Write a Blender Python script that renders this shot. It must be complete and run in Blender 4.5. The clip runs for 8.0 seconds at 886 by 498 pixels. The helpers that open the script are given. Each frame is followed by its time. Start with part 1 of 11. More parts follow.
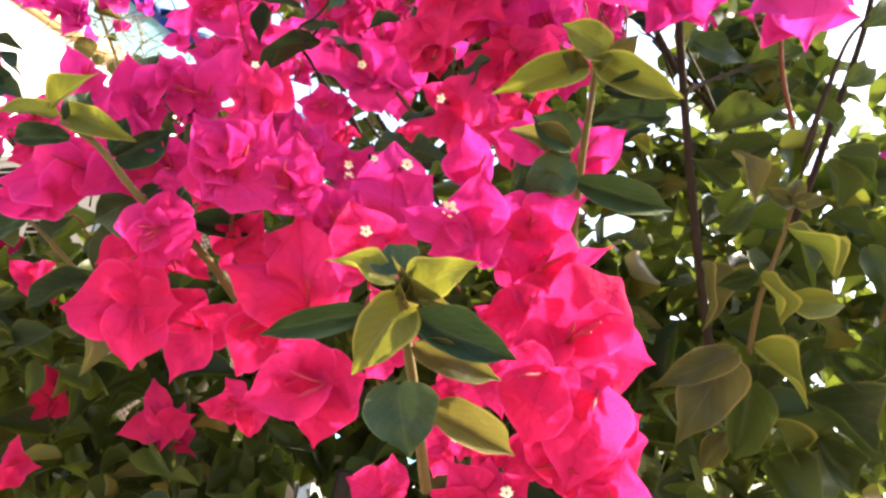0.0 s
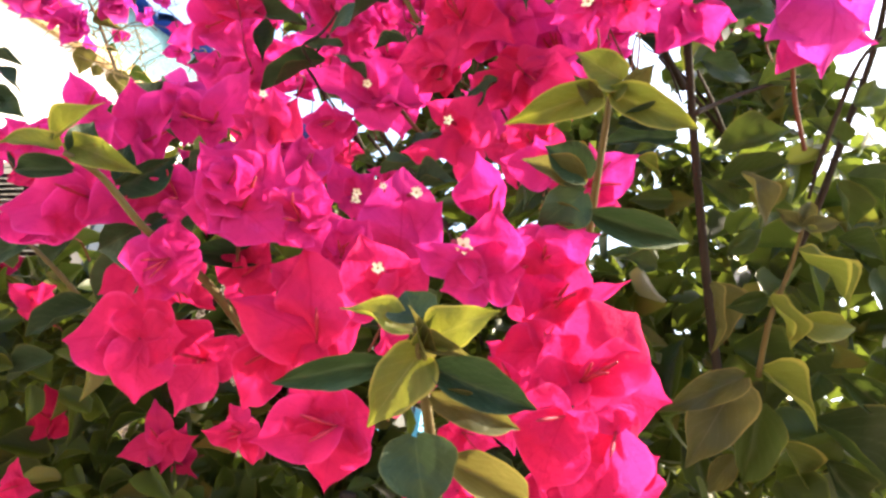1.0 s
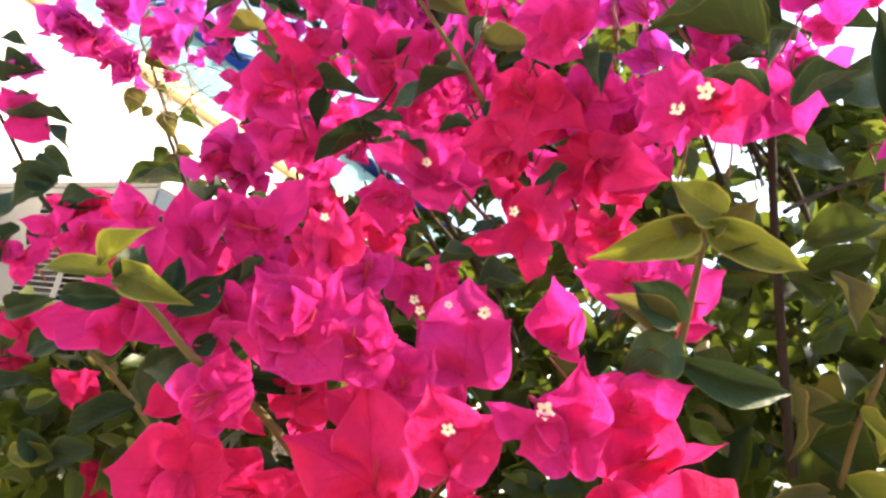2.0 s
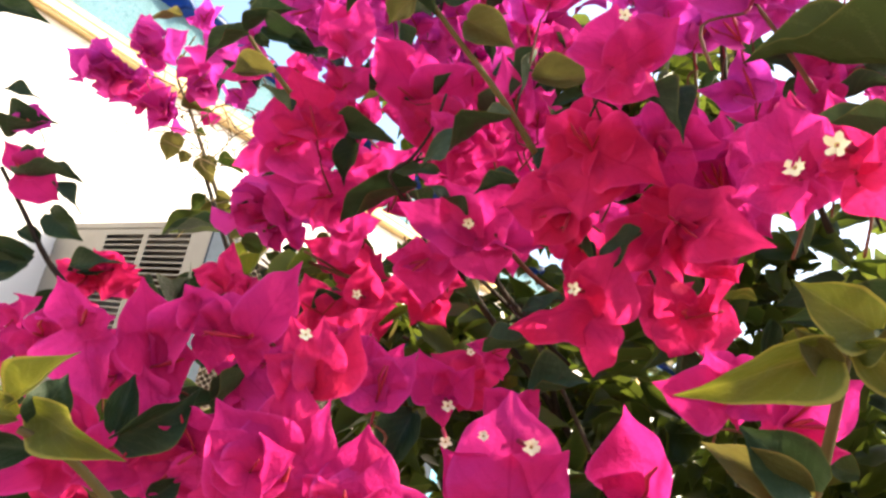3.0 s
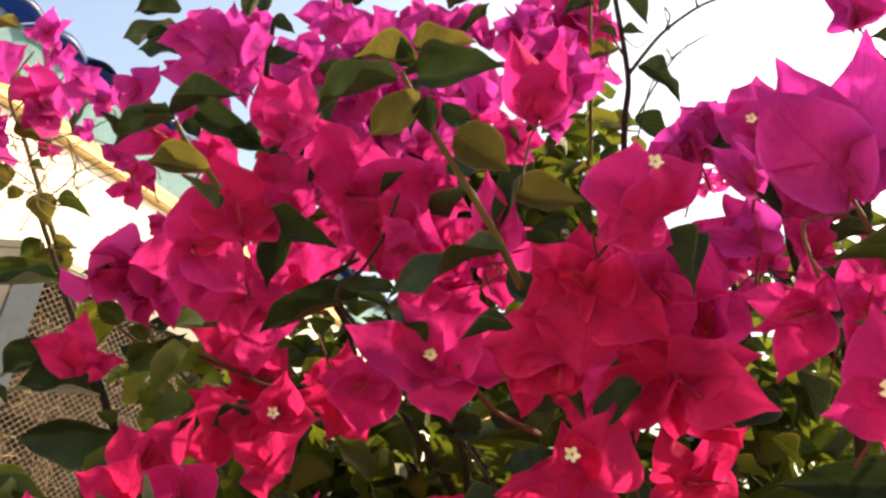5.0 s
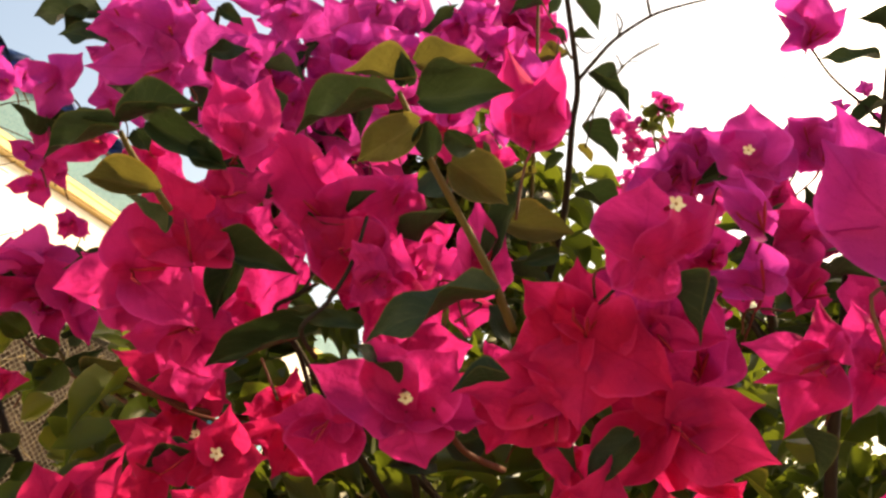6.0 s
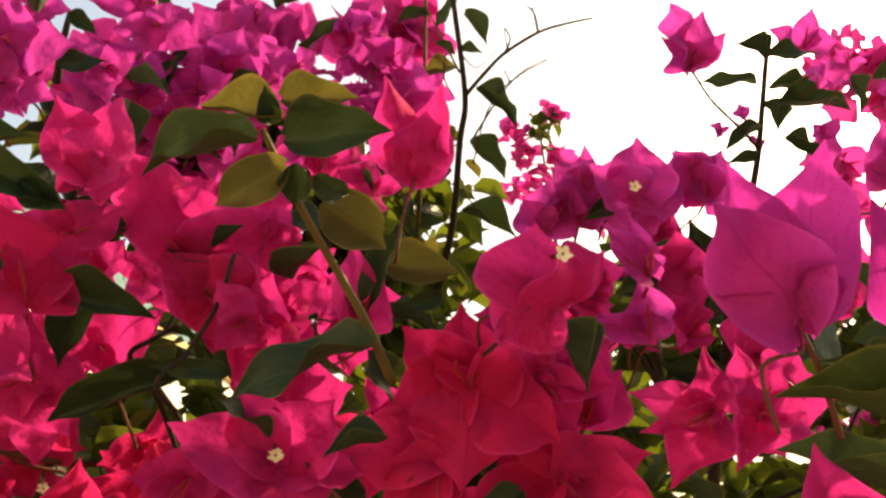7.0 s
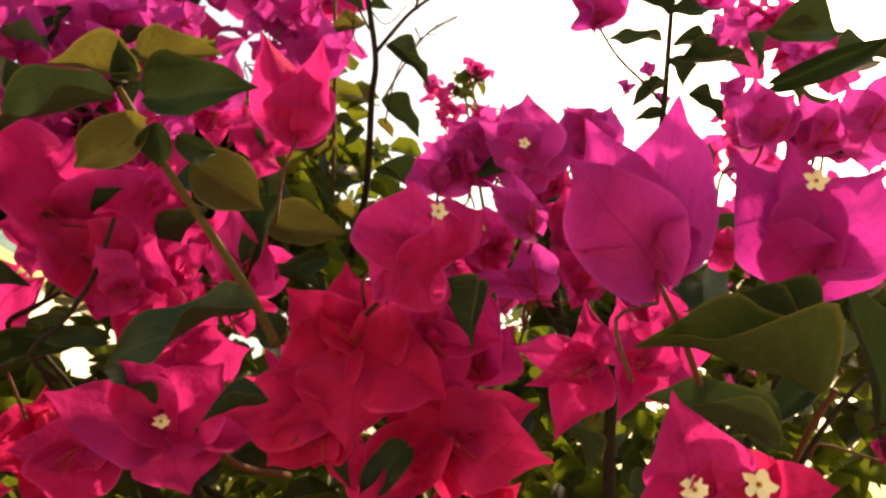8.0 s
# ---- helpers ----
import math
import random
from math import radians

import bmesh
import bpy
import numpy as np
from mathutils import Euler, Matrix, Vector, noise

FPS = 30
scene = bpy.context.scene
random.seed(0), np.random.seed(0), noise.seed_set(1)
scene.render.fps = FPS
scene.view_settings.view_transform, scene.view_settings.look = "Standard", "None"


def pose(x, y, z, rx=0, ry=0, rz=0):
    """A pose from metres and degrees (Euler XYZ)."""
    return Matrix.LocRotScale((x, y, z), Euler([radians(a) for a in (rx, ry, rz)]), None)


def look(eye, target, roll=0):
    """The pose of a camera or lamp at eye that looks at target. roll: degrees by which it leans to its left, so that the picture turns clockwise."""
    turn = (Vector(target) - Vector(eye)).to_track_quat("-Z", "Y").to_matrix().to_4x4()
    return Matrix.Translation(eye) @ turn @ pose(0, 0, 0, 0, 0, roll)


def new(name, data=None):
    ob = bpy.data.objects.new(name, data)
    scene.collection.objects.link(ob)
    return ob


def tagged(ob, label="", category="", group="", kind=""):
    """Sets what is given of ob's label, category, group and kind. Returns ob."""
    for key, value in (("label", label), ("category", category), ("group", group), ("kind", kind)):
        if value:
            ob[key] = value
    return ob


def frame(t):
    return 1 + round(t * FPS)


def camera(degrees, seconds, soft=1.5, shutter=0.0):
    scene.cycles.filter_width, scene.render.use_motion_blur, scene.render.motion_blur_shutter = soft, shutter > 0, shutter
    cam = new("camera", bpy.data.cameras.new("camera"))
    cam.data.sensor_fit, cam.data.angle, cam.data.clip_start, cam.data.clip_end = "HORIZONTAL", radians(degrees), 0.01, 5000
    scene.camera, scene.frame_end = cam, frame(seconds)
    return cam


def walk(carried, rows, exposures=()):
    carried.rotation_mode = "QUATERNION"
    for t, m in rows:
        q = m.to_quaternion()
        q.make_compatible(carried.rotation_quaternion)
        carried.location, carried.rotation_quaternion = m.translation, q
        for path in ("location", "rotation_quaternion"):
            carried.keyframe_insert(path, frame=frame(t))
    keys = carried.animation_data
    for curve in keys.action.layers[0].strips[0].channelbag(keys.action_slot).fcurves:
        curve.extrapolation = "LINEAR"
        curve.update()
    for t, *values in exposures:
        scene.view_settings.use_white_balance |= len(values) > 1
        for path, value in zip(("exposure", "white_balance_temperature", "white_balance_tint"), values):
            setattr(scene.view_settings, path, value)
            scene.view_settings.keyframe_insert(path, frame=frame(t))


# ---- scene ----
cam = camera(58.3, 8.0, soft=2.6)
PATH = [
    (0, (0.0004, -0.0053, 1.5058), (-0.0788, 1.9151, 2.0588), 9.48),
    (0.5, (-0.0022, -0.0036, 1.5117), (-0.0786, 1.9165, 2.0659), 9.37),
    (1, (-0.0093, -0.0022, 1.5211), (-0.0798, 1.9175, 2.0778), 9.47),
    (1.5, (-0.0175, -0.0003, 1.5424), (-0.0813, 1.9190, 2.1011), 9.46),
    (1.7, (-0.0256, 0.0046, 1.5620), (-0.1176, 1.9307, 2.0929), 10.08),
    (1.8, (-0.0292, 0.0053, 1.5677), (-0.1617, 1.9229, 2.1201), 11.36),
    (2, (-0.0358, 0.0125, 1.5825), (-0.2027, 1.9268, 2.1371), 11.81),
    (2.2, (-0.0391, 0.0179, 1.5945), (-0.2453, 1.9308, 2.1408), 13.36),
    (3.3, (-0.0338, 0.1187, 1.6588), (-0.4079, 1.9943, 2.2438), 12.00),
    (3.5, (-0.0508, 0.1232, 1.6673), (-0.3669, 2.0055, 2.2648), 11.94),
    (4, (-0.0885, 0.1267, 1.6917), (-0.1989, 2.0187, 2.3306), 11.00),
    (4.5, (-0.1118, 0.1290, 1.7025), (-0.0816, 2.0166, 2.3630), 10.29),
    (4.7, (-0.1190, 0.1269, 1.7046), (-0.0532, 2.0119, 2.3696), 10.32),
    (5.8, (-0.1652, 0.1612, 1.7328), (0.1215, 2.0310, 2.3821), 9.76),
    (6, (-0.1699, 0.1669, 1.7386), (0.1929, 2.0188, 2.4009), 9.19),
    (6.5, (-0.1728, 0.1809, 1.7572), (0.3627, 1.9799, 2.4478), 7.67),
    (7, (-0.1627, 0.1825, 1.7664), (0.4579, 1.9543, 2.4559), 6.43),
    (7.5, (-0.1522, 0.1763, 1.7712), (0.5410, 1.9235, 2.4545), 4.91),
    (8, (-0.1418, 0.1755, 1.7682), (0.6420, 1.9118, 2.3772), 3.72),
]
EXPOSURES = [(0.0, 2.3, 5850, 10), (1.6, 2.25, 5850, 10), (3.3, 1.64, 5950, 10), (4.2, 1.34, 6450, 10), (5.0, 1.25, 7150, 9), (8.0, 0.96, 8600, 9)]
walk(cam, [(t, look(eye, target, roll)) for t, eye, target, roll in PATH], EXPOSURES)

# ---- light: a low warm sun from the right, hazy bright sky ----
SUN_AZ, SUN_EL = radians(66), radians(37)
sun_dir = Vector((math.sin(SUN_AZ) * math.cos(SUN_EL), math.cos(SUN_AZ) * math.cos(SUN_EL), math.sin(SUN_EL)))
world = bpy.data.worlds.new("sky")
scene.world = world
world.use_nodes = True
wn = world.node_tree.nodes
sky = wn.new("ShaderNodeTexSky")
sky.sky_type, sky.sun_disc = "NISHITA", False
sky.sun_elevation, sky.sun_rotation = SUN_EL, SUN_AZ
sky.air_density, sky.dust_density, sky.ozone_density = 1.2, 5.5, 1.5
wn["Background"].inputs["Strength"].default_value = 0.15
world.node_tree.links.new(sky.outputs[0], wn["Background"].inputs["Color"])
sun_data = bpy.data.lights.new("sun", "SUN")
sun_data.energy, sun_data.angle, sun_data.color = 4.9, radians(0.8), (1.0, 0.80, 0.52)
sun = new("sun", sun_data)
sun.matrix_world = look((3, 1, 4), Vector((3, 1, 4)) - sun_dir)


# ---- materials ----
def material(name):
    m = bpy.data.materials.new(name)
    m.use_nodes = True
    nt = m.node_tree
    return m, nt, nt.nodes["Principled BSDF"], nt.nodes["Material Output"]


def node(nt, kind, **values):
    n = nt.nodes.new(kind)
    for key, value in values.items():
        n.inputs[key].default_value = value
    return n


def ramp(nt, source, stops):
    n = nt.nodes.new("ShaderNodeValToRGB")
    el = n.color_ramp.elements
    while len(el) < len(stops):
        el.new(0.5)
    for e, (pos, col) in zip(el, stops):
        e.position, e.color = pos, (*col, 1)
    nt.links.new(source, n.inputs[0])
    return n.outputs[0]


def blend(nt, fac, a, b, how="MIX"):
    n = nt.nodes.new("ShaderNodeMix")
    n.data_type, n.blend_type = "RGBA", how
    for sock, val in ((n.inputs[0], fac), (n.inputs[6], a), (n.inputs[7], b)):
        if isinstance(val, (int, float)):
            sock.default_value = val
        elif isinstance(val, tuple):
            sock.default_value = (*val, 1)
        else:
            nt.links.new(val, sock)
    return n.outputs[2]


def arith(nt, op, a, b=0.0, c=0.0):
    n = nt.nodes.new("ShaderNodeMath")
    n.operation = op
    for i, v in enumerate((a, b, c)):
        if isinstance(v, (int, float)):
            n.inputs[i].default_value = v
        else:
            nt.links.new(v, n.inputs[i])
    return n.outputs[0]


def noise_tex(nt, scale, detail=3.0, coord="Object"):
    tc = nt.nodes.new("ShaderNodeTexCoord")
    n = node(nt, "ShaderNodeTexNoise", Scale=scale, Detail=detail)
    nt.links.new(tc.outputs[coord], n.inputs["Vector"])
    return n.outputs[0]


def bump(nt, height, strength, distance=0.001):
    n = node(nt, "ShaderNodeBump", Strength=strength, Distance=distance)
    nt.links.new(height, n.inputs["Height"])
    return n.outputs[0]


def blade_material(name, low, high, vein, rim, through_col, see_through, rough, island=False, rim_from=0.9, vein_amt=0.5, old=None):
    """A thin plant blade: veins by its own length and width, and light that shines through it."""
    m, nt, pr, out = material(name)
    uv = nt.nodes.new("ShaderNodeUVMap")
    sep = nt.nodes.new("ShaderNodeSeparateXYZ")
    nt.links.new(uv.outputs[0], sep.inputs[0])
    across = arith(nt, "ABSOLUTE", arith(nt, "MULTIPLY_ADD", sep.outputs[0], 2.0, -1.0))
    along = sep.outputs[1]
    if island:
        rnd = nt.nodes.new("ShaderNodeNewGeometry").outputs["Random Per Island"]
    else:
        rnd = nt.nodes.new("ShaderNodeObjectInfo").outputs["Random"]
    base = ramp(nt, rnd, [(0.0, low), (1.0, high)] if old is None else [(0.0, low), (0.9, high), (0.94, old)])
    grain = noise_tex(nt, 60.0, 4.0)
    crumple = noise_tex(nt, 9.0, 5.0)
    base = blend(nt, arith(nt, "MULTIPLY", grain, 0.25), base, low, "MIX")
    mid = arith(nt, "LESS_THAN", across, 0.028)
    wob = arith(nt, "MULTIPLY_ADD", grain, 0.12, -0.06)
    slant = arith(nt, "ADD", arith(nt, "MULTIPLY_ADD", across, -0.45, along), wob)
    saw = arith(nt, "ABSOLUTE", arith(nt, "SUBTRACT", arith(nt, "FRACT", arith(nt, "MULTIPLY", slant, 6.5)), 0.5))
    side = arith(nt, "MULTIPLY", arith(nt, "LESS_THAN", saw, 0.045), 0.55)
    veins = arith(nt, "MULTIPLY", arith(nt, "MAXIMUM", mid, side), vein_amt)
    base = blend(nt, veins, base, vein)
    # Thin pale margin, its colour brightened to suggest backlight along the edge.
    edge = nt.nodes.new("ShaderNodeMapRange")
    edge.inputs["From Min"].default_value, edge.inputs["From Max"].default_value = rim_from, min(rim_from + 0.07, 1.0)
    nt.links.new(across, edge.inputs["Value"])
    base = blend(nt, edge.outputs[0], base, rim)
    nt.links.new(base, pr.inputs["Base Color"])
    pr.inputs["Roughness"].default_value = rough
    pr.inputs["Specular IOR Level"].default_value = 0.03 if rough > 0.7 else 0.2
    tr = nt.nodes.new("ShaderNodeBsdfTranslucent")
    nt.links.new(blend(nt, 0.75, base, through_col), tr.inputs["Color"])
    mix = nt.nodes.new("ShaderNodeMixShader")
    mix.inputs[0].default_value = see_through
    nt.links.new(pr.outputs[0], mix.inputs[1])
    nt.links.new(tr.outputs[0], mix.inputs[2])
    nt.links.new(mix.outputs[0], out.inputs[0])
    relief = arith(nt, "MULTIPLY_ADD", grain, 0.4, arith(nt, "MULTIPLY", veins, -0.8))
    relief = arith(nt, "MULTIPLY_ADD", crumple, 2.2, relief)
    nb = bump(nt, relief, 0.55 if rough > 0.7 else 0.35, 0.0013)
    nt.links.new(nb, pr.inputs["Normal"])
    nt.links.new(nb, tr.inputs["Normal"])
    return m


BRACT = blade_material("bract", (0.57, 0.016, 0.082), (0.65, 0.034, 0.17), (0.40, 0.006, 0.05), (0.67, 0.045, 0.19), (0.60, 0.022, 0.17), 0.50, 0.75, vein_amt=0.45)
# Rose, violet and plum put sky glare and backlight into the bract colour.
BRACT_ROSE = blade_material("bract_rose", (0.55, 0.017, 0.115), (0.63, 0.038, 0.235), (0.38, 0.006, 0.065), (0.65, 0.050, 0.26), (0.53, 0.027, 0.26), 0.45, 0.75, vein_amt=0.4)
BRACT_VIOLET = blade_material("bract_violet", (0.50, 0.024, 0.175), (0.58, 0.056, 0.33), (0.36, 0.010, 0.11), (0.60, 0.070, 0.35), (0.47, 0.045, 0.41), 0.48, 0.75, vein_amt=0.45)
# Plum also darkens the near blooms, in place of shade.
BRACT_PLUM = blade_material("bract_plum", (0.46, 0.018, 0.165), (0.53, 0.042, 0.285), (0.28, 0.009, 0.09), (0.56, 0.055, 0.31), (0.41, 0.025, 0.34), 0.44, 0.75, vein_amt=0.45)
BRACT_FAR = blade_material("bract_far", (0.56, 0.025, 0.16), (0.62, 0.070, 0.33), (0.40, 0.010, 0.08), (0.66, 0.085, 0.33), (0.56, 0.04, 0.34), 0.46, 0.75, island=True, vein_amt=0.3)
# Bluish dark green carries the haze and backlight of leaves before the sky.
LEAF = blade_material("leaf_mature", (0.011, 0.025, 0.012), (0.032, 0.052, 0.020), (0.065, 0.080, 0.034), (0.09, 0.095, 0.030), (0.06, 0.10, 0.03), 0.09, 0.50, rim_from=0.93)
# Olive copy of that leaf, without the haze mixed into its colour.
LEAF_OLIVE = blade_material("leaf_olive", (0.016, 0.029, 0.008), (0.053, 0.072, 0.015), (0.085, 0.095, 0.030), (0.12, 0.115, 0.028), (0.11, 0.15, 0.02), 0.20, 0.50, rim_from=0.93)
LEAF_YOUNG = blade_material("leaf_young", (0.050, 0.070, 0.014), (0.125, 0.135, 0.022), (0.19, 0.20, 0.06), (0.28, 0.24, 0.05), (0.28, 0.28, 0.022), 0.36, 0.46, rim_from=0.86)
LEAF_RUSTY = blade_material("leaf_rusty", (0.034, 0.040, 0.014), (0.075, 0.068, 0.020), (0.13, 0.11, 0.05), (0.19, 0.14, 0.045), (0.19, 0.16, 0.03), 0.36, 0.45)
LEAF_FAR = blade_material("leaf_mass", (0.011, 0.020, 0.006), (0.062, 0.088, 0.016), (0.065, 0.085, 0.024), (0.08, 0.09, 0.02), (0.19, 0.24, 0.022), 0.33, 0.42, island=True, old=(0.16, 0.12, 0.03))


def plain_material(name, col, col2, scale, rough, metal=0.0, relief=0.3, dist=0.002):
    m, nt, pr, out = material(name)
    n1, n2 = noise_tex(nt, scale, 5.0), noise_tex(nt, scale * 7, 3.0)
    c = blend(nt, n1, col, col2)
    c = blend(nt, arith(nt, "MULTIPLY", n2, 0.25), c, col2)
    nt.links.new(c, pr.inputs["Base Color"])
    nt.links.new(arith(nt, "MULTIPLY_ADD", n2, 0.2, rough - 0.1), pr.inputs["Roughness"])
    pr.inputs["Metallic"].default_value = metal
    pr.inputs["Specular IOR Level"].default_value = 0.5 if rough < 0.55 else 0.2
    nt.links.new(bump(nt, n2, relief, dist), pr.inputs["Normal"])
    return m


BARK = plain_material("bark", (0.036, 0.024, 0.015), (0.016, 0.011, 0.008), 40, 0.85, 0, 0.6)
TWIG_GREEN = plain_material("green_twig", (0.10, 0.092, 0.024), (0.085, 0.045, 0.018), 30, 0.7, 0, 0.3)
TWIG_GREY = plain_material("grey_twig", (0.16, 0.135, 0.10), (0.085, 0.065, 0.045), 30, 0.8, 0, 0.4)
TWIG_RED = plain_material("red_twig", (0.13, 0.038, 0.022), (0.07, 0.026, 0.016), 30, 0.7, 0, 0.3)
STALK = plain_material("flower_stalk", (0.30, 0.012, 0.05), (0.16, 0.010, 0.03), 80, 0.6, 0, 0.2)
BUD = plain_material("flower_bud", (0.42, 0.014, 0.045), (0.20, 0.012, 0.025), 3, 0.65, 0, 0.2)
FLORET = plain_material("floret_cream", (0.80, 0.74, 0.58), (0.74, 0.66, 0.42), 300, 0.6, 0, 0.2)
FLORET_EYE = plain_material("floret_throat", (0.58, 0.48, 0.18), (0.42, 0.28, 0.08), 300, 0.6, 0, 0.2)
PLASTER = plain_material("white_plaster", (0.80, 0.78, 0.73), (0.72, 0.69, 0.62), 6, 0.85, 0, 0.4)
CREAM = plain_material("cream_paint", (0.72, 0.56, 0.30), (0.62, 0.45, 0.22), 14, 0.7, 0, 0.3)
SKYBLUE = plain_material("rough_blue_render", (0.05, 0.20, 0.28), (0.26, 0.42, 0.48), 130, 0.55, 0, 1.0, 0.006)
DEEPBLUE = plain_material("deep_blue_paint", (0.005, 0.030, 0.13), (0.008, 0.045, 0.18), 20, 0.4, 0, 0.3)
CASING = plain_material("beige_enamel", (0.225, 0.215, 0.195), (0.165, 0.15, 0.13), 5, 0.5, 0, 0.15)
# Strip colour darkened to stand in for the bush's shade on the cooler.
STEEL = plain_material("galvanised_strip", (0.070, 0.084, 0.105), (0.045, 0.055, 0.070), 60, 0.95, 0.0, 0.2)
STEEL.node_tree.nodes["Principled BSDF"].inputs["Specular IOR Level"].default_value = 0.04
SLOT_DARK = plain_material("dark_interior", (0.05, 0.034, 0.026), (0.075, 0.05, 0.036), 30, 0.8)
# Wire and pad are coloured darker too, as if the bush shaded them.
MESH_WIRE = plain_material("dull_metal_mesh", (0.17, 0.15, 0.125), (0.10, 0.075, 0.055), 40, 0.6, 0.2, 0.2)
COIL = plain_material("pad_straw", (0.085, 0.052, 0.036), (0.030, 0.020, 0.015), 16, 0.8, 0, 0.8)
SOIL = plain_material("dusty_soil", (0.30, 0.24, 0.17), (0.20, 0.155, 0.11), 3, 0.95, 0, 0.6, 0.02)
DRY = plain_material("dry_straw", (0.30, 0.23, 0.11), (0.19, 0.14, 0.06), 40, 0.8)

# ---- building helpers ----
WORLD_OF = {}


def root(name, x, y, z=0.0):
    ob = new(name)
    ob.location = (x, y, z)
    WORLD_OF[ob] = Matrix.Translation((x, y, z))
    return ob


def put(name, mesh, parent=None, m=None, label=""):
    """Links a mesh as one object at the world pose m, under a thing or a part."""
    ob = new(name, mesh)
    m = m if m is not None else Matrix.Identity(4)
    WORLD_OF[ob] = m.copy()
    if parent is not None:
        ob.parent = parent
        ob.matrix_parent_inverse = WORLD_OF[parent].inverted()
    ob.matrix_basis = m
    if label:
        ob["label"] = label
    return ob


def mesh_of(bm, name, mat, smooth=True):
    me = bpy.data.meshes.new(name)
    bm.to_mesh(me)
    bm.free()
    for p in me.polygons:
        p.use_smooth = smooth
    for one in (mat if isinstance(mat, (list, tuple)) else [mat]):
        me.materials.append(one)
    return me


def part(name, bm, mat, parent, label="", smooth=False):
    return put(name, mesh_of(bm, name, mat, smooth), parent, None, label)


def blade_mesh(name, mat, nl, nw, shape, cup, arch, twist, ruffle, seed, crease=0.0, lean=0.0):
    """A blade of length 1 along +Y, facing +Z. shape: (base roundness, taper, heart of the base, half width)."""
    base, taper, heart, half = shape
    peak = base / (base + taper)
    rng = random.Random(seed)
    ph = rng.uniform(0, 6.28)
    bm = bmesh.new()
    uvl = bm.loops.layers.uv.new("UVMap")
    rows, uvs = [], {}
    for i in range(nl + 1):
        s = i / nl
        w = half * (max(s, 0.004) / peak) ** base * ((1 - s) / (1 - peak)) ** taper
        w *= 1 - 0.30 * math.exp(-((s - 0.88) / 0.09) ** 2)
        w = max(w, 0.004)
        row = []
        for j in range(nw + 1):
            u = 2 * j / nw - 1
            side = ph + (2.1 if u > 0 else 0.0)
            x = u * w * (1 + 0.055 * math.sin(8 * s + side) + 0.02 * math.sin(21 * s + 2 * side))
            z = cup * (u * u) * w * 1.6 + arch * (4 * s * (1 - s)) * 0.25 - arch * 0.35 * s * s
            z += twist * u * w * (s - 0.3)
            z += ruffle * abs(u) ** 2 * w * math.sin(7.5 * s + ph + (1.7 if u > 0 else 0))
            z += crease * ((u * u + 0.03) ** 0.5 - 0.5) * w + 0.20 * ruffle * w * math.sin(11 * s + 3 * u + ph) + 0.07 * ruffle * w * math.sin(24 * s - 7 * u + 2 * ph) * abs(u)
            x += lean * s * s * 0.5
            y = s - heart * u * u * (1 - s) ** 2
            v = bm.verts.new((x, y, z))
            uvs[v] = (j / nw, s)
            row.append(v)
        rows.append(row)
    for i in range(nl):
        for j in range(nw):
            f = bm.faces.new((rows[i][j], rows[i][j + 1], rows[i + 1][j + 1], rows[i + 1][j]))
            for lp in f.loops:
                lp[uvl].uv = uvs[lp.vert]
    return mesh_of(bm, name, mat)


BRACTS = {"crimson": [], "rose": [], "violet": [], "plum": []}
for k in range(64):
    r = random.Random(40 + k)
    tone, skin = (("crimson", BRACT), ("rose", BRACT_ROSE), ("violet", BRACT_VIOLET), ("plum", BRACT_PLUM))[k // 16]
    BRACTS[tone].append(blade_mesh("bract", skin, 16, 10, (r.uniform(0.5, 0.75), r.uniform(1.0, 1.4), r.uniform(0.05, 0.14), 0.5),
                             r.choice((-0.35, -0.22, -0.12, 0.0, 0.08, 0.2)), r.uniform(-0.25, 0.75), r.uniform(-0.7, 0.7), r.uniform(0.30, 0.62), k,
                             r.choice((-0.35, 0.15, 0.3, 0.4, 0.6)), r.uniform(-0.25, 0.25)))


def leaf_set(mat, seed):
    out = []
    for k in range(7):
        r = random.Random(seed + k)
        out.append(blade_mesh("leaf", mat, 14, 8, (r.uniform(0.5, 0.64), r.uniform(0.95, 1.2), r.uniform(0.02, 0.08), 0.5),
                              r.uniform(0.02, 0.30), r.uniform(0.10, 0.50), r.uniform(-0.6, 0.6), r.uniform(0.14, 0.34), seed + k, r.uniform(0.2, 0.55), r.uniform(-0.22, 0.22)))
    return out


LEAVES = {"green": leaf_set(LEAF, 100), "olive": leaf_set(LEAF_OLIVE, 150), "young": leaf_set(LEAF_YOUNG, 200), "rusty": leaf_set(LEAF_RUSTY, 300)}


def blade_pose(at, tip, face, width):
    """Pose of a unit blade from its base to base + tip, its upper side towards face, width in lengths."""
    y = Vector(tip)
    ln = y.length
    y = y / ln
    z = Vector(face)
    z = z - y * z.dot(y)
    if z.length < 1e-4:
        z = y.orthogonal()
    z.normalize()
    x = y.cross(z)
    m = Matrix((x, y, z)).transposed().to_4x4()
    return Matrix.Translation(at) @ m @ Matrix.Diagonal((ln * width, ln, ln, 1))


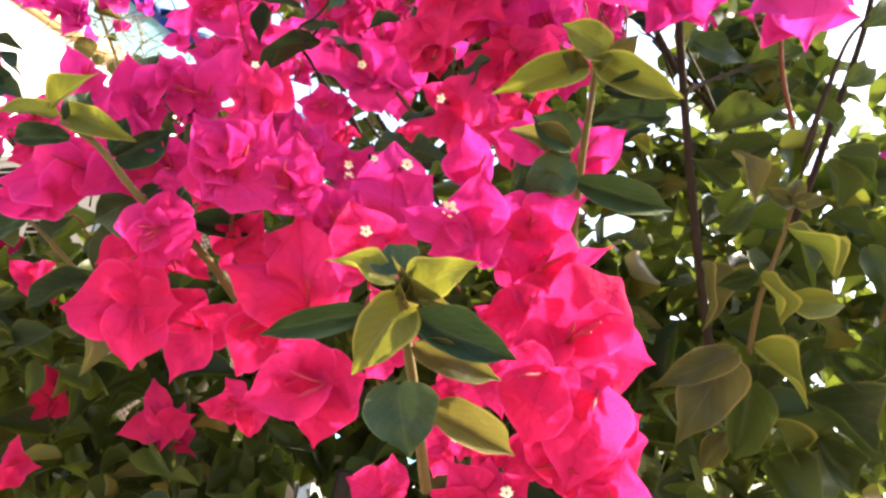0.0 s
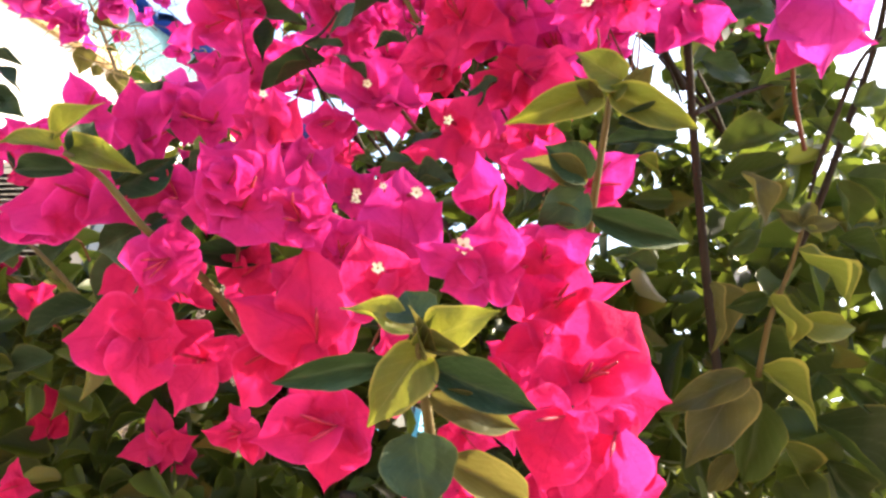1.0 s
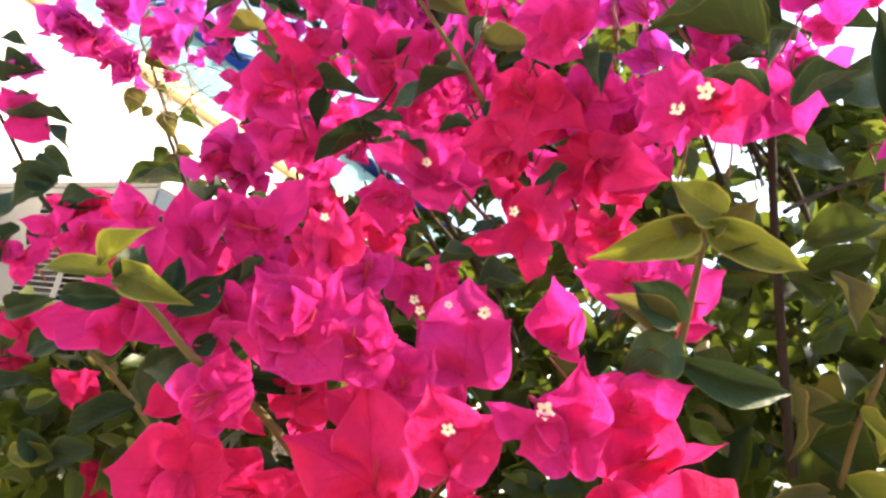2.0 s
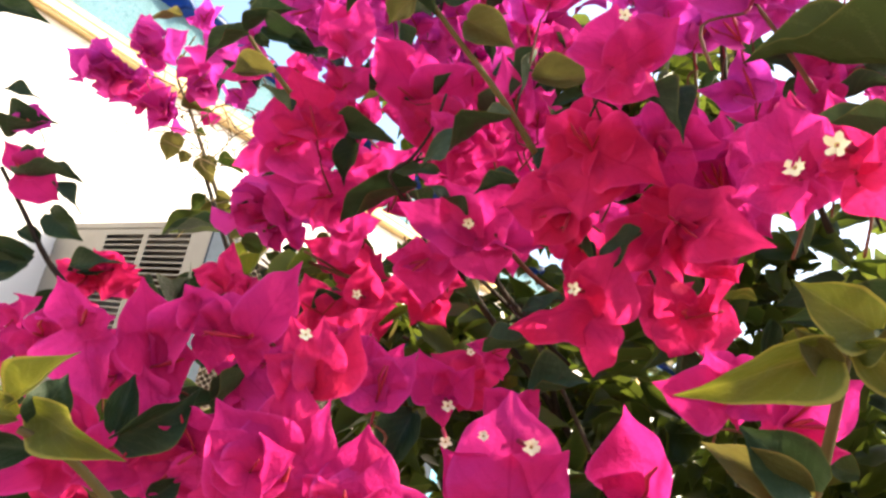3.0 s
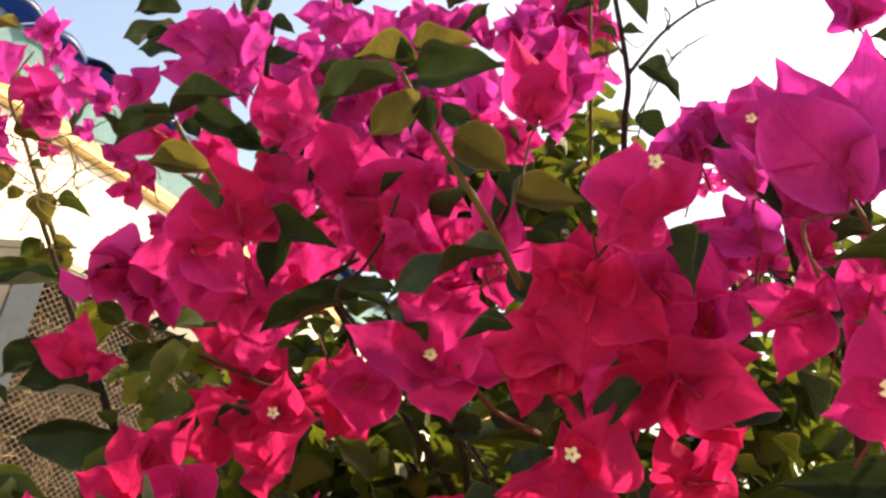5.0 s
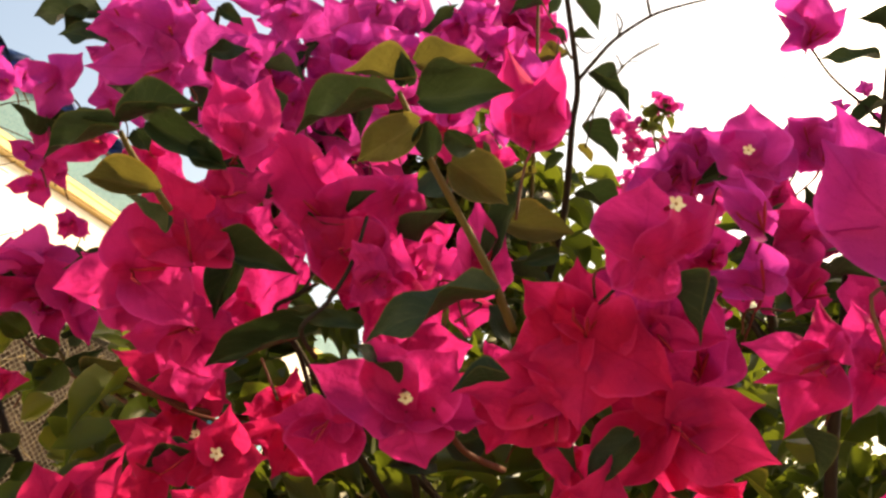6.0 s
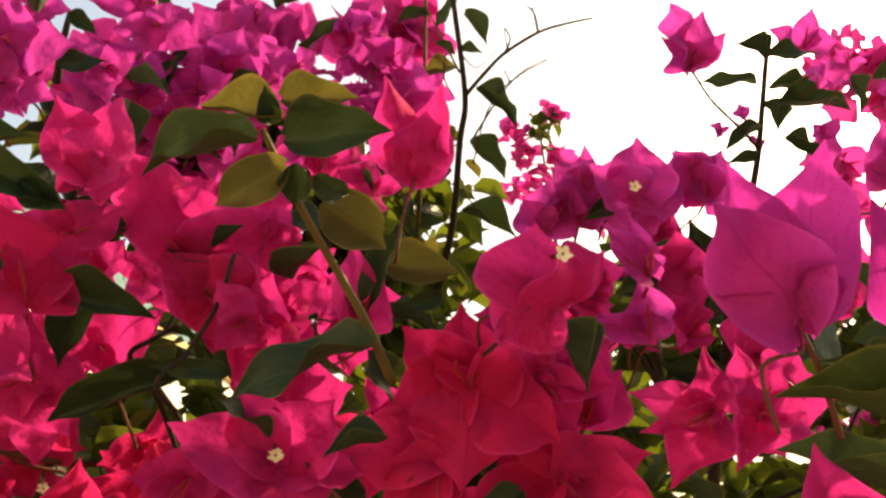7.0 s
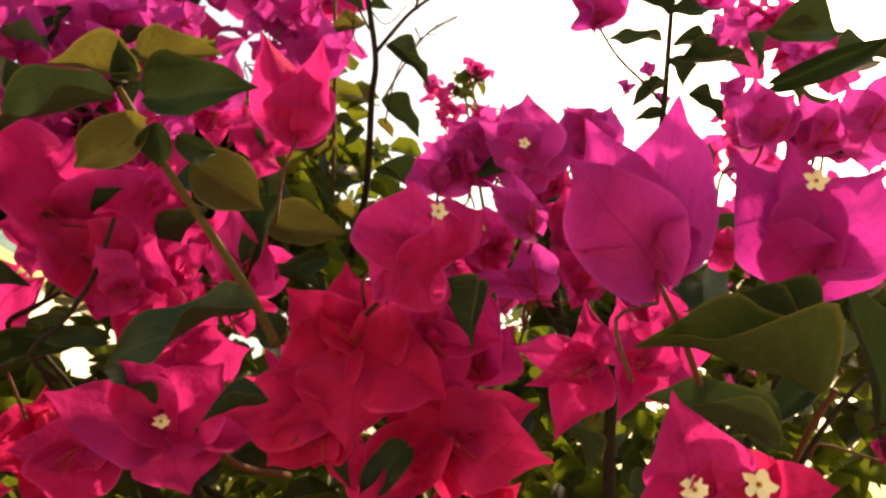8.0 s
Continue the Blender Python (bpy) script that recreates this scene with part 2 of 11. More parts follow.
def tube_into(bm, pts, r0, r1, sides=7):
    pts = [Vector(p) for p in pts]
    rings = []
    for i, p in enumerate(pts):
        d = (pts[min(i + 1, len(pts) - 1)] - pts[max(i - 1, 0)]).normalized()
        a = d.orthogonal().normalized() if i == 0 else (ref - d * ref.dot(d)).normalized()
        ref = a
        b = d.cross(a)
        r = r0 + (r1 - r0) * i / (len(pts) - 1)
        rings.append([bm.verts.new(p + (a * math.cos(t) + b * math.sin(t)) * r) for t in [6.2832 * k / sides for k in range(sides)]])
    for q, w in zip(rings, rings[1:]):
        for k in range(sides):
            bm.faces.new((q[k], q[(k + 1) % sides], w[(k + 1) % sides], w[k]))
    bm.faces.new(rings[0][::-1])
    bm.faces.new(rings[-1])


def bend_line(pts, steps=5, wobble=0.0, rng=random):
    """A smooth line through the points."""
    p = [Vector(q) for q in pts]
    if len(p) == 2:
        p = [p[0], (p[0] + p[1]) / 2, p[1]]
    out = []
    for i in range(len(p) - 1):
        a, b = p[i], p[i + 1]
        pa, nb = p[max(i - 1, 0)], p[min(i + 2, len(p) - 1)]
        for k in range(steps):
            t = k / steps
            h = 0.5 * ((2 * a) + (b - pa) * t + (2 * pa - 5 * a + 4 * b - nb) * t * t + (3 * a - pa - 3 * b + nb) * t ** 3)
            if wobble:
                h += Vector((rng.uniform(-1, 1), rng.uniform(-1, 1), rng.uniform(-1, 1))) * wobble
            out.append(h)
    out.append(p[-1])
    return out


def floret_mesh(seed):
    """A small cream star on a thin red tube; the mouth faces +Z, the tube runs down -Z; unit = star radius."""
    rng = random.Random(seed)
    bm = bmesh.new()
    tube_into(bm, [(0, 0, -4.2), (0.12, 0, -2.2), (0, 0, -0.3), (0, 0, 0)], 0.26, 0.36, 6)
    for f in bm.faces:
        f.material_index = 2
    centre = bm.verts.new((0, 0, -0.05))
    ring, n = [], 20
    for k in range(n):
        a = 6.2832 * k / n
        r = (0.74 + 0.16 * math.cos(5 * a) + (0.06 if k % 2 else 0.0)) * rng.uniform(0.78, 1.16)
        inner = bm.verts.new((math.cos(a) * 0.20, math.sin(a) * 0.20, 0.05))
        outer = bm.verts.new((math.cos(a) * r, math.sin(a) * r, 0.10 + 0.12 * (k % 2) + rng.uniform(-0.2, 0.22)))
        ring.append((inner, outer))
    for k in range(n):
        (i0, o0), (i1, o1) = ring[k], ring[(k + 1) % n]
        bm.faces.new((centre, i0, i1)).material_index = 1
        bm.faces.new((i0, o0, o1, i1))
    return mesh_of(bm, "floret", [FLORET, FLORET_EYE, STALK])


def bud_mesh(seed):
    """A closed flower: a slender swollen tube along +Z, unit = its length."""
    rng = random.Random(seed)
    bm = bmesh.new()
    line = [(0, 0, 0), (0.03, 0, 0.3), (rng.uniform(-0.06, 0.06), 0.03, 0.65), (rng.uniform(-0.1, 0.1), 0.05, 1.0)]
    tube_into(bm, line, 0.034, 0.034, 6)
    bm.verts.ensure_lookup_table()
    for i, r in enumerate((0.8, 1.0, 1.5, 0.7)):
        ring = bm.verts[i * 6:i * 6 + 6]
        mid = sum((v.co for v in ring), Vector()) / 6
        for v in ring:
            v.co = mid + (v.co - mid) * r
    return mesh_of(bm, "flower_bud", BUD)


FLORETS = [floret_mesh(k) for k in range(3)]
BUDS = [bud_mesh(k) for k in range(3)]
DICE = random.Random(7)


def bloom(bush, at, bracts, florets=(), tone="crimson"):
    """A flower of papery bracts that join at one place. bracts: (tip, face, width) each, with the number of its form at will; florets: (place, face, radius)."""
    at = Vector(at)
    forms = [b[3] if len(b) > 3 else None for b in bracts]
    bracts = [b[:3] for b in bracts]
    dice = random.Random(round((at.x * 7 + at.y * 13 + at.z * 17) * 10000))
    behind = Vector((0, 0, 0))
    for tip, face, width in bracts:
        behind -= Vector(face).normalized() + Vector(tip).normalized() * 0.5
    behind = (behind / len(bracts)).normalized()
    stem = behind * 0.010 + Vector((dice.uniform(-0.003, 0.003), 0.004, -0.005))
    bm = bmesh.new()
    tube_into(bm, bend_line([at + stem, at + stem * 0.45 + Vector((0, 0, -0.002)), at]), 0.0006, 0.0008, 6)
    back = at + stem
    inward = behind * dice.uniform(0.012, 0.024) + Vector((dice.gauss(0.0, 0.004), 0.012, -dice.uniform(0.004, 0.016)))
    old = len(bm.faces)
    tube_into(bm, bend_line([back + inward, back + inward * 0.5 + Vector((dice.gauss(0, 0.005), 0, 0.005)), back], 4), 0.0007, 0.0006, 6)
    bm.faces.ensure_lookup_table()
    for f in bm.faces[old:]:
        f.material_index = 1
    ob = put("bloom", mesh_of(bm, "bloom_stalk", [STALK, TWIG_RED]), bush, None, {"crimson": "crimson papery bloom", "rose": "magenta papery bloom", "violet": "violet-pink papery bloom", "plum": "deep purple papery bloom"}[tone])
    for (tip, face, width), form in zip(bracts, forms):
        put("bract", BRACTS[tone][dice.randrange(16) if form is None else form], ob, blade_pose(at, tip, face, width))
    if florets is not None and len(florets) == 0:
        axis, up = Vector(), Vector()
        for tip, face, width in bracts:
            axis += Vector(tip) / len(bracts)
            up += Vector(face) / len(bracts)
        size = max(Vector(tip).length for tip, face, width in bracts)
        for k in range(dice.choice((1, 2, 3))):
            go = axis * 0.8 + up * size * 0.45 + Vector((dice.gauss(0, 0.2), dice.gauss(0, 0.2), dice.gauss(0, 0.2))) * size
            put("flower_bud", BUDS[k], ob, Matrix.Translation(at) @ go.to_track_quat("Z", "Y").to_matrix().to_4x4() @ Matrix.Scale(min(size * 0.55, 0.02), 4))
    for place, face, radius in florets or ():
        z = Vector(face).normalized()
        put("floret", FLORETS[dice.randrange(3)], ob, Matrix.Translation(place) @ z.to_track_quat("Z", "Y").to_matrix().to_4x4() @ Matrix.Scale(radius, 4))
    return ob


def branch(bush, pts, r0, r1, mat=None, name="branch"):
    bm = bmesh.new()
    tube_into(bm, bend_line(pts), r0, r1, 8)
    return put(name, mesh_of(bm, name, mat or BARK), bush)


def leaf(on, at, tip, face, width, look_="green", shape=None):
    at, tip, face = Vector(at), Vector(tip), Vector(face)
    if width < 0.5:
        # a narrow leaf is turned on its midrib, its upper side towards the sky
        along = tip.normalized()
        face = (face - along * face.dot(along)).normalized()
        turn = 0.45
        aside = along.cross(face)
        aside = aside if aside.z > 0 else -aside
        face = face * math.cos(turn) + aside * math.sin(turn)
    label = {"green": "", "olive": "olive-green leaf", "young": "yellow-green young leaf", "rusty": "olive-brown young leaf"}[look_]
    return put("leaf", LEAVES[look_][DICE.randrange(7) if shape is None else shape], on, blade_pose(at, tip, face, width), label)


def many_blades(name, template, poses, mat, parent, label=""):
    """One joined mesh of many blades, for foliage that nobody could count."""
    t = template[0]
    nv = len(t.vertices)
    shapes = []
    for one in template:
        co = np.empty(nv * 3)
        one.vertices.foreach_get("co", co)
        shapes.append(np.c_[co.reshape(-1, 3), np.ones(nv)])
    faces = [tuple(p.vertices) for p in t.polygons]
    uv = np.empty(len(t.loops) * 2)
    t.uv_layers[0].data.foreach_get("uv", uv)
    verts, polys = [], []
    for k, m in enumerate(poses):
        verts.append((shapes[k % len(shapes)] @ np.array(m).T)[:, :3])
        polys += [tuple(i + k * nv for i in f) for f in faces]
    me = bpy.data.meshes.new(name)
    me.from_pydata(np.concatenate(verts).tolist(), [], polys)
    layer = me.uv_layers.new(name="UVMap")
    layer.data.foreach_set("uv", np.tile(uv, len(poses)))
    me.materials.append(mat)
    for p in me.polygons:
        p.use_smooth = True
    ob = put(name, me, parent, None, label)
    return tagged(ob, kind="stuff")


def box_into(bm, o, u, v, w, index=0):
    """A box from corner o along the vectors u, v, w."""
    o, u, v, w = Vector(o), Vector(u), Vector(v), Vector(w)
    p = [bm.verts.new(o + u * a + v * b + w * c) for c in (0, 1) for b in (0, 1) for a in (0, 1)]
    faces = [bm.faces.new([p[i] for i in q]) for q in ((0, 2, 3, 1), (4, 5, 7, 6), (0, 1, 5, 4), (2, 6, 7, 3), (0, 4, 6, 2), (1, 3, 7, 5))]
    for f in faces:
        f.material_index = index
    return faces


def bevelled(bm, width=0.003, segments=2):
    bmesh.ops.recalc_face_normals(bm, faces=bm.faces)
    bmesh.ops.bevel(bm, geom=bm.edges[:], offset=width, segments=segments, affect="EDGES")
    return bm


# ---- ground ----
bm = bmesh.new()
N = 40
for i in range(N + 1):
    for j in range(N + 1):
        gx = math.copysign(abs((i / N - 0.5) * 2) ** 4, i - N / 2) * 1500
        gy = math.copysign(abs((j / N - 0.5) * 2) ** 4, j - N / 2) * 1500
        bm.verts.new((gx, gy, noise.noise((gx * 0.3, gy * 0.3, 0)) * 0.03 - 0.03))
bm.verts.ensure_lookup_table()
for i in range(N):
    for j in range(N):
        a = i * (N + 1) + j
        bm.faces.new([bm.verts[k] for k in (a, a + N + 1, a + N + 2, a + 1)])
tagged(part("ground", bm, SOIL, None, smooth=True), "pale dusty bare soil round the bushes", "ground", kind="structure")

# ---- house wall with cornice, blue parapet and wavy coping ----
TURN_W = radians(26)
D = Vector((math.sin(TURN_W), math.cos(TURN_W), 0))
NRM = Vector((D.y, -D.x, 0))
UP = Vector((0, 0, 1))
K = Vector((-0.820, 1.630, 2.090))
FOOT = Vector((-1.372, 1.892, 0))
WALL_A, WALL_B, DEEP = -4.6, 6.2, 5.0
house = root("house", FOOT.x, FOOT.y)
tagged(house, "low white plastered house with cream cornice and blue parapet", "house")
bm = bmesh.new()
box_into(bm, FOOT + D * WALL_A - NRM * 0.25, D * (WALL_B - WALL_A), NRM * 0.25, UP * 2.575)
part("wall", bevelled(bm, 0.008), PLASTER, house, "sunlit white plaster wall")
for o, u, w in ((FOOT + D * WALL_A - NRM * DEEP, D * 0.25, NRM * (DEEP - 0.25)), (FOOT + D * (WALL_B - 0.25) - NRM * DEEP, D * 0.25, NRM * (DEEP - 0.25)),
                (FOOT + D * (WALL_A + 0.25) - NRM * DEEP, D * (WALL_B - WALL_A - 0.5), NRM * 0.25)):
    bm = bmesh.new()
    box_into(bm, o, u, w, UP * 2.75)
    part("wall", bevelled(bm, 0.008), PLASTER, house, "white plaster wall")
bm = bmesh.new()
box_into(bm, FOOT + D * (WALL_A + 0.25) - NRM * (DEEP - 0.25) + UP * 2.42, D * (WALL_B - WALL_A - 0.5), NRM * (DEEP - 0.5), UP * 0.15)
part("roof", bm, PLASTER, house, "flat white rendered roof")
bm = bmesh.new()
box_into(bm, FOOT + D * WALL_A - NRM * 0.25 + UP * 2.575, D * (WALL_B - WALL_A), NRM * 0.282, UP * 0.031)
box_into(bm, FOOT + D * WALL_A - NRM * 0.25 + UP * 2.606, D * (WALL_B - WALL_A), NRM * 0.272, UP * 0.025)
part("cornice", bevelled(bm, 0.006), CREAM, house, "cream painted cornice")
bm = bmesh.new()
box_into(bm, FOOT + D * WALL_A - NRM * 0.25 + UP * 2.631, D * (WALL_B - WALL_A), NRM * 0.257, UP * 0.173)
part("parapet", bevelled(bm, 0.006), SKYBLUE, house, "rough sky-blue rendered band")
TILE = 0.153
bm = bmesh.new()
prof = [(-0.30, 0.007), (-0.18, 0.029), (-0.02, 0.025), (0.047, 0.004), (0.054, -0.022)]
grid = []
for i, (dy, dz) in enumerate(prof):
    row = []
    for j in range(13):
        a = j / 12
        hump = 0.036 * math.sin(math.pi * a) ** 0.8
        row.append(bm.verts.new((TILE * (a - 0.5) * 1.02, dy, dz + hump)))
    grid.append(row)
for i in range(len(prof) - 1):
    for j in range(12):
        bm.faces.new((grid[i][j], grid[i][j + 1], grid[i + 1][j + 1], grid[i + 1][j]))
bmesh.ops.solidify(bm, geom=bm.faces[:], thickness=0.02)
coping_mesh = mesh_of(bm, "coping_tile", DEEPBLUE)
AXES = Matrix((D, NRM, UP)).transposed().to_4x4()
for k in range(int((WALL_B - WALL_A) / TILE)):
    put("coping_tile", coping_mesh, house, Matrix.Translation(FOOT + D * (WALL_A + TILE * (k + 0.5)) + UP * (2.816 + 0.006 * math.sin(k * 1.7))) @ AXES)
# pale blue window frame further along the wall
WX, WZ = 1.8, 1.54
SHUTTER = plain_material("pale_blue_paint", (0.16, 0.45, 0.60), (0.12, 0.36, 0.50), 20, 0.5)
GLASS = plain_material("dusty_window_glass", (0.05, 0.06, 0.065), (0.035, 0.04, 0.045), 12, 0.12, 0, 0.02)
bm = bmesh.new()
for a, b_, c, d in ((0.0, 0.0, 0.99, 0.09), (0.0, 0.594, 0.99, 0.09), (0.0, 0.09, 0.09, 0.504), (0.9, 0.09, 0.09, 0.504), (0.459, 0.09, 0.072, 0.504)):
    box_into(bm, FOOT + D * (WX + a) + UP * (WZ + b_) + NRM * 0.001, D * c, NRM * 0.054, UP * d)
win = part("window", bm, SHUTTER, house, "pale blue painted window frame")
for a in (0.09, 0.531):
    bm = bmesh.new()
    box_into(bm, FOOT + D * (WX + a) + UP * (WZ + 0.09) + NRM * 0.012, D * 0.369, NRM * 0.006, UP * 0.504)
    part("pane", bm, GLASS, win)

# ---- evaporative air cooler built out of the wall ----
ac = root("air_cooler", *(K - NRM * 0.30 + D * 0.5 - UP * 0.76))
tagged(ac, "beige evaporative air cooler with louvred side, built into the wall", "air cooler")
ACW, ACD, ACH = 1.0, 0.611, 0.76
bm = bmesh.new()
box_into(bm, K, D * ACW, -NRM * ACD, UP * -0.02)
box_into(bm, K - UP * ACH, D * ACW, -NRM * ACD, UP * 0.02)
box_into(bm, K + D * (ACW - 0.02) - UP * (ACH - 0.02), D * 0.02, -NRM * ACD, UP * (ACH - 0.04))
part("casing", bevelled(bm, 0.004), CASING, ac, "weathered beige enamelled casing")
# side panel with two columns of slots cut through it
slot_top, pitch, slot_h, n_slot = 0.033, 0.0138, 0.0106, 48
us = [0.0, 0.068, 0.222, 0.242, 0.389, ACD]
zs = [0.0205]
for k in range(n_slot):
    zs += [slot_top + pitch * k, slot_top + pitch * k + slot_h]
zs.append(ACH - 0.0205)
bm = bmesh.new()
grid = [[bm.verts.new(K - NRM * u - UP * z) for z in zs] for u in us]
for i in range(len(us) - 1):
    for j in range(len(zs) - 1):
        if i in (1, 3) and j % 2 == 1 and j < 2 * n_slot:
            continue
        bm.faces.new((grid[i][j], grid[i + 1][j], grid[i + 1][j + 1], grid[i][j + 1]))
ext = bmesh.ops.extrude_face_region(bm, geom=bm.faces[:])
bmesh.ops.translate(bm, verts=[v for v in ext["geom"] if isinstance(v, bmesh.types.BMVert)], vec=D * 0.002)
bmesh.ops.recalc_face_normals(bm, faces=bm.faces)
part("side_panel", bm, CASING, ac, "beige side panel with two columns of slots")
# Dark brown sheet, added so that the slots look shaded inside.
bm = bmesh.new()
box_into(bm, K + D * 0.24 - NRM * 0.05 - UP * 0.03, D * 0.006, -NRM * (ACD - 0.07), UP * -(ACH - 0.06))
part("inner_baffle", bm, SLOT_DARK, ac, "dark brown sheet standing for the shaded interior")
# corner strips and mesh front
for o, wide in ((0.0, 0.068), (ACW - 0.068, 0.068)):
    bm = bmesh.new()
    box_into(bm, K + NRM * 0.0035 + D * o - UP * 0.023, D * wide, -NRM * 0.007, UP * -(ACH - 0.046))
    part("corner_strip", bevelled(bm, 0.0015, 1), STEEL, ac, "grey galvanised corner strip")
bm = bmesh.new()
box_into(bm, K + NRM * 0.0035 + D * 0.0685 - UP * 0.0205, D * (ACW - 0.137), -NRM * 0.007, UP * -0.03)
part("top_rail", bevelled(bm, 0.0015, 1), CASING, ac, "beige rail above the mesh")
bm = bmesh.new()
cw, ch = 0.0190, 0.0075
x0, x1, z0, z1 = 0.069, ACW - 0.069, 0.051, ACH - 0.029
rows_n = int((z1 - z0) / ch)
cols_n = int((x1 - x0) / cw)
for r in range(rows_n):
    pts = []
    for c in range(cols_n * 2 + 1):
        zz = z0 + ch * (r + (0.0 if (c + r) % 2 == 0 else 1.0) * 0.92 + 0.04)
        pts.append(K + D * (x0 + cw * 0.5 * c) - UP * zz - NRM * 0.005)
    tube_into(bm, pts, 0.0010, 0.0010, 4)
part("mesh_grille", bm, MESH_WIRE, ac, "expanded metal mesh over a straw pad")
bm = bmesh.new()
for i in range(30):
    for j in range(24):
        u, v = i / 29, j / 23
        bm.verts.new(K + D * (0.03 + (ACW - 0.1) * u) - UP * (0.05 + (ACH - 0.09) * v) - NRM * (0.055 + 0.03 * noise.noise((u * 14, v * 12, 2.0))))
bm.verts.ensure_lookup_table()
for i in range(29):
    for j in range(23):
        bm.faces.new([bm.verts[q] for q in (i * 24 + j, i * 24 + j + 1, i * 24 + j + 25, i * 24 + j + 24)])
bmesh.ops.solidify(bm, geom=bm.faces[:], thickness=0.03)
pad = part("cooling_pad", bm, COIL, ac, "brown straw pad")
straw = random.Random(77)
bm = bmesh.new()
for k in range(260):
    o = K + D * straw.uniform(0.05, ACW - 0.1) - UP * straw.uniform(0.07, ACH - 0.06) - NRM * straw.uniform(0.012, 0.04)
    h = Vector((straw.gauss(0, 1), straw.gauss(0, 1), straw.gauss(0, 1))) * 0.025
    h -= NRM * h.dot(NRM) * 0.8
    tube_into(bm, [o, o + h + Vector((0, 0, straw.gauss(0, 0.008))), o + h * 2], 0.0012, 0.0007, 4)
tagged(part("straw", bm, DRY, pad, "dry straw ends", smooth=True), kind="stuff")

# ---- bushes ----
bush = root("bougainvillea_bush", 0.05, 0.80)
tagged(bush, "dense bougainvillea bush with magenta bracts and green leaves", "bush")


# ---- foliage masses ----
SMALL_LEAF = [blade_mesh("leaf_small", LEAF_FAR, 6, 4, (0.5, 0.85 + 0.07 * k, 0.06, 0.5), 0.1 + 0.12 * k, 0.12 + 0.14 * k, 0.5 - 0.3 * k, 0.10 + 0.03 * k, 900 + k, 0.25, 0.12 * k - 0.2) for k in range(4)]
SMALL_BRACT = [blade_mesh("bract_small", BRACT_FAR, 5, 4, (0.5, 0.8, 0.12, 0.5), 0.5 - 0.3 * k, 0.3 - 0.2 * k, 0.4 * k - 0.4, 0.3, 950 + k) for k in range(3)]


def mass(owner, n, centre, radii, size, seed, what):
    """Uncountable leaves or bracts in a clumpy cloud."""
    rng = random.Random(seed)
    poses = []
    c, r = Vector(centre), Vector(radii)
    while len(poses) < n:
        q = Vector((rng.uniform(-1, 1), rng.uniform(-1, 1), rng.uniform(-1, 1)))
        p = c + Vector((q.x * r.x, q.y * r.y, q.z * r.z))
        if q.length + noise.noise(p * 9.0) * 0.5 > 1.0:
            continue
        d = Vector((rng.gauss(0, 1), rng.gauss(0, 1) - 0.4, rng.gauss(0, 0.6) - 0.35)).normalized()
        face = Vector((rng.gauss(0, 0.6), rng.gauss(-0.5, 0.6), rng.gauss(0.7, 0.5)))
        wide = rng.uniform(0.5, 0.75) if what == "foliage" else rng.uniform(0.8, 1.0)
        poses.append(blade_pose(p, d * size * rng.uniform(0.6, 1.25), face, wide))
    if what == "foliage":
        return many_blades("foliage", SMALL_LEAF, poses, LEAF_FAR, owner)
    return many_blades("blossom_mass", SMALL_BRACT, poses, BRACT_FAR, owner)

BUSH = bush
# front
shoot_front = branch(BUSH, [(-0.0038, 0.3118, 1.5012), (-0.0130, 0.2686, 1.5342), (-0.0204, 0.2553, 1.5578), (-0.0229, 0.2504, 1.5669)], 0.0022, 0.0013, TWIG_GREEN)
shoot_right = branch(BUSH, [(0.0579, 0.4387, 1.6116), (0.0522, 0.4079, 1.6453), (0.0464, 0.3641, 1.6698), (0.0452, 0.3464, 1.6950), (0.0440, 0.3369, 1.7097)], 0.0026, 0.0014, TWIG_GREEN)
shoot_left = branch(BUSH, [(-0.1104, 0.4668, 1.5630), (-0.1297, 0.4065, 1.5889), (-0.1451, 0.3811, 1.6026), (-0.1628, 0.3547, 1.6124), (-0.1805, 0.3369, 1.6283), (-0.1960, 0.3283, 1.6342)], 0.0026, 0.0014, TWIG_GREEN)
# front right cluster
bloom(BUSH, (0.0202, 0.3872, 1.5607), [((0.0166, -0.0124, 0.0066), (-0.42, -0.79, -0.44), 0.88), ((-0.0184, -0.0057, 0.0067), (0.11, -0.88, -0.46), 0.87), ((0.0064, -0.0006, -0.0221), (-0.44, -0.89, -0.10), 0.92)])
bloom(BUSH, (0.0522, 0.3398, 1.5204), [((-0.0212, -0.0086, 0.0099), (0.33, -0.94, -0.10), 0.80), ((0.0322, 0.0001, -0.0082), (-0.09, -0.92, -0.37), 0.85), ((0.0118, 0.0006, -0.0150), (-0.18, -0.97, -0.18), 0.95)])
bloom(BUSH, (0.0445, 0.3625, 1.5220), [((0.0181, -0.0057, -0.0112), (-0.30, -0.95, 0.01), 0.78), ((0.0089, -0.0157, 0.0181), (-0.51, -0.76, -0.41), 0.87), ((-0.0230, -0.0032, -0.0009), (0.13, -0.99, 0.10), 0.95)])
bloom(BUSH, (0.0474, 0.3390, 1.5405), [((0.0044, 0.0026, -0.0350), (0.14, -0.99, -0.06), 0.85), ((0.0205, 0.0041, -0.0041), (-0.08, -0.47, -0.88), 0.74), ((-0.0074, 0.0051, -0.0185), (0.47, -0.79, -0.40), 0.74)])
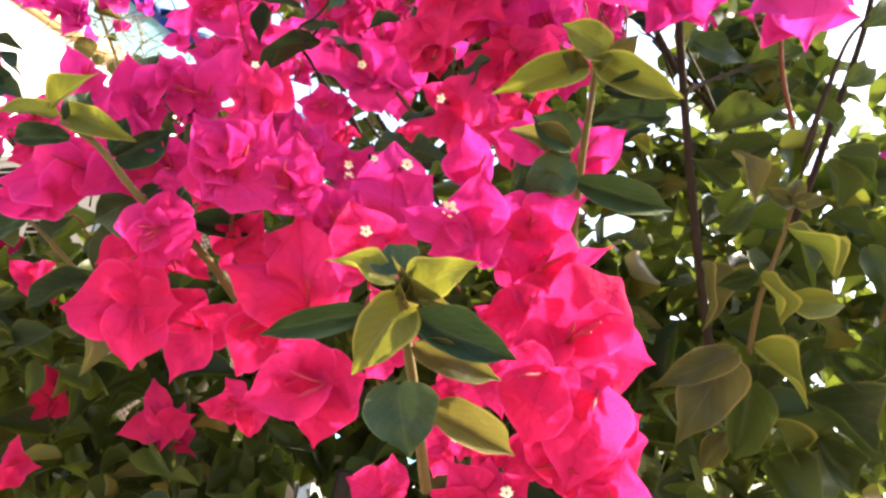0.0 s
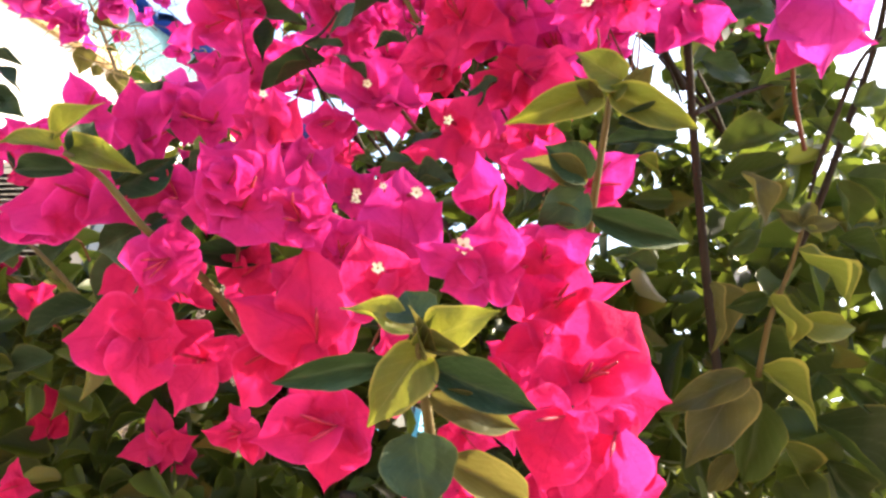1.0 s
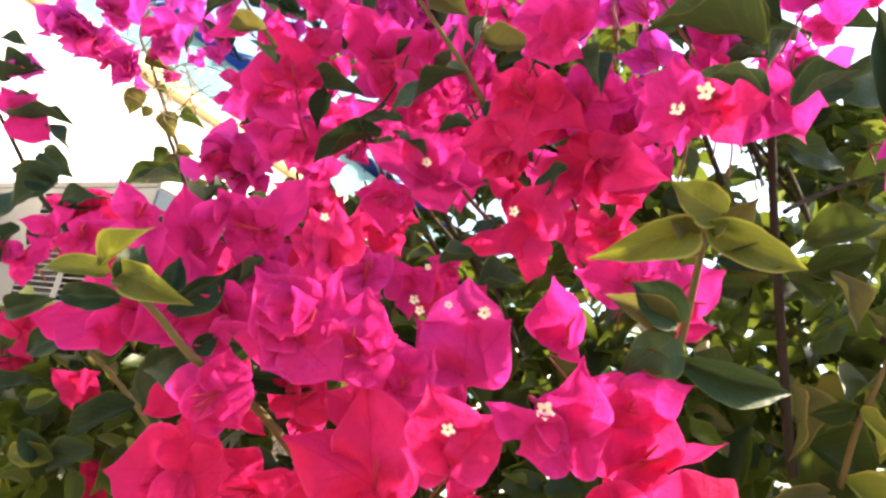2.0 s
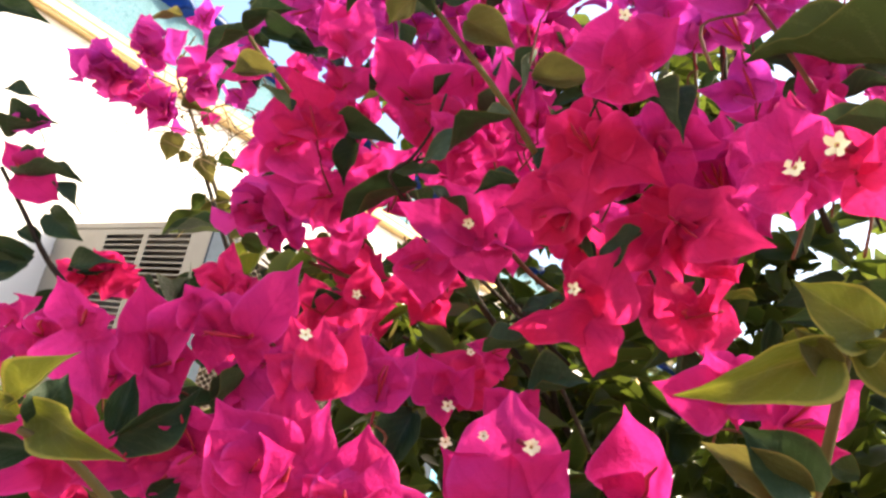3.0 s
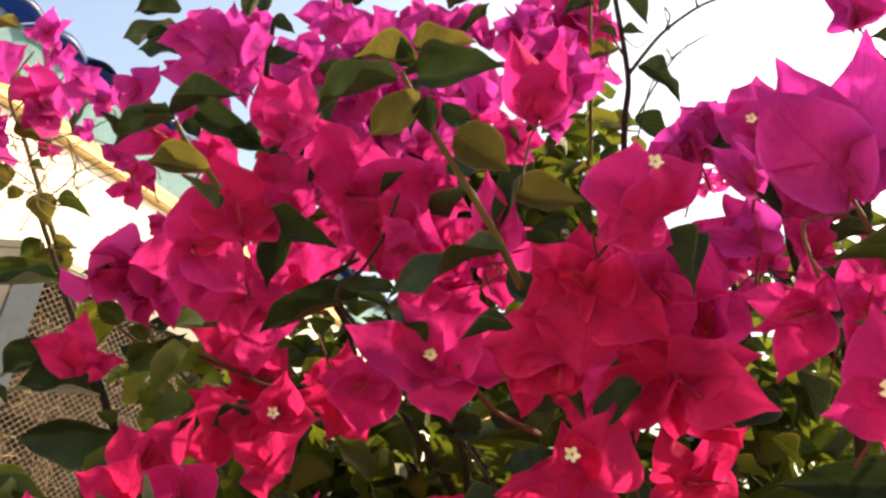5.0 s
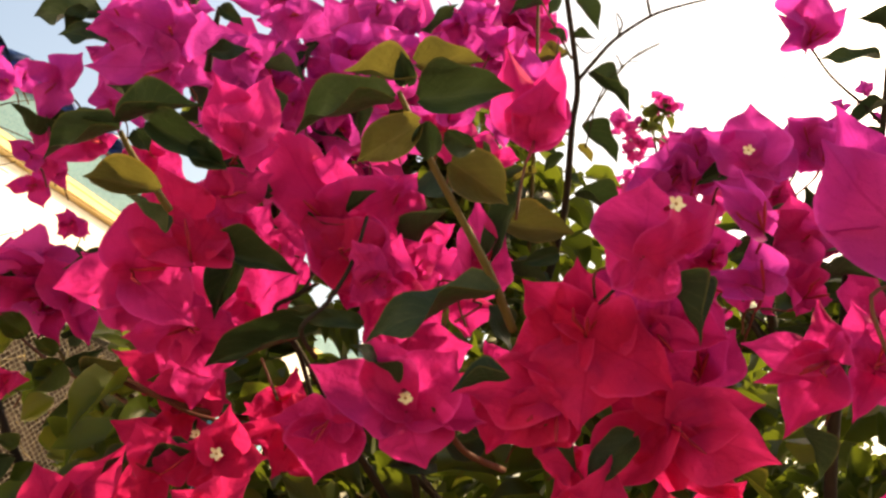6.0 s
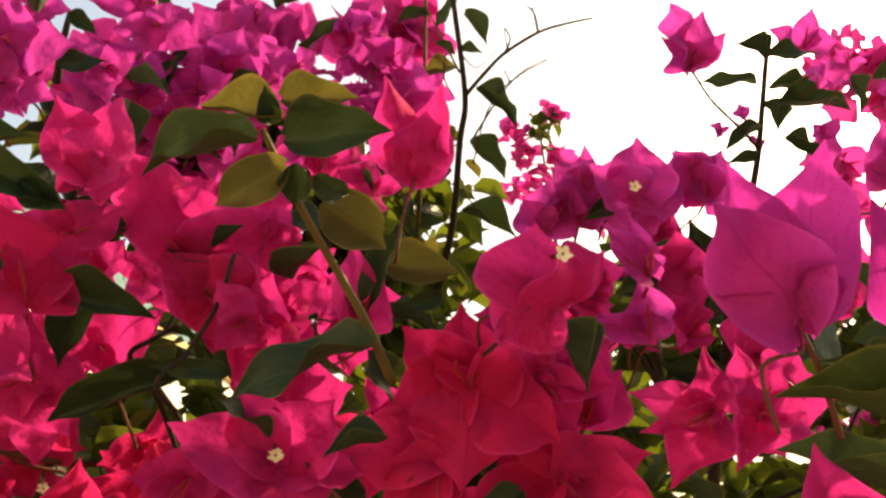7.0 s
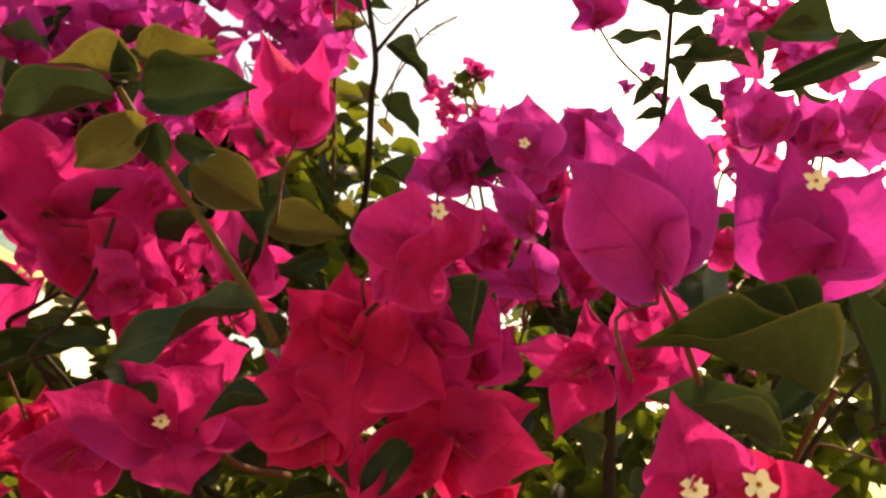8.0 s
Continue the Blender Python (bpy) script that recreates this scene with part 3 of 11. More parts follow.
bloom(BUSH, (0.0237, 0.3527, 1.6262), [((0.0230, -0.0127, 0.0127), (-0.31, -0.89, -0.32), 0.89), ((-0.0232, -0.0015, 0.0091), (0.03, -1.00, -0.09), 0.94), ((-0.0039, -0.0002, -0.0284), (0.25, -0.97, -0.03), 0.82)], tone="rose")
bloom(BUSH, (-0.0031, 0.3821, 1.6549), [((-0.0116, -0.0089, 0.0291), (-0.31, -0.87, -0.39), 0.85), ((0.0082, 0.0004, -0.0086), (0.14, -0.99, 0.09), 0.95), ((-0.0162, 0.0003, 0.0026), (0.00, -0.99, 0.14), 0.85)], tone="rose")
bloom(BUSH, (0.0511, 0.4247, 1.6952), [((0.0274, -0.0051, 0.0214), (0.03, -0.96, -0.27), 0.85), ((0.0169, 0.0011, -0.0082), (-0.01, -0.99, -0.15), 0.85), ((0.0015, -0.0049, 0.0269), (0.69, -0.71, -0.17), 0.64)], tone="rose")
bloom(BUSH, (0.0588, 0.4554, 1.6931), [((-0.0065, -0.0045, 0.0203), (0.10, -0.98, -0.19), 0.81), ((-0.0090, -0.0061, -0.0211), (0.07, -0.97, 0.25), 0.93), ((0.0253, -0.0059, 0.0010), (-0.23, -0.96, 0.19), 0.90)], tone="rose")
bloom(BUSH, (0.0177, 0.3411, 1.5651), [((-0.0124, -0.0036, 0.0108), (-0.26, -0.79, -0.56), 0.95), ((0.0203, 0.0019, -0.0124), (-0.16, -0.90, -0.40), 0.95), ((-0.0027, 0.0061, -0.0156), (-0.12, -0.93, -0.34), 0.95)])
bloom(BUSH, (0.0199, 0.3615, 1.5813), [((0.0051, 0.0000, -0.0175), (0.03, -1.00, 0.00), 0.82), ((0.0111, -0.0059, 0.0120), (0.08, -0.86, -0.50), 0.84), ((-0.0154, -0.0076, 0.0034), (0.18, -0.68, -0.71), 0.83)])
# left-mid cluster
bloom(BUSH, (-0.1847, 0.3896, 1.6393), [((0.0251, 0.0025, -0.0197), (-0.22, -0.89, -0.40), 0.90), ((0.0012, -0.0173, 0.0262), (0.33, -0.78, -0.53), 0.80), ((-0.0225, -0.0041, -0.0242), (0.22, -0.97, -0.04), 0.77)], tone="rose")
bloom(BUSH, (-0.1643, 0.4228, 1.6629), [((-0.0181, -0.0107, 0.0121), (0.05, -0.78, -0.62), 0.80), ((0.0045, -0.0037, -0.0223), (-0.42, -0.91, 0.06), 0.94), ((0.0211, -0.0085, 0.0089), (-0.13, -0.86, -0.50), 0.95)], tone="rose")
bloom(BUSH, (-0.1446, 0.4149, 1.6589), [((-0.0096, 0.0013, -0.0233), (0.38, -0.90, -0.21), 0.86), ((0.0246, -0.0056, -0.0057), (-0.25, -0.95, -0.17), 0.86), ((-0.0212, -0.0048, 0.0157), (0.20, -0.98, -0.03), 0.87)], tone="rose")
bloom(BUSH, (-0.1355, 0.4071, 1.5615), [((-0.0122, -0.0006, -0.0296), (-0.25, -0.96, 0.12), 0.89), ((0.0252, -0.0143, 0.0088), (-0.11, -0.65, -0.75), 0.92), ((-0.0216, -0.0125, 0.0183), (-0.10, -0.76, -0.64), 0.76)])
bloom(BUSH, (-0.0844, 0.3880, 1.6052), [((-0.0031, -0.0073, 0.0250), (0.10, -0.96, -0.27), 0.85), ((-0.0254, -0.0008, 0.0087), (-0.04, -0.98, -0.20), 0.85), ((0.0191, 0.0042, -0.0120), (0.26, -0.96, 0.07), 0.95)])
bloom(BUSH, (-0.0893, 0.4140, 1.6249), [((0.0189, 0.0015, -0.0077), (-0.14, -0.84, -0.52), 0.88), ((-0.0027, -0.0127, 0.0166), (0.53, -0.72, -0.46), 0.87), ((-0.0173, 0.0028, -0.0083), (0.13, -0.82, -0.56), 0.76)], tone="rose")
bloom(BUSH, (-0.1579, 0.3981, 1.5962), [((-0.0222, 0.0023, -0.0112), (0.21, -0.78, -0.58), 0.85), ((0.0098, -0.0038, 0.0239), (0.26, -0.93, -0.25), 0.90), ((0.0211, 0.0043, -0.0120), (-0.10, -0.87, -0.49), 0.74)])
bloom(BUSH, (-0.1813, 0.4014, 1.5996), [((-0.0191, 0.0028, -0.0123), (-0.07, -0.99, -0.12), 0.85), ((-0.0006, -0.0035, 0.0192), (0.27, -0.95, -0.17), 0.95), ((0.0206, -0.0028, 0.0126), (0.10, -0.93, -0.36), 0.85)])
bloom(BUSH, (-0.1896, 0.4240, 1.6200), [((0.0171, -0.0019, 0.0112), (0.00, -0.99, -0.17), 0.82), ((-0.0202, -0.0022, 0.0045), (0.10, -0.99, -0.05), 0.90), ((0.0074, -0.0040, -0.0198), (0.00, -0.98, 0.20), 0.83)], tone="rose")
bloom(BUSH, (-0.1221, 0.3918, 1.6048), [((-0.0186, -0.0030, 0.0077), (0.07, -0.98, -0.21), 0.85), ((0.0122, -0.0027, 0.0193), (0.26, -0.92, -0.29), 0.85), ((0.0197, 0.0021, -0.0045), (0.11, -0.99, 0.01), 0.85)])
bloom(BUSH, (-0.1236, 0.4218, 1.6006), [((-0.0139, -0.0093, 0.0067), (0.06, -0.64, -0.77), 0.84), ((0.0021, 0.0061, -0.0177), (0.30, -0.91, -0.28), 0.92), ((0.0169, -0.0105, 0.0079), (-0.33, -0.85, -0.42), 0.93)])
bloom(BUSH, (-0.0729, 0.3791, 1.6196), [((-0.0138, -0.0049, 0.0255), (0.29, -0.96, -0.03), 0.95), ((0.0119, -0.0030, 0.0205), (-0.05, -0.99, -0.11), 0.85), ((0.0067, 0.0068, -0.0226), (0.26, -0.94, -0.21), 0.95)], tone="rose")
bloom(BUSH, (-0.0312, 0.3464, 1.5581), [((-0.0110, -0.0032, 0.0168), (0.21, -0.98, -0.04), 0.95), ((0.0184, 0.0018, 0.0032), (0.11, -0.99, -0.07), 0.95), ((-0.0085, 0.0038, -0.0143), (0.04, -0.96, -0.28), 0.95)])
bloom(BUSH, (-0.0371, 0.3643, 1.5741), [((0.0162, -0.0032, -0.0010), (-0.19, -0.98, 0.06), 0.76), ((-0.0088, -0.0074, 0.0128), (0.51, -0.85, -0.14), 0.91), ((-0.0004, 0.0038, -0.0138), (0.50, -0.83, -0.24), 0.84)])
bloom(BUSH, (-0.1359, 0.5166, 1.5312), [((-0.0247, -0.0022, -0.0052), (0.17, -0.87, -0.45), 0.85), ((-0.0104, -0.0051, 0.0161), (-0.31, -0.83, -0.46), 0.85), ((0.0085, 0.0038, -0.0203), (-0.10, -0.97, -0.22), 0.85), ((0.0209, 0.0017, -0.0031), (0.07, -0.99, -0.07), 0.74)])
bloom(BUSH, (-0.1328, 0.5427, 1.5305), [((0.0183, -0.0075, 0.0055), (-0.08, -0.71, -0.70), 0.91), ((-0.0122, -0.0110, 0.0095), (0.50, -0.81, -0.30), 0.85), ((0.0019, 0.0040, -0.0187), (0.35, -0.92, -0.16), 0.75)])
bloom(BUSH, (-0.2289, 0.6531, 1.5150), [((-0.0349, -0.0011, -0.0152), (0.09, -0.99, -0.13), 0.74), ((-0.0125, -0.0098, 0.0321), (0.30, -0.94, -0.17), 0.64), ((0.0264, -0.0021, 0.0108), (0.15, -0.83, -0.53), 0.95), ((0.0060, 0.0043, -0.0228), (0.01, -0.98, -0.18), 0.95)])
bloom(BUSH, (-0.2222, 0.6834, 1.5107), [((-0.0247, -0.0094, -0.0045), (0.30, -0.92, 0.25), 0.86), ((0.0176, 0.0011, -0.0200), (-0.31, -0.89, -0.32), 0.84), ((-0.0001, -0.0095, 0.0232), (0.06, -0.92, -0.38), 0.83)])
bloom(BUSH, (-0.3391, 0.6892, 1.5187), [((-0.0123, -0.0085, 0.0277), (0.25, -0.95, -0.18), 0.85), ((-0.0210, 0.0010, -0.0166), (-0.06, -1.00, 0.02), 0.85), ((0.0261, 0.0027, -0.0059), (-0.04, -0.83, -0.56), 0.85)])
bloom(BUSH, (-0.3516, 0.7168, 1.5182), [((-0.0119, -0.0060, 0.0229), (0.17, -0.97, -0.17), 0.82), ((-0.0166, -0.0074, -0.0231), (0.20, -0.97, 0.16), 0.79), ((0.0226, -0.0029, 0.0005), (-0.09, -0.81, -0.58), 0.81)])
bloom(BUSH, (-0.4083, 0.7027, 1.6069), [((0.0041, -0.0122, 0.0216), (0.01, -0.87, -0.49), 0.85), ((0.0279, -0.0047, -0.0022), (-0.18, -0.80, -0.57), 0.85), ((-0.0067, -0.0001, -0.0264), (-0.05, -1.00, 0.02), 0.85)])
bloom(BUSH, (-0.4128, 0.7191, 1.6222), [((0.0211, 0.0016, -0.0046), (0.11, -0.99, 0.13), 0.86), ((-0.0155, -0.0127, 0.0162), (0.44, -0.86, -0.25), 0.75), ((-0.0152, 0.0065, -0.0193), (0.19, -0.88, -0.44), 0.85)])
bloom(BUSH, (-0.3280, 0.6422, 1.4667), [((-0.0004, -0.0119, 0.0213), (-0.00, -0.87, -0.49), 0.85), ((0.0205, -0.0039, 0.0000), (-0.18, -0.94, -0.30), 0.85), ((-0.0088, -0.0009, -0.0242), (0.53, -0.83, -0.16), 0.85)])
bloom(BUSH, (0.0191, 0.3586, 1.5181), [((-0.0096, -0.0056, 0.0038), (0.24, -0.79, -0.56), 0.75), ((-0.0037, -0.0014, -0.0119), (0.09, -0.99, 0.09), 0.84), ((0.0106, -0.0031, 0.0024), (-0.09, -0.78, -0.62), 0.79)])
bloom(BUSH, (-0.0011, 0.3468, 1.5430), [((0.0177, 0.0015, -0.0028), (0.02, -0.93, -0.36), 0.85), ((-0.0047, -0.0029, 0.0095), (0.32, -0.94, -0.13), 0.95), ((-0.0099, 0.0051, -0.0130), (-0.23, -0.95, -0.20), 0.85)])
bloom(BUSH, (0.0001, 0.3381, 1.5190), [((-0.0136, -0.0005, 0.0052), (0.03, -1.00, -0.02), 0.85), ((0.0088, -0.0009, 0.0088), (-0.14, -0.99, 0.04), 0.85), ((-0.0031, 0.0035, -0.0127), (0.10, -0.95, -0.29), 0.95)], [((0.0040, 0.3247, 1.5227), (0.23, -1.61, -0.10), 0.0019)])
bloom(BUSH, (0.0079, 0.3620, 1.5260), [((0.0106, -0.0062, 0.0054), (0.02, -0.63, -0.77), 0.89), ((-0.0121, -0.0005, 0.0020), (-0.00, -0.97, -0.23), 0.84), ((0.0015, 0.0021, -0.0116), (0.02, -0.98, -0.18), 0.82)])
# upper right
bloom(BUSH, (0.1497, 0.3566, 1.8002), [((0.0107, 0.0090, -0.0468), (0.14, -0.98, -0.16), 1.01), ((-0.0241, 0.0093, -0.0355), (0.44, -0.75, -0.49), 0.80), ((0.0310, 0.0074, -0.0215), (-0.23, -0.77, -0.60), 0.85)], tone="violet")
bloom(BUSH, (0.1621, 0.3906, 1.7976), [((0.0342, -0.0055, -0.0064), (-0.22, -0.86, -0.45), 0.82), ((-0.0196, -0.0280, 0.0223), (0.27, -0.71, -0.65), 0.85), ((-0.0190, -0.0105, -0.0398), (0.23, -0.96, 0.15), 0.84)], tone="rose")
bloom(BUSH, (0.1146, 0.4741, 1.8575), [((-0.0220, -0.0001, -0.0381), (0.09, -1.00, -0.05), 0.85), ((0.0191, 0.0009, -0.0328), (0.05, -1.00, 0.01), 0.85), ((-0.0084, -0.0104, 0.0157), (-0.04, -0.82, -0.57), 0.85)], tone="rose")
bloom(BUSH, (0.1268, 0.5029, 1.8739), [((0.0276, -0.0058, -0.0030), (-0.23, -0.77, -0.60), 0.84), ((-0.0212, -0.0105, 0.0198), (-0.02, -0.87, -0.49), 0.85), ((-0.0147, -0.0030, -0.0259), (-0.12, -0.98, 0.18), 0.87)], tone="rose")
bloom(BUSH, (0.0289, 0.4225, 1.6997), [((0.0160, -0.0023, -0.0049), (-0.10, -0.98, 0.15), 0.74), ((-0.0291, -0.0090, 0.0009), (0.27, -0.89, -0.37), 0.85), ((-0.0121, -0.0110, 0.0160), (0.07, -0.85, -0.53), 0.85)], tone="rose")
bloom(BUSH, (0.0356, 0.4433, 1.7119), [((0.0207, -0.0061, 0.0063), (-0.08, -0.83, -0.55), 0.92), ((-0.0189, -0.0072, 0.0091), (0.27, -0.94, -0.19), 0.77), ((0.0008, 0.0015, -0.0198), (-0.35, -0.93, -0.08), 0.81)], tone="rose")
# far thin branch before the wall
wall_branch = branch(BUSH, [(-0.4110, 0.9930, 1.7940), (-0.4297, 0.9785, 1.8285), (-0.4591, 0.9662, 1.8833), (-0.5001, 0.9469, 1.9533), (-0.5353, 0.9197, 2.0179), (-0.5563, 0.9036, 2.0560), (-0.5418, 0.8924, 2.1014)], 0.0050, 0.0010, TWIG_GREY)
bloom(BUSH, (-0.6340, 0.8751, 2.0295), [((-0.0376, -0.0238, 0.0092), (0.36, -0.77, -0.53), 0.85), ((-0.0041, -0.0221, 0.0329), (0.35, -0.80, -0.49), 0.85), ((0.0110, 0.0028, -0.0195), (-0.05, -0.98, -0.17), 0.74)], tone="violet")
bloom(BUSH, (-0.6532, 0.8844, 2.0492), [((0.0128, -0.0128, 0.0249), (0.03, -0.88, -0.47), 0.88), ((-0.0282, -0.0007, -0.0111), (-0.03, -0.99, 0.13), 0.89), ((0.0171, -0.0007, -0.0278), (-0.41, -0.88, -0.23), 0.76)], tone="violet")
bloom(BUSH, (-0.5724, 0.8778, 2.0600), [((-0.0240, -0.0250, 0.0252), (0.15, -0.77, -0.62), 0.95), ((0.0369, -0.0156, 0.0319), (-0.01, -0.91, -0.42), 0.85), ((0.0058, 0.0023, -0.0206), (0.26, -0.96, -0.03), 0.85)], tone="violet")
bloom(BUSH, (-0.6057, 0.9006, 2.0341), [((-0.0205, -0.0040, -0.0375), (0.45, -0.88, -0.15), 0.74), ((0.0108, 0.0028, -0.0192), (0.08, -0.99, -0.10), 0.85), ((-0.0194, -0.0154, 0.0116), (0.38, -0.81, -0.45), 0.74), ((0.0189, -0.0064, 0.0135), (0.22, -0.72, -0.65), 0.85)], tone="violet")
bloom(BUSH, (-0.6042, 0.9266, 2.0484), [((0.0239, 0.0075, -0.0041), (0.29, -0.96, -0.04), 0.84), ((-0.0109, -0.0105, 0.0201), (0.60, -0.79, -0.09), 0.88), ((-0.0156, -0.0000, -0.0174), (-0.04, -1.00, 0.04), 0.78)], tone="violet")
bloom(BUSH, (-0.5616, 0.9161, 2.0125), [((-0.0166, -0.0029, -0.0336), (0.44, -0.89, -0.14), 0.85), ((0.0172, 0.0026, -0.0150), (-0.05, -0.97, -0.22), 0.85), ((0.0106, -0.0106, 0.0201), (0.14, -0.84, -0.52), 0.74)], tone="violet")
bloom(BUSH, (-0.5121, 0.8846, 2.0428), [((-0.0128, -0.0026, -0.0206), (0.36, -0.93, -0.10), 0.85), ((0.0379, -0.0057, 0.0110), (0.12, -0.65, -0.75), 0.85), ((0.0110, 0.0030, -0.0223), (0.31, -0.95, 0.02), 0.85)], tone="violet")
bloom(BUSH, (-0.5258, 0.8976, 2.0642), [((-0.0037, -0.0081, 0.0265), (0.56, -0.81, -0.17), 0.83), ((-0.0227, -0.0000, -0.0070), (0.10, -0.94, -0.32), 0.83), ((0.0245, 0.0093, -0.0078), (0.28, -0.93, -0.22), 0.83)], tone="violet")
bloom(BUSH, (-0.4288, 0.8290, 2.0349), [((-0.0207, -0.0158, 0.0115), (0.25, -0.76, -0.60), 0.95), ((0.0113, -0.0069, 0.0135), (-0.22, -0.93, -0.29), 0.95), ((-0.0052, -0.0001, -0.0199), (0.30, -0.95, -0.07), 0.85)], tone="violet")
bloom(BUSH, (-0.4258, 0.8481, 2.0493), [((-0.0181, -0.0015, -0.0088), (0.15, -0.98, -0.13), 0.87), ((0.0160, 0.0039, -0.0124), (0.05, -0.97, -0.24), 0.87), ((-0.0022, -0.0047, 0.0185), (0.45, -0.88, -0.17), 0.92)], tone="violet")
bloom(BUSH, (-0.5346, 0.8878, 2.1205), [((-0.0199, -0.0092, -0.0034), (0.44, -0.89, -0.14), 0.74), ((0.0066, -0.0158, 0.0270), (0.25, -0.81, -0.53), 0.74), ((0.0266, -0.0091, 0.0187), (-0.15, -0.96, -0.26), 0.64), ((0.0084, 0.0024, -0.0176), (-0.08, -0.98, -0.17), 0.74)], tone="violet")
bloom(BUSH, (-0.5347, 0.9236, 2.1213), [((0.0224, -0.0048, 0.0009), (-0.20, -0.96, -0.18), 0.90), ((-0.0121, -0.0124, 0.0131), (0.58, -0.79, -0.21), 0.85), ((-0.0084, 0.0011, -0.0237), (0.25, -0.96, -0.14), 0.87)], tone="violet")
bloom(BUSH, (-0.4706, 0.8971, 2.0292), [((0.0109, 0.0022, -0.0140), (-0.15, -0.95, -0.27), 0.85), ((-0.0088, -0.0022, -0.0103), (0.60, -0.71, -0.36), 0.85), ((0.0104, -0.0051, 0.0104), (-0.07, -0.92, -0.39), 0.85)], tone="violet")
bloom(BUSH, (-0.5104, 0.9271, 2.0099), [((-0.0101, -0.0075, 0.0053), (0.28, -0.77, -0.57), 0.85), ((0.0171, -0.0020, 0.0037), (0.04, -0.79, -0.61), 0.85), ((-0.0041, -0.0005, -0.0113), (-0.03, -1.00, 0.05), 0.85)], tone="rose")
leaf(wall_branch, (-0.5561, 0.8745, 2.1153), (-0.0426, -0.0002, -0.0097), (0.01, -1.00, -0.03), 0.40, "rusty")
leaf(wall_branch, (-0.4623, 0.9567, 1.9117), (-0.0431, -0.0051, -0.0229), (0.30, -0.89, -0.36), 0.60, "rusty")
leaf(wall_branch, (-0.4599, 0.9561, 1.8811), (-0.0809, -0.0080, -0.0170), (0.14, -0.97, -0.21), 0.36, "olive")
leaf(wall_branch, (-0.4504, 0.9597, 1.8754), (0.0368, 0.0060, 0.0256), (0.03, -0.98, 0.19), 0.40, "rusty")
branch(BUSH, [(-0.5073, 0.9445, 1.9564), (-0.4885, 0.9413, 1.9785), (-0.4748, 0.9294, 1.9912), (-0.4536, 0.9279, 2.0097)], 0.0012, 0.0006, TWIG_GREEN)
branch(BUSH, [(-0.4748, 0.9294, 1.9912), (-0.4821, 0.9228, 2.0078), (-0.4892, 0.9168, 2.0225)], 0.001, 0.0005, TWIG_GREEN)
branch(BUSH, [(-0.5147, 0.9378, 1.9731), (-0.5471, 0.9277, 1.9848), (-0.5770, 0.9228, 1.9813), (-0.6040, 0.9175, 1.9810)], 0.001, 0.0005, TWIG_GREEN)
branch(BUSH, [(-0.5180, 0.9373, 1.9725), (-0.5462, 0.9226, 1.9675), (-0.5693, 0.9186, 1.9654)], 0.001, 0.0005, TWIG_GREEN)
branch(BUSH, [(-0.5057, 0.9441, 1.9587), (-0.4679, 0.9404, 1.9603), (-0.4679, 0.9338, 1.9816), (-0.4377, 0.9332, 2.0026)], 0.001, 0.0005, TWIG_GREEN)
branch(BUSH, [(-0.5311, 0.9223, 2.0122), (-0.5729, 0.9115, 2.0200), (-0.5971, 0.8991, 2.0444)], 0.001, 0.0005, TWIG_GREEN)
# left edge
left_branch = branch(BUSH, [(-0.4189, 0.6861, 1.7131), (-0.4197, 0.6602, 1.7272), (-0.4445, 0.6485, 1.7489), (-0.4688, 0.6336, 1.7810), (-0.4905, 0.6204, 1.8095)], 0.003, 0.0016, BARK)
leaf(left_branch, (-0.4417, 0.6284, 1.7810), (0.0264, 0.0086, -0.0166), (0.22, -0.96, -0.14), 0.75)
leaf(left_branch, (-0.4771, 0.6241, 1.8061), (0.0548, -0.0034, 0.0067), (-0.10, -0.95, 0.30), 0.34)
leaf(left_branch, (-0.4898, 0.6134, 1.8323), (0.0354, -0.0001, 0.0215), (-0.06, -0.99, 0.10), 0.36)
leaf(left_branch, (-0.4952, 0.6018, 1.8663), (0.0309, 0.0066, -0.0010), (0.21, -0.95, 0.24), 0.36)
leaf(left_branch, (-0.5135, 0.5787, 1.9285), (0.0448, 0.0021, -0.0104), (0.04, -1.00, -0.04), 0.50)
leaf(left_branch, (-0.4526, 0.6435, 1.7596), (-0.0224, -0.0017, 0.0096), (0.20, -0.93, 0.30), 0.60)
bloom(BUSH, (-0.4732, 0.6240, 1.8089), [((0.0171, -0.0093, 0.0194), (0.07, -0.87, -0.48), 0.85), ((0.0348, 0.0038, -0.0208), (0.19, -0.97, 0.15), 0.85), ((-0.0115, -0.0169, 0.0207), (0.27, -0.81, -0.51), 0.85)], tone="rose")
leaf(BUSH, (-0.4489, 0.6294, 1.8049), (0.0287, 0.0091, -0.0187), (0.54, -0.69, 0.49), 0.44)
bloom(BUSH, (-0.4775, 0.6106, 1.8493), [((0.0123, -0.0055, 0.0116), (0.16, -0.81, -0.56), 0.85), ((0.0253, 0.0010, -0.0062), (0.03, -1.00, -0.02), 0.85), ((-0.0107, -0.0030, -0.0131), (0.60, -0.73, -0.32), 0.85)], tone="violet")
bloom(BUSH, (-0.4148, 0.6865, 1.7485), [((-0.0227, -0.0086, -0.0126), (0.23, -0.95, 0.23), 0.74), ((-0.0101, -0.0163, 0.0212), (0.18, -0.82, -0.54), 0.85), ((0.0343, -0.0014, 0.0004), (-0.04, -0.97, -0.26), 0.85), ((0.0308, -0.0061, 0.0134), (0.01, -0.90, -0.43), 0.64)])
leaf(BUSH, (-0.3943, 0.6953, 1.7510), (0.0273, 0.0060, -0.0083), (0.34, -0.71, 0.62), 0.47)
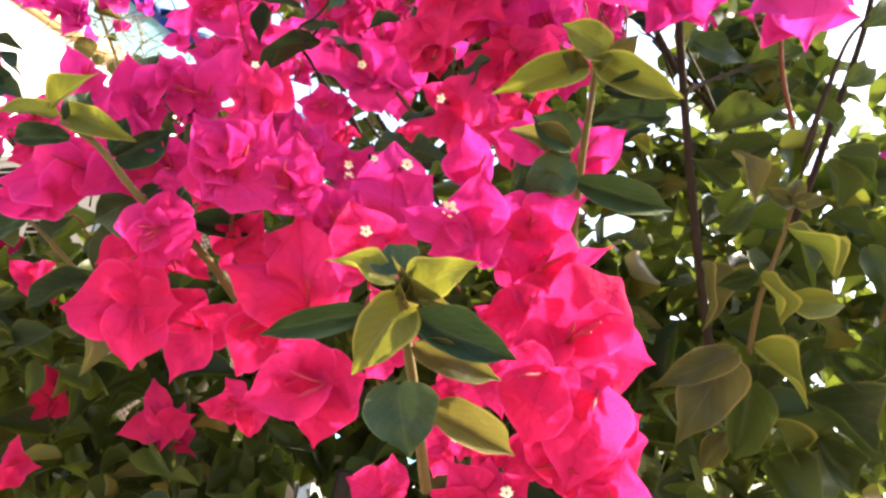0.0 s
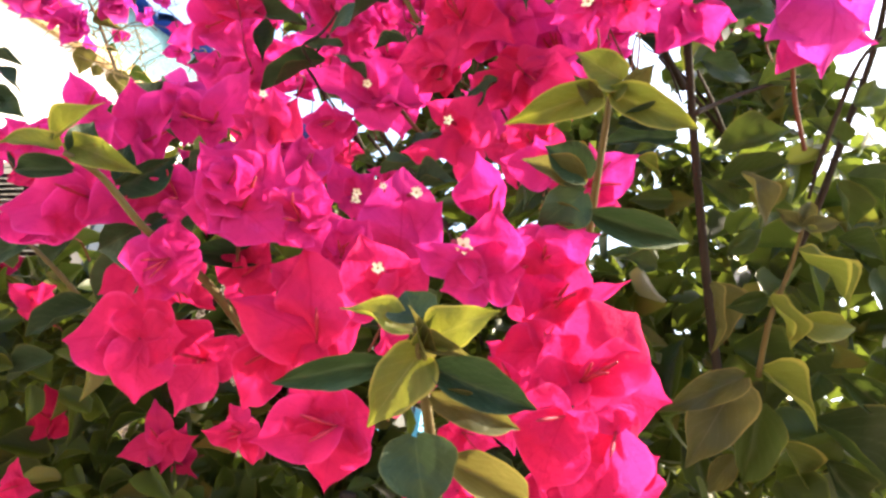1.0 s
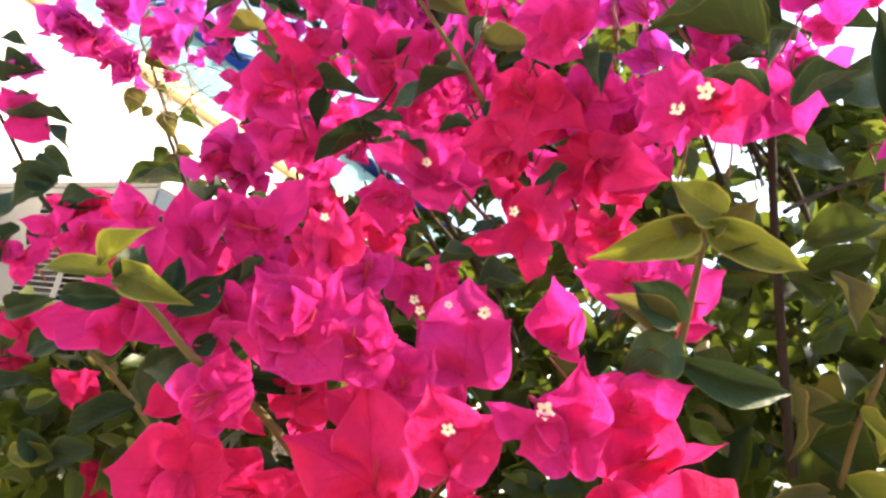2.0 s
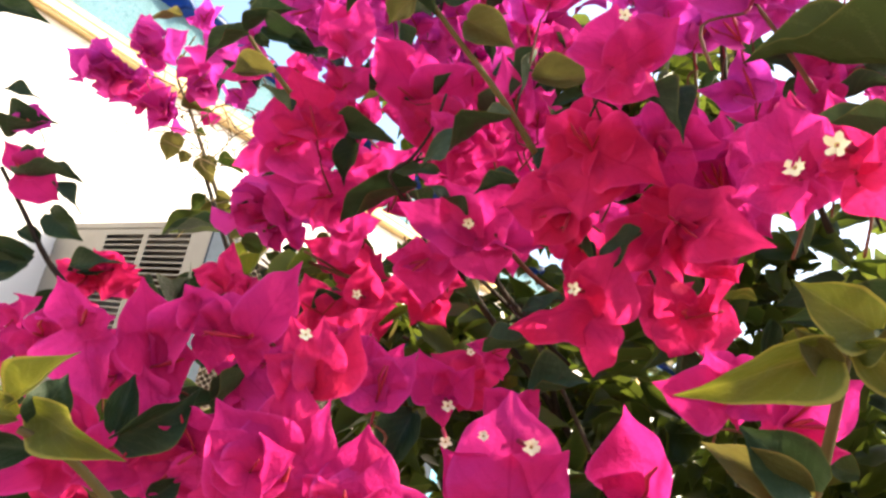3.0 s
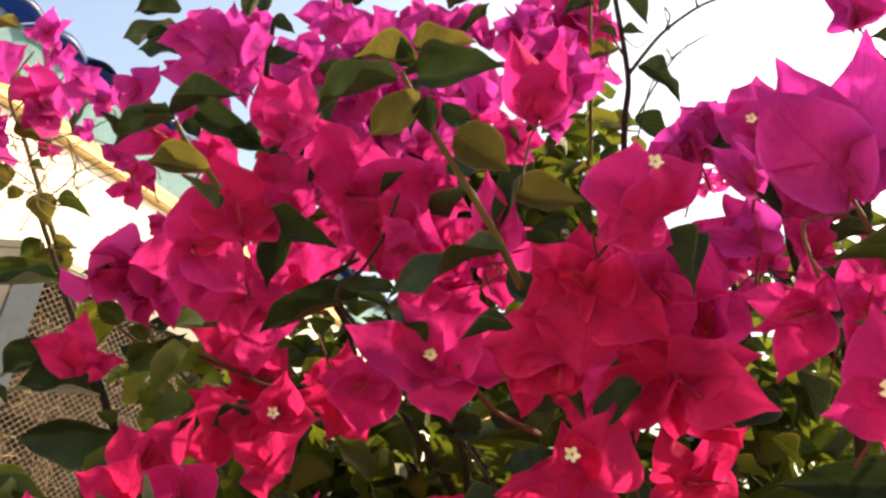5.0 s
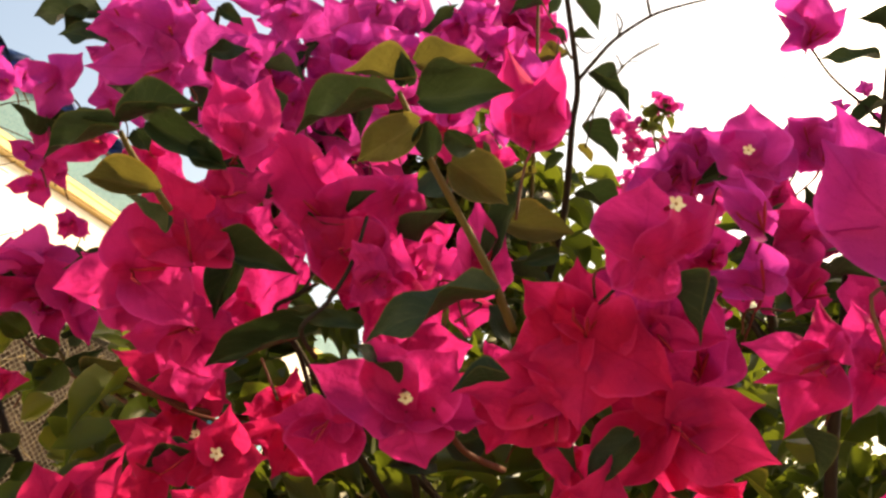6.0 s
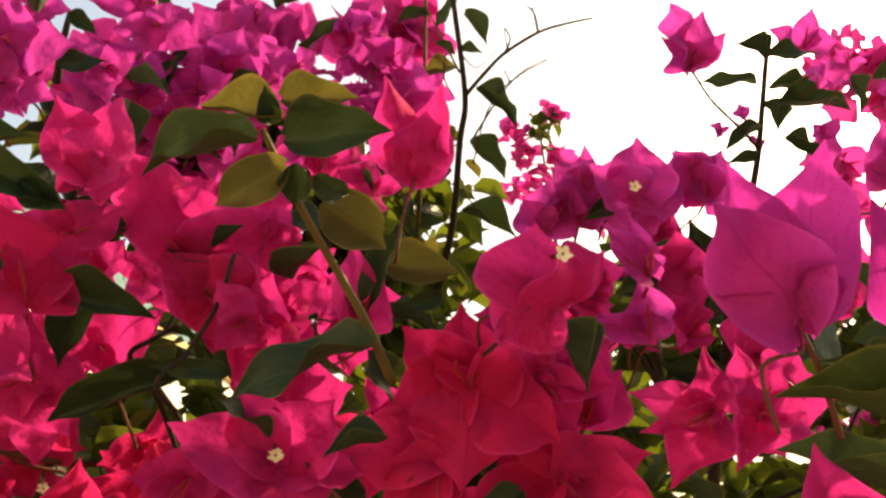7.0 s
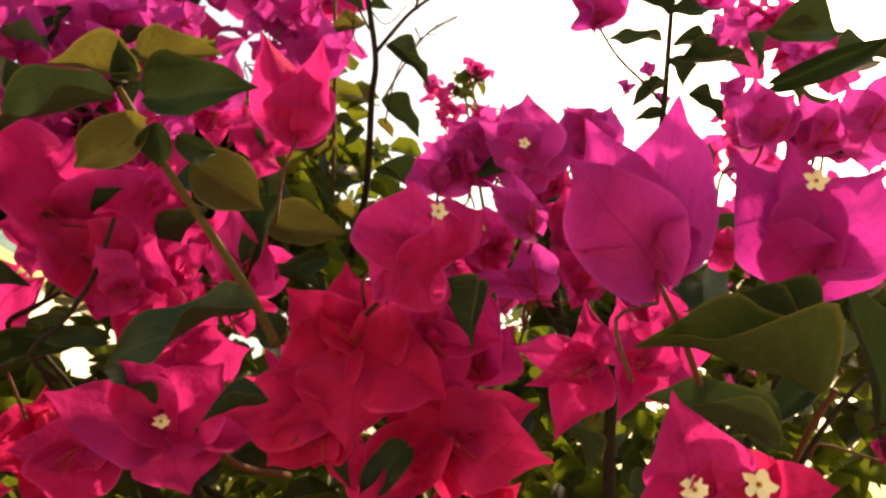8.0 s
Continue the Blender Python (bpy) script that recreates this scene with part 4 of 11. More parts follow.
leaf(left_branch, (-0.4319, 0.6626, 1.7460), (0.0421, 0.0121, 0.0122), (0.28, -0.96, -0.02), 0.32)
leaf(left_branch, (-0.4369, 0.6671, 1.7282), (-0.0207, 0.0055, -0.0203), (0.04, -0.95, -0.30), 0.50)
# before the air cooler
ac_branch = branch(BUSH, [(-0.3289, 0.9004, 1.7196), (-0.3600, 0.8971, 1.7586), (-0.3856, 0.9058, 1.7937), (-0.4293, 0.9188, 1.8464), (-0.4690, 0.9311, 1.9010), (-0.5196, 0.9622, 1.9623)], 0.0042, 0.0026, BARK)
leaf(ac_branch, (-0.4024, 0.8904, 1.8071), (-0.0768, 0.0240, -0.0296), (-0.15, -0.92, -0.37), 0.36)
leaf(ac_branch, (-0.3737, 0.8919, 1.7731), (-0.0815, 0.0028, -0.0048), (-0.03, -1.00, -0.01), 0.34)
leaf(ac_branch, (-0.3494, 0.8816, 1.7427), (-0.0782, -0.0001, -0.0199), (0.11, -0.89, -0.44), 0.50)
leaf(ac_branch, (-0.4530, 0.9091, 1.8734), (-0.0554, -0.0074, -0.0200), (0.10, -0.99, 0.08), 0.36)
leaf(ac_branch, (-0.4114, 0.9013, 1.8364), (0.0250, -0.0103, 0.0311), (0.20, -0.87, -0.45), 0.40, "young")
leaf(ac_branch, (-0.3890, 0.8880, 1.8146), (0.0228, -0.0042, 0.0488), (0.19, -0.97, -0.17), 0.40, "young")
branch(BUSH, [(-0.2220, 0.7572, 1.7709), (-0.2562, 0.7928, 1.7890), (-0.2873, 0.8300, 1.8026), (-0.3313, 0.8674, 1.8153), (-0.3814, 0.8999, 1.8417)], 0.0022, 0.0012, TWIG_RED)
bloom(BUSH, (-0.3654, 0.7941, 1.7810), [((-0.0288, -0.0071, 0.0095), (0.22, -0.97, -0.05), 0.74), ((-0.0017, -0.0168, 0.0262), (-0.27, -0.80, -0.53), 0.74), ((0.0136, -0.0055, 0.0058), (-0.25, -0.92, -0.30), 0.85), ((-0.0005, 0.0005, -0.0078), (-0.15, -0.99, -0.06), 0.85)])
bloom(BUSH, (-0.3527, 0.8199, 1.7919), [((-0.0072, -0.0011, -0.0172), (0.44, -0.89, -0.13), 0.76), ((0.0164, -0.0114, 0.0034), (-0.55, -0.83, -0.09), 0.91), ((-0.0146, -0.0077, 0.0112), (0.25, -0.92, -0.30), 0.82)])
bloom(BUSH, (-0.3404, 0.7999, 1.8573), [((-0.0409, -0.0119, -0.0021), (0.26, -0.82, -0.51), 0.74), ((-0.0165, -0.0159, 0.0213), (-0.02, -0.79, -0.61), 0.85), ((0.0227, 0.0014, -0.0321), (-0.42, -0.85, -0.33), 0.64)], tone="rose")
leaf(BUSH, (-0.3591, 0.7962, 1.8633), (-0.0245, -0.0082, -0.0036), (0.14, -0.72, 0.68), 0.40)
bloom(BUSH, (-0.3541, 0.8149, 1.8781), [((-0.0137, -0.0200, 0.0248), (0.35, -0.81, -0.46), 0.85), ((-0.0226, 0.0087, -0.0193), (-0.24, -0.96, -0.16), 0.85), ((0.0312, -0.0026, -0.0187), (-0.26, -0.92, -0.31), 0.84)], tone="rose")
bloom(BUSH, (-0.3199, 0.7901, 1.8557), [((0.0221, 0.0011, -0.0291), (0.27, -0.95, 0.17), 0.64), ((-0.0206, -0.0200, 0.0269), (0.60, -0.79, -0.12), 0.85), ((0.0247, -0.0140, 0.0179), (-0.32, -0.91, -0.27), 0.85)], tone="rose")
bloom(BUSH, (-0.3346, 0.8150, 1.8616), [((0.0262, -0.0026, -0.0109), (-0.01, -0.98, 0.21), 0.89), ((-0.0146, -0.0079, 0.0298), (0.14, -0.97, -0.19), 0.81), ((-0.0223, 0.0035, -0.0197), (0.32, -0.81, -0.50), 0.88)])
bloom(BUSH, (-0.3519, 0.8042, 1.8750), [((-0.0239, -0.0010, -0.0275), (0.50, -0.77, -0.40), 0.85), ((0.0197, -0.0151, 0.0214), (0.28, -0.64, -0.71), 0.85), ((0.0360, -0.0062, -0.0064), (-0.16, -0.99, 0.06), 0.85)], tone="rose")
leaf(BUSH, (-0.3356, 0.8158, 1.8938), (0.0203, -0.0101, 0.0047), (-0.46, -0.63, 0.63), 0.53)
bloom(BUSH, (-0.3406, 0.8217, 1.8803), [((-0.0007, -0.0007, -0.0317), (-0.04, -1.00, 0.02), 0.83), ((0.0302, 0.0009, 0.0072), (0.06, -0.99, -0.12), 0.90), ((-0.0172, -0.0100, 0.0227), (-0.07, -0.89, -0.45), 0.88)], tone="rose")
leaf(BUSH, (-0.2262, 0.5182, 1.8431), (-0.0197, -0.0073, 0.0127), (0.55, -0.71, 0.44), 0.42)
bloom(BUSH, (-0.2403, 0.5482, 1.8306), [((-0.0326, 0.0083, -0.0155), (-0.17, -0.97, -0.16), 0.90), ((0.0336, 0.0046, -0.0201), (0.10, -0.99, -0.06), 0.80), ((0.0051, -0.0236, 0.0321), (0.20, -0.77, -0.60), 0.77)], tone="rose")
bloom(BUSH, (-0.2432, 0.6593, 1.8393), [((-0.0475, -0.0150, 0.0014), (0.30, -0.95, 0.02), 0.85), ((-0.0158, -0.0187, 0.0262), (0.24, -0.85, -0.47), 0.95), ((0.0380, -0.0125, 0.0086), (-0.27, -0.95, -0.17), 0.95), ((0.0208, -0.0011, -0.0140), (-0.10, -0.99, -0.06), 0.85)], tone="rose")
leaf(BUSH, (-0.2664, 0.6684, 1.8552), (-0.0308, -0.0122, -0.0024), (0.22, -0.69, 0.69), 0.54)
bloom(BUSH, (-0.1890, 0.6267, 1.8441), [((-0.0362, -0.0144, 0.0091), (0.14, -0.76, -0.63), 0.85), ((0.0135, -0.0112, 0.0157), (-0.06, -0.84, -0.54), 0.85), ((-0.0047, 0.0009, -0.0149), (-0.33, -0.94, 0.05), 0.95)], tone="rose")
leaf(BUSH, (-0.1697, 0.6319, 1.8427), (0.0219, 0.0042, -0.0113), (0.41, -0.76, 0.51), 0.57)
bloom(BUSH, (-0.1992, 0.6455, 1.8661), [((0.0021, -0.0102, 0.0227), (-0.11, -0.91, -0.40), 0.95), ((-0.0169, -0.0067, -0.0144), (0.53, -0.82, -0.24), 0.79), ((0.0213, -0.0097, -0.0048), (-0.43, -0.90, -0.10), 0.81)], tone="rose")
bloom(BUSH, (-0.2257, 0.7035, 1.8039), [((-0.0379, -0.0150, 0.0093), (0.19, -0.82, -0.54), 0.64), ((0.0095, -0.0176, 0.0272), (0.08, -0.82, -0.56), 0.95), ((0.0043, 0.0013, -0.0179), (0.02, -1.00, -0.07), 0.95), ((0.0385, -0.0056, -0.0120), (-0.19, -0.97, -0.15), 0.95)])
leaf(BUSH, (-0.2103, 0.7304, 1.7945), (0.0045, 0.0067, -0.0235), (0.28, -0.94, -0.21), 0.43)
bloom(BUSH, (-0.2087, 0.6983, 1.7891), [((0.0171, -0.0130, 0.0183), (0.01, -0.81, -0.58), 0.95), ((-0.0086, 0.0007, -0.0191), (-0.30, -0.95, 0.10), 0.85), ((-0.0256, -0.0084, 0.0024), (0.27, -0.90, -0.33), 0.85)])
leaf(BUSH, (-0.1979, 0.7164, 1.8023), (0.0346, -0.0021, 0.0042), (-0.12, -0.76, 0.64), 0.46)
leaf(BUSH, (-0.2291, 0.6608, 1.7528), (-0.0188, -0.0016, -0.0191), (-0.32, -0.87, 0.39), 0.43)
leaf(BUSH, (-0.1985, 0.6348, 1.7564), (-0.0300, 0.0067, -0.0148), (-0.42, -0.75, 0.51), 0.44)
bloom(BUSH, (-0.2474, 0.6824, 1.7132), [((-0.0011, 0.0070, -0.0172), (-0.37, -0.87, -0.33), 0.77), ((0.0198, -0.0010, -0.0006), (-0.06, -0.88, -0.47), 0.76), ((-0.0106, -0.0039, 0.0157), (-0.02, -0.97, -0.25), 0.94)])
bloom(BUSH, (-0.1428, 0.6607, 1.7778), [((-0.0426, -0.0117, -0.0017), (0.22, -0.71, -0.67), 0.74), ((0.0185, -0.0116, 0.0153), (0.04, -0.77, -0.64), 0.95), ((0.0174, 0.0002, -0.0210), (-0.38, -0.87, -0.32), 0.95), ((-0.0108, 0.0011, -0.0261), (0.10, -0.99, -0.08), 0.95)])
leaf(BUSH, (-0.1241, 0.6606, 1.7832), (0.0220, -0.0066, -0.0063), (-0.03, -0.74, 0.67), 0.57)
bloom(BUSH, (-0.1538, 0.6889, 1.7838), [((0.0065, 0.0074, -0.0275), (0.25, -0.95, -0.19), 0.78), ((0.0185, -0.0098, 0.0169), (-0.08, -0.90, -0.44), 0.89), ((-0.0214, -0.0152, 0.0102), (0.47, -0.84, -0.27), 0.81)])
bloom(BUSH, (-0.2064, 0.5420, 1.8741), [((-0.0119, -0.0096, 0.0120), (0.01, -0.79, -0.62), 0.85), ((0.0190, -0.0110, 0.0137), (-0.19, -0.88, -0.44), 0.85), ((0.0048, 0.0018, -0.0209), (0.09, -0.99, -0.07), 0.85)], tone="rose")
leaf(BUSH, (-0.2100, 0.5374, 1.8867), (-0.0213, -0.0050, 0.0117), (0.44, -0.75, 0.50), 0.59)
bloom(BUSH, (-0.2172, 0.5656, 1.8748), [((0.0106, 0.0012, -0.0136), (-0.10, -0.98, -0.17), 0.76), ((0.0055, -0.0071, 0.0160), (0.11, -0.89, -0.44), 0.87), ((-0.0205, -0.0042, -0.0023), (0.23, -0.86, -0.45), 0.76)], tone="rose")
bloom(BUSH, (-0.2570, 0.5630, 1.9647), [((-0.0359, -0.0111, -0.0000), (0.29, -0.93, -0.22), 0.64), ((0.0012, -0.0139, 0.0206), (-0.10, -0.83, -0.55), 0.95), ((0.0278, -0.0090, 0.0059), (-0.22, -0.91, -0.34), 0.95), ((0.0005, 0.0018, -0.0180), (0.13, -0.99, -0.09), 0.95)], tone="violet")
leaf(BUSH, (-0.2491, 0.5557, 1.9821), (0.0048, -0.0257, 0.0164), (-0.69, 0.29, 0.66), 0.41)
bloom(BUSH, (-0.2556, 0.5688, 1.9478), [((-0.0378, -0.0068, -0.0148), (0.34, -0.81, -0.49), 0.64), ((0.0117, 0.0009, -0.0160), (-0.43, -0.82, -0.36), 0.95), ((0.0251, -0.0043, -0.0046), (-0.19, -0.98, -0.10), 0.85), ((-0.0111, -0.0107, 0.0138), (-0.00, -0.79, -0.61), 0.95)], tone="violet")
bloom(BUSH, (-0.2823, 0.5628, 1.9643), [((-0.0161, -0.0021, -0.0094), (0.26, -0.94, -0.23), 0.85), ((0.0097, -0.0114, 0.0165), (-0.30, -0.86, -0.42), 0.85), ((0.0088, 0.0017, -0.0195), (-0.07, -0.99, -0.12), 0.85)], tone="violet")
leaf(BUSH, (-0.2672, 0.5831, 1.9660), (0.0203, -0.0055, -0.0149), (0.18, -0.82, 0.55), 0.46)
bloom(BUSH, (-0.2809, 0.5897, 1.9808), [((0.0016, -0.0004, -0.0205), (-0.20, -0.98, 0.00), 0.92), ((0.0157, -0.0041, 0.0053), (-0.14, -0.94, -0.31), 0.88), ((-0.0184, -0.0098, -0.0001), (0.46, -0.87, -0.17), 0.82)], tone="violet")
bloom(BUSH, (-0.2021, 0.5980, 2.0188), [((-0.0196, -0.0026, -0.0100), (0.29, -0.89, -0.34), 0.64), ((0.0064, -0.0085, 0.0122), (0.19, -0.76, -0.63), 0.95), ((-0.0021, 0.0020, -0.0205), (-0.11, -0.99, -0.08), 0.95), ((0.0270, -0.0043, -0.0064), (-0.22, -0.93, -0.30), 0.85)], tone="violet")
leaf(BUSH, (-0.2028, 0.6147, 2.0337), (-0.0029, -0.0113, 0.0276), (0.21, -0.91, -0.35), 0.49)
bloom(BUSH, (-0.2205, 0.6077, 1.9900), [((-0.0174, -0.0078, 0.0059), (0.37, -0.92, -0.12), 0.85), ((0.0152, -0.0094, 0.0117), (-0.13, -0.85, -0.51), 0.85), ((0.0048, 0.0021, -0.0221), (-0.30, -0.94, -0.16), 0.85)], tone="violet")
leaf(BUSH, (-0.2103, 0.6304, 1.9837), (0.0123, 0.0085, -0.0273), (0.50, -0.86, -0.04), 0.44)
bloom(BUSH, (-0.2745, 0.5652, 1.8964), [((-0.0286, -0.0038, -0.0172), (0.27, -0.93, -0.24), 0.53), ((-0.0100, 0.0001, -0.0143), (-0.03, -1.00, 0.01), 0.74), ((0.0082, -0.0031, 0.0029), (-0.20, -0.89, -0.41), 0.85)], tone="rose")
bloom(BUSH, (-0.2500, 0.5657, 1.8957), [((-0.0134, 0.0002, -0.0190), (0.28, -0.94, -0.21), 0.85), ((0.0214, -0.0022, -0.0091), (-0.22, -0.93, -0.30), 0.85), ((-0.0018, -0.0100, 0.0149), (0.04, -0.83, -0.55), 0.85)], tone="rose")
leaf(BUSH, (-0.2567, 0.5829, 1.9175), (-0.0248, -0.0082, 0.0189), (0.54, -0.74, 0.39), 0.56)
bloom(BUSH, (-0.3821, 0.8301, 1.9521), [((-0.0210, -0.0041, -0.0072), (0.33, -0.80, -0.51), 0.74), ((0.0117, -0.0088, 0.0123), (0.06, -0.79, -0.62), 0.85), ((0.0111, 0.0013, -0.0192), (-0.12, -0.98, -0.14), 0.85)], tone="rose")
bloom(BUSH, (-0.3480, 0.8382, 1.9299), [((-0.0148, -0.0050, 0.0013), (0.21, -0.77, -0.60), 0.85), ((0.0183, -0.0019, -0.0077), (-0.31, -0.79, -0.54), 0.85), ((-0.0042, 0.0012, -0.0171), (-0.11, -0.99, -0.04), 0.85)], tone="rose")
bloom(BUSH, (-0.3565, 0.8713, 1.9351), [((-0.0085, -0.0026, -0.0121), (0.18, -0.98, 0.09), 0.87), ((0.0138, 0.0029, -0.0067), (0.02, -0.93, -0.36), 0.80), ((-0.0063, -0.0079, 0.0130), (0.32, -0.87, -0.37), 0.83)], tone="rose")
bloom(BUSH, (-0.3696, 0.7952, 1.9618), [((-0.0189, -0.0048, -0.0030), (0.29, -0.83, -0.48), 0.85), ((0.0187, -0.0030, -0.0038), (-0.20, -0.95, -0.24), 0.85), ((0.0099, 0.0010, -0.0158), (-0.36, -0.89, -0.28), 0.85)], tone="rose")
bloom(BUSH, (-0.3640, 0.8151, 1.9600), [((-0.0158, -0.0085, -0.0002), (0.46, -0.85, -0.24), 0.81), ((0.0116, -0.0038, -0.0129), (-0.24, -0.97, 0.07), 0.77), ((0.0022, -0.0057, 0.0136), (0.27, -0.87, -0.41), 0.77)], tone="rose")
leaf(BUSH, (-0.1500, 0.5603, 1.8768), (0.0117, -0.0259, 0.0176), (-0.89, -0.09, 0.45), 0.44)
leaf(BUSH, (-0.1442, 0.5640, 1.8722), (-0.0316, -0.0090, 0.0101), (0.39, -0.71, 0.59), 0.50)
bloom(BUSH, (-0.1249, 0.5575, 1.8939), [((0.0076, -0.0129, 0.0191), (0.24, -0.76, -0.61), 0.85), ((0.0307, -0.0051, -0.0081), (-0.19, -0.98, -0.09), 0.74), ((-0.0139, -0.0118, 0.0154), (0.44, -0.86, -0.27), 0.74)], tone="rose")
leaf(BUSH, (-0.1135, 0.5570, 1.9049), (0.0305, -0.0096, 0.0048), (-0.32, -0.70, 0.64), 0.58)
bloom(BUSH, (-0.1160, 0.5909, 1.8995), [((0.0103, -0.0164, 0.0183), (-0.22, -0.79, -0.58), 0.87), ((-0.0204, -0.0061, 0.0050), (0.25, -0.96, -0.14), 0.77), ((0.0133, -0.0063, -0.0189), (-0.11, -0.96, 0.25), 0.91)], tone="rose")
bloom(BUSH, (-0.1271, 0.5406, 1.8507), [((-0.0103, 0.0006, -0.0169), (-0.07, -1.00, 0.01), 0.95), ((0.0151, -0.0022, -0.0051), (-0.31, -0.71, -0.63), 0.85), ((-0.0157, -0.0098, 0.0112), (0.11, -0.82, -0.56), 0.85)], tone="rose")
bloom(BUSH, (-0.1169, 0.5608, 1.8617), [((0.0175, -0.0076, 0.0008), (-0.31, -0.77, -0.56), 0.83), ((-0.0069, -0.0084, 0.0113), (-0.13, -0.76, -0.64), 0.90), ((-0.0085, 0.0006, -0.0150), (0.03, -1.00, -0.06), 0.78)], tone="rose")
leaf(BUSH, (-0.2086, 0.5679, 1.9165), (-0.0236, -0.0115, -0.0005), (0.30, -0.65, 0.69), 0.54)
bloom(BUSH, (-0.1063, 0.5573, 1.8646), [((0.0112, -0.0097, 0.0135), (0.00, -0.81, -0.59), 0.85), ((-0.0133, -0.0099, 0.0124), (0.47, -0.86, -0.19), 0.95), ((0.0066, 0.0013, -0.0171), (0.31, -0.95, 0.05), 0.85)], tone="rose")
leaf(BUSH, (-0.1085, 0.5630, 1.8755), (0.0086, -0.0269, 0.0192), (-0.90, 0.02, 0.43), 0.43)
bloom(BUSH, (-0.1163, 0.5796, 1.8790), [((-0.0100, -0.0060, 0.0127), (0.29, -0.93, -0.21), 0.76), ((-0.0077, 0.0057, -0.0125), (-0.01, -0.91, -0.41), 0.85), ((0.0165, -0.0080, -0.0024), (-0.43, -0.72, -0.55), 0.78)], tone="rose")
bloom(BUSH, (-0.1943, 0.5663, 1.8656), [((-0.0155, -0.0086, 0.0089), (0.01, -0.73, -0.69), 0.85), ((0.0083, -0.0111, 0.0164), (0.13, -0.79, -0.60), 0.85), ((0.0006, 0.0016, -0.0187), (-0.00, -1.00, -0.09), 0.85)], tone="rose")
leaf(BUSH, (-0.1958, 0.5707, 1.8556), (-0.0071, 0.0031, -0.0344), (-0.19, -0.98, -0.05), 0.56)
leaf(BUSH, (-0.0796, 0.4798, 1.8807), (-0.0069, 0.0098, -0.0337), (-0.26, -0.94, -0.22), 0.42)
bloom(BUSH, (0.0081, 0.8043, 2.1344), [((-0.0403, -0.0152, 0.0097), (0.22, -0.87, -0.44), 0.85), ((-0.0104, -0.0292, 0.0425), (-0.27, -0.76, -0.59), 0.85), ((0.0256, -0.0148, 0.0167), (-0.17, -0.85, -0.49), 0.85), ((-0.0081, 0.0025, -0.0289), (0.05, -0.99, -0.10), 0.85)], tone="violet")
bloom(BUSH, (-0.0217, 0.7910, 2.1718), [((-0.0273, -0.0115, 0.0088), (0.23, -0.87, -0.43), 0.85), ((0.0204, -0.0134, 0.0160), (-0.26, -0.88, -0.41), 0.85), ((0.0153, 0.0016, -0.0251), (0.22, -0.97, 0.07), 0.85)], tone="violet")
bloom(BUSH, (-0.0300, 0.8079, 2.1865), [((0.0174, -0.0009, -0.0206), (-0.20, -0.97, -0.12), 0.85), ((0.0039, -0.0181, 0.0186), (0.33, -0.64, -0.69), 0.86), ((-0.0268, 0.0016, -0.0074), (0.12, -0.79, -0.60), 0.88)], tone="violet")
bloom(BUSH, (-0.0160, 0.8248, 2.1353), [((-0.0267, -0.0087, 0.0033), (0.30, -0.95, -0.10), 0.85), ((0.0139, -0.0123, 0.0165), (-0.11, -0.84, -0.54), 0.85), ((0.0096, 0.0021, -0.0249), (0.21, -0.98, -0.00), 0.85)], tone="violet")
bloom(BUSH, (-0.0279, 0.8528, 2.1575), [((-0.0010, 0.0046, -0.0243), (0.49, -0.85, -0.18), 0.91), ((0.0113, -0.0096, 0.0148), (0.23, -0.73, -0.65), 0.82), ((-0.0218, -0.0075, 0.0082), (0.35, -0.93, 0.07), 0.92)], tone="violet")
bloom(BUSH, (0.0226, 0.8117, 2.1750), [((-0.0221, -0.0105, 0.0099), (0.38, -0.92, -0.13), 0.85), ((0.0148, -0.0094, 0.0111), (-0.08, -0.81, -0.58), 0.85), ((0.0093, 0.0022, -0.0252), (0.20, -0.98, -0.01), 0.85)], tone="violet")
bloom(BUSH, (-0.0461, 0.8017, 2.2011), [((-0.0215, -0.0105, 0.0096), (0.26, -0.89, -0.38), 0.85), ((0.0153, -0.0094, 0.0109), (-0.15, -0.84, -0.52), 0.85), ((0.0089, 0.0015, -0.0189), (0.12, -0.99, -0.02), 0.85)], tone="violet")
bloom(BUSH, (0.0002, 0.8335, 2.1108), [((-0.0207, -0.0079, 0.0053), (0.19, -0.84, -0.51), 0.85), ((0.0162, -0.0070, 0.0063), (-0.33, -0.92, -0.20), 0.85), ((0.0027, 0.0018, -0.0192), (-0.36, -0.92, -0.14), 0.85)], tone="violet")
bloom(BUSH, (-0.1003, 0.5672, 1.9588), [((-0.0194, -0.0141, 0.0172), (0.36, -0.88, -0.32), 0.74), ((0.0027, -0.0170, 0.0252), (-0.25, -0.81, -0.52), 0.85), ((0.0097, -0.0042, 0.0039), (-0.41, -0.91, 0.04), 0.64)], tone="violet")
leaf(BUSH, (-0.0836, 0.5738, 1.9541), (0.0174, 0.0059, -0.0156), (0.55, -0.76, 0.33), 0.50)
bloom(BUSH, (-0.1098, 0.5887, 1.9619), [((-0.0140, -0.0072, 0.0101), (0.37, -0.92, -0.15), 0.86), ((-0.0121, 0.0068, -0.0178), (0.29, -0.81, -0.51), 0.75), ((0.0219, -0.0017, 0.0009), (-0.07, -0.99, -0.12), 0.91)], tone="violet")
bloom(BUSH, (-0.1225, 0.5992, 2.0185), [((-0.0177, -0.0059, 0.0021), (0.19, -0.77, -0.60), 0.85), ((0.0102, -0.0084, 0.0112), (-0.41, -0.87, -0.28), 0.85), ((0.0113, 0.0010, -0.0167), (-0.18, -0.97, -0.18), 0.85)], tone="violet")
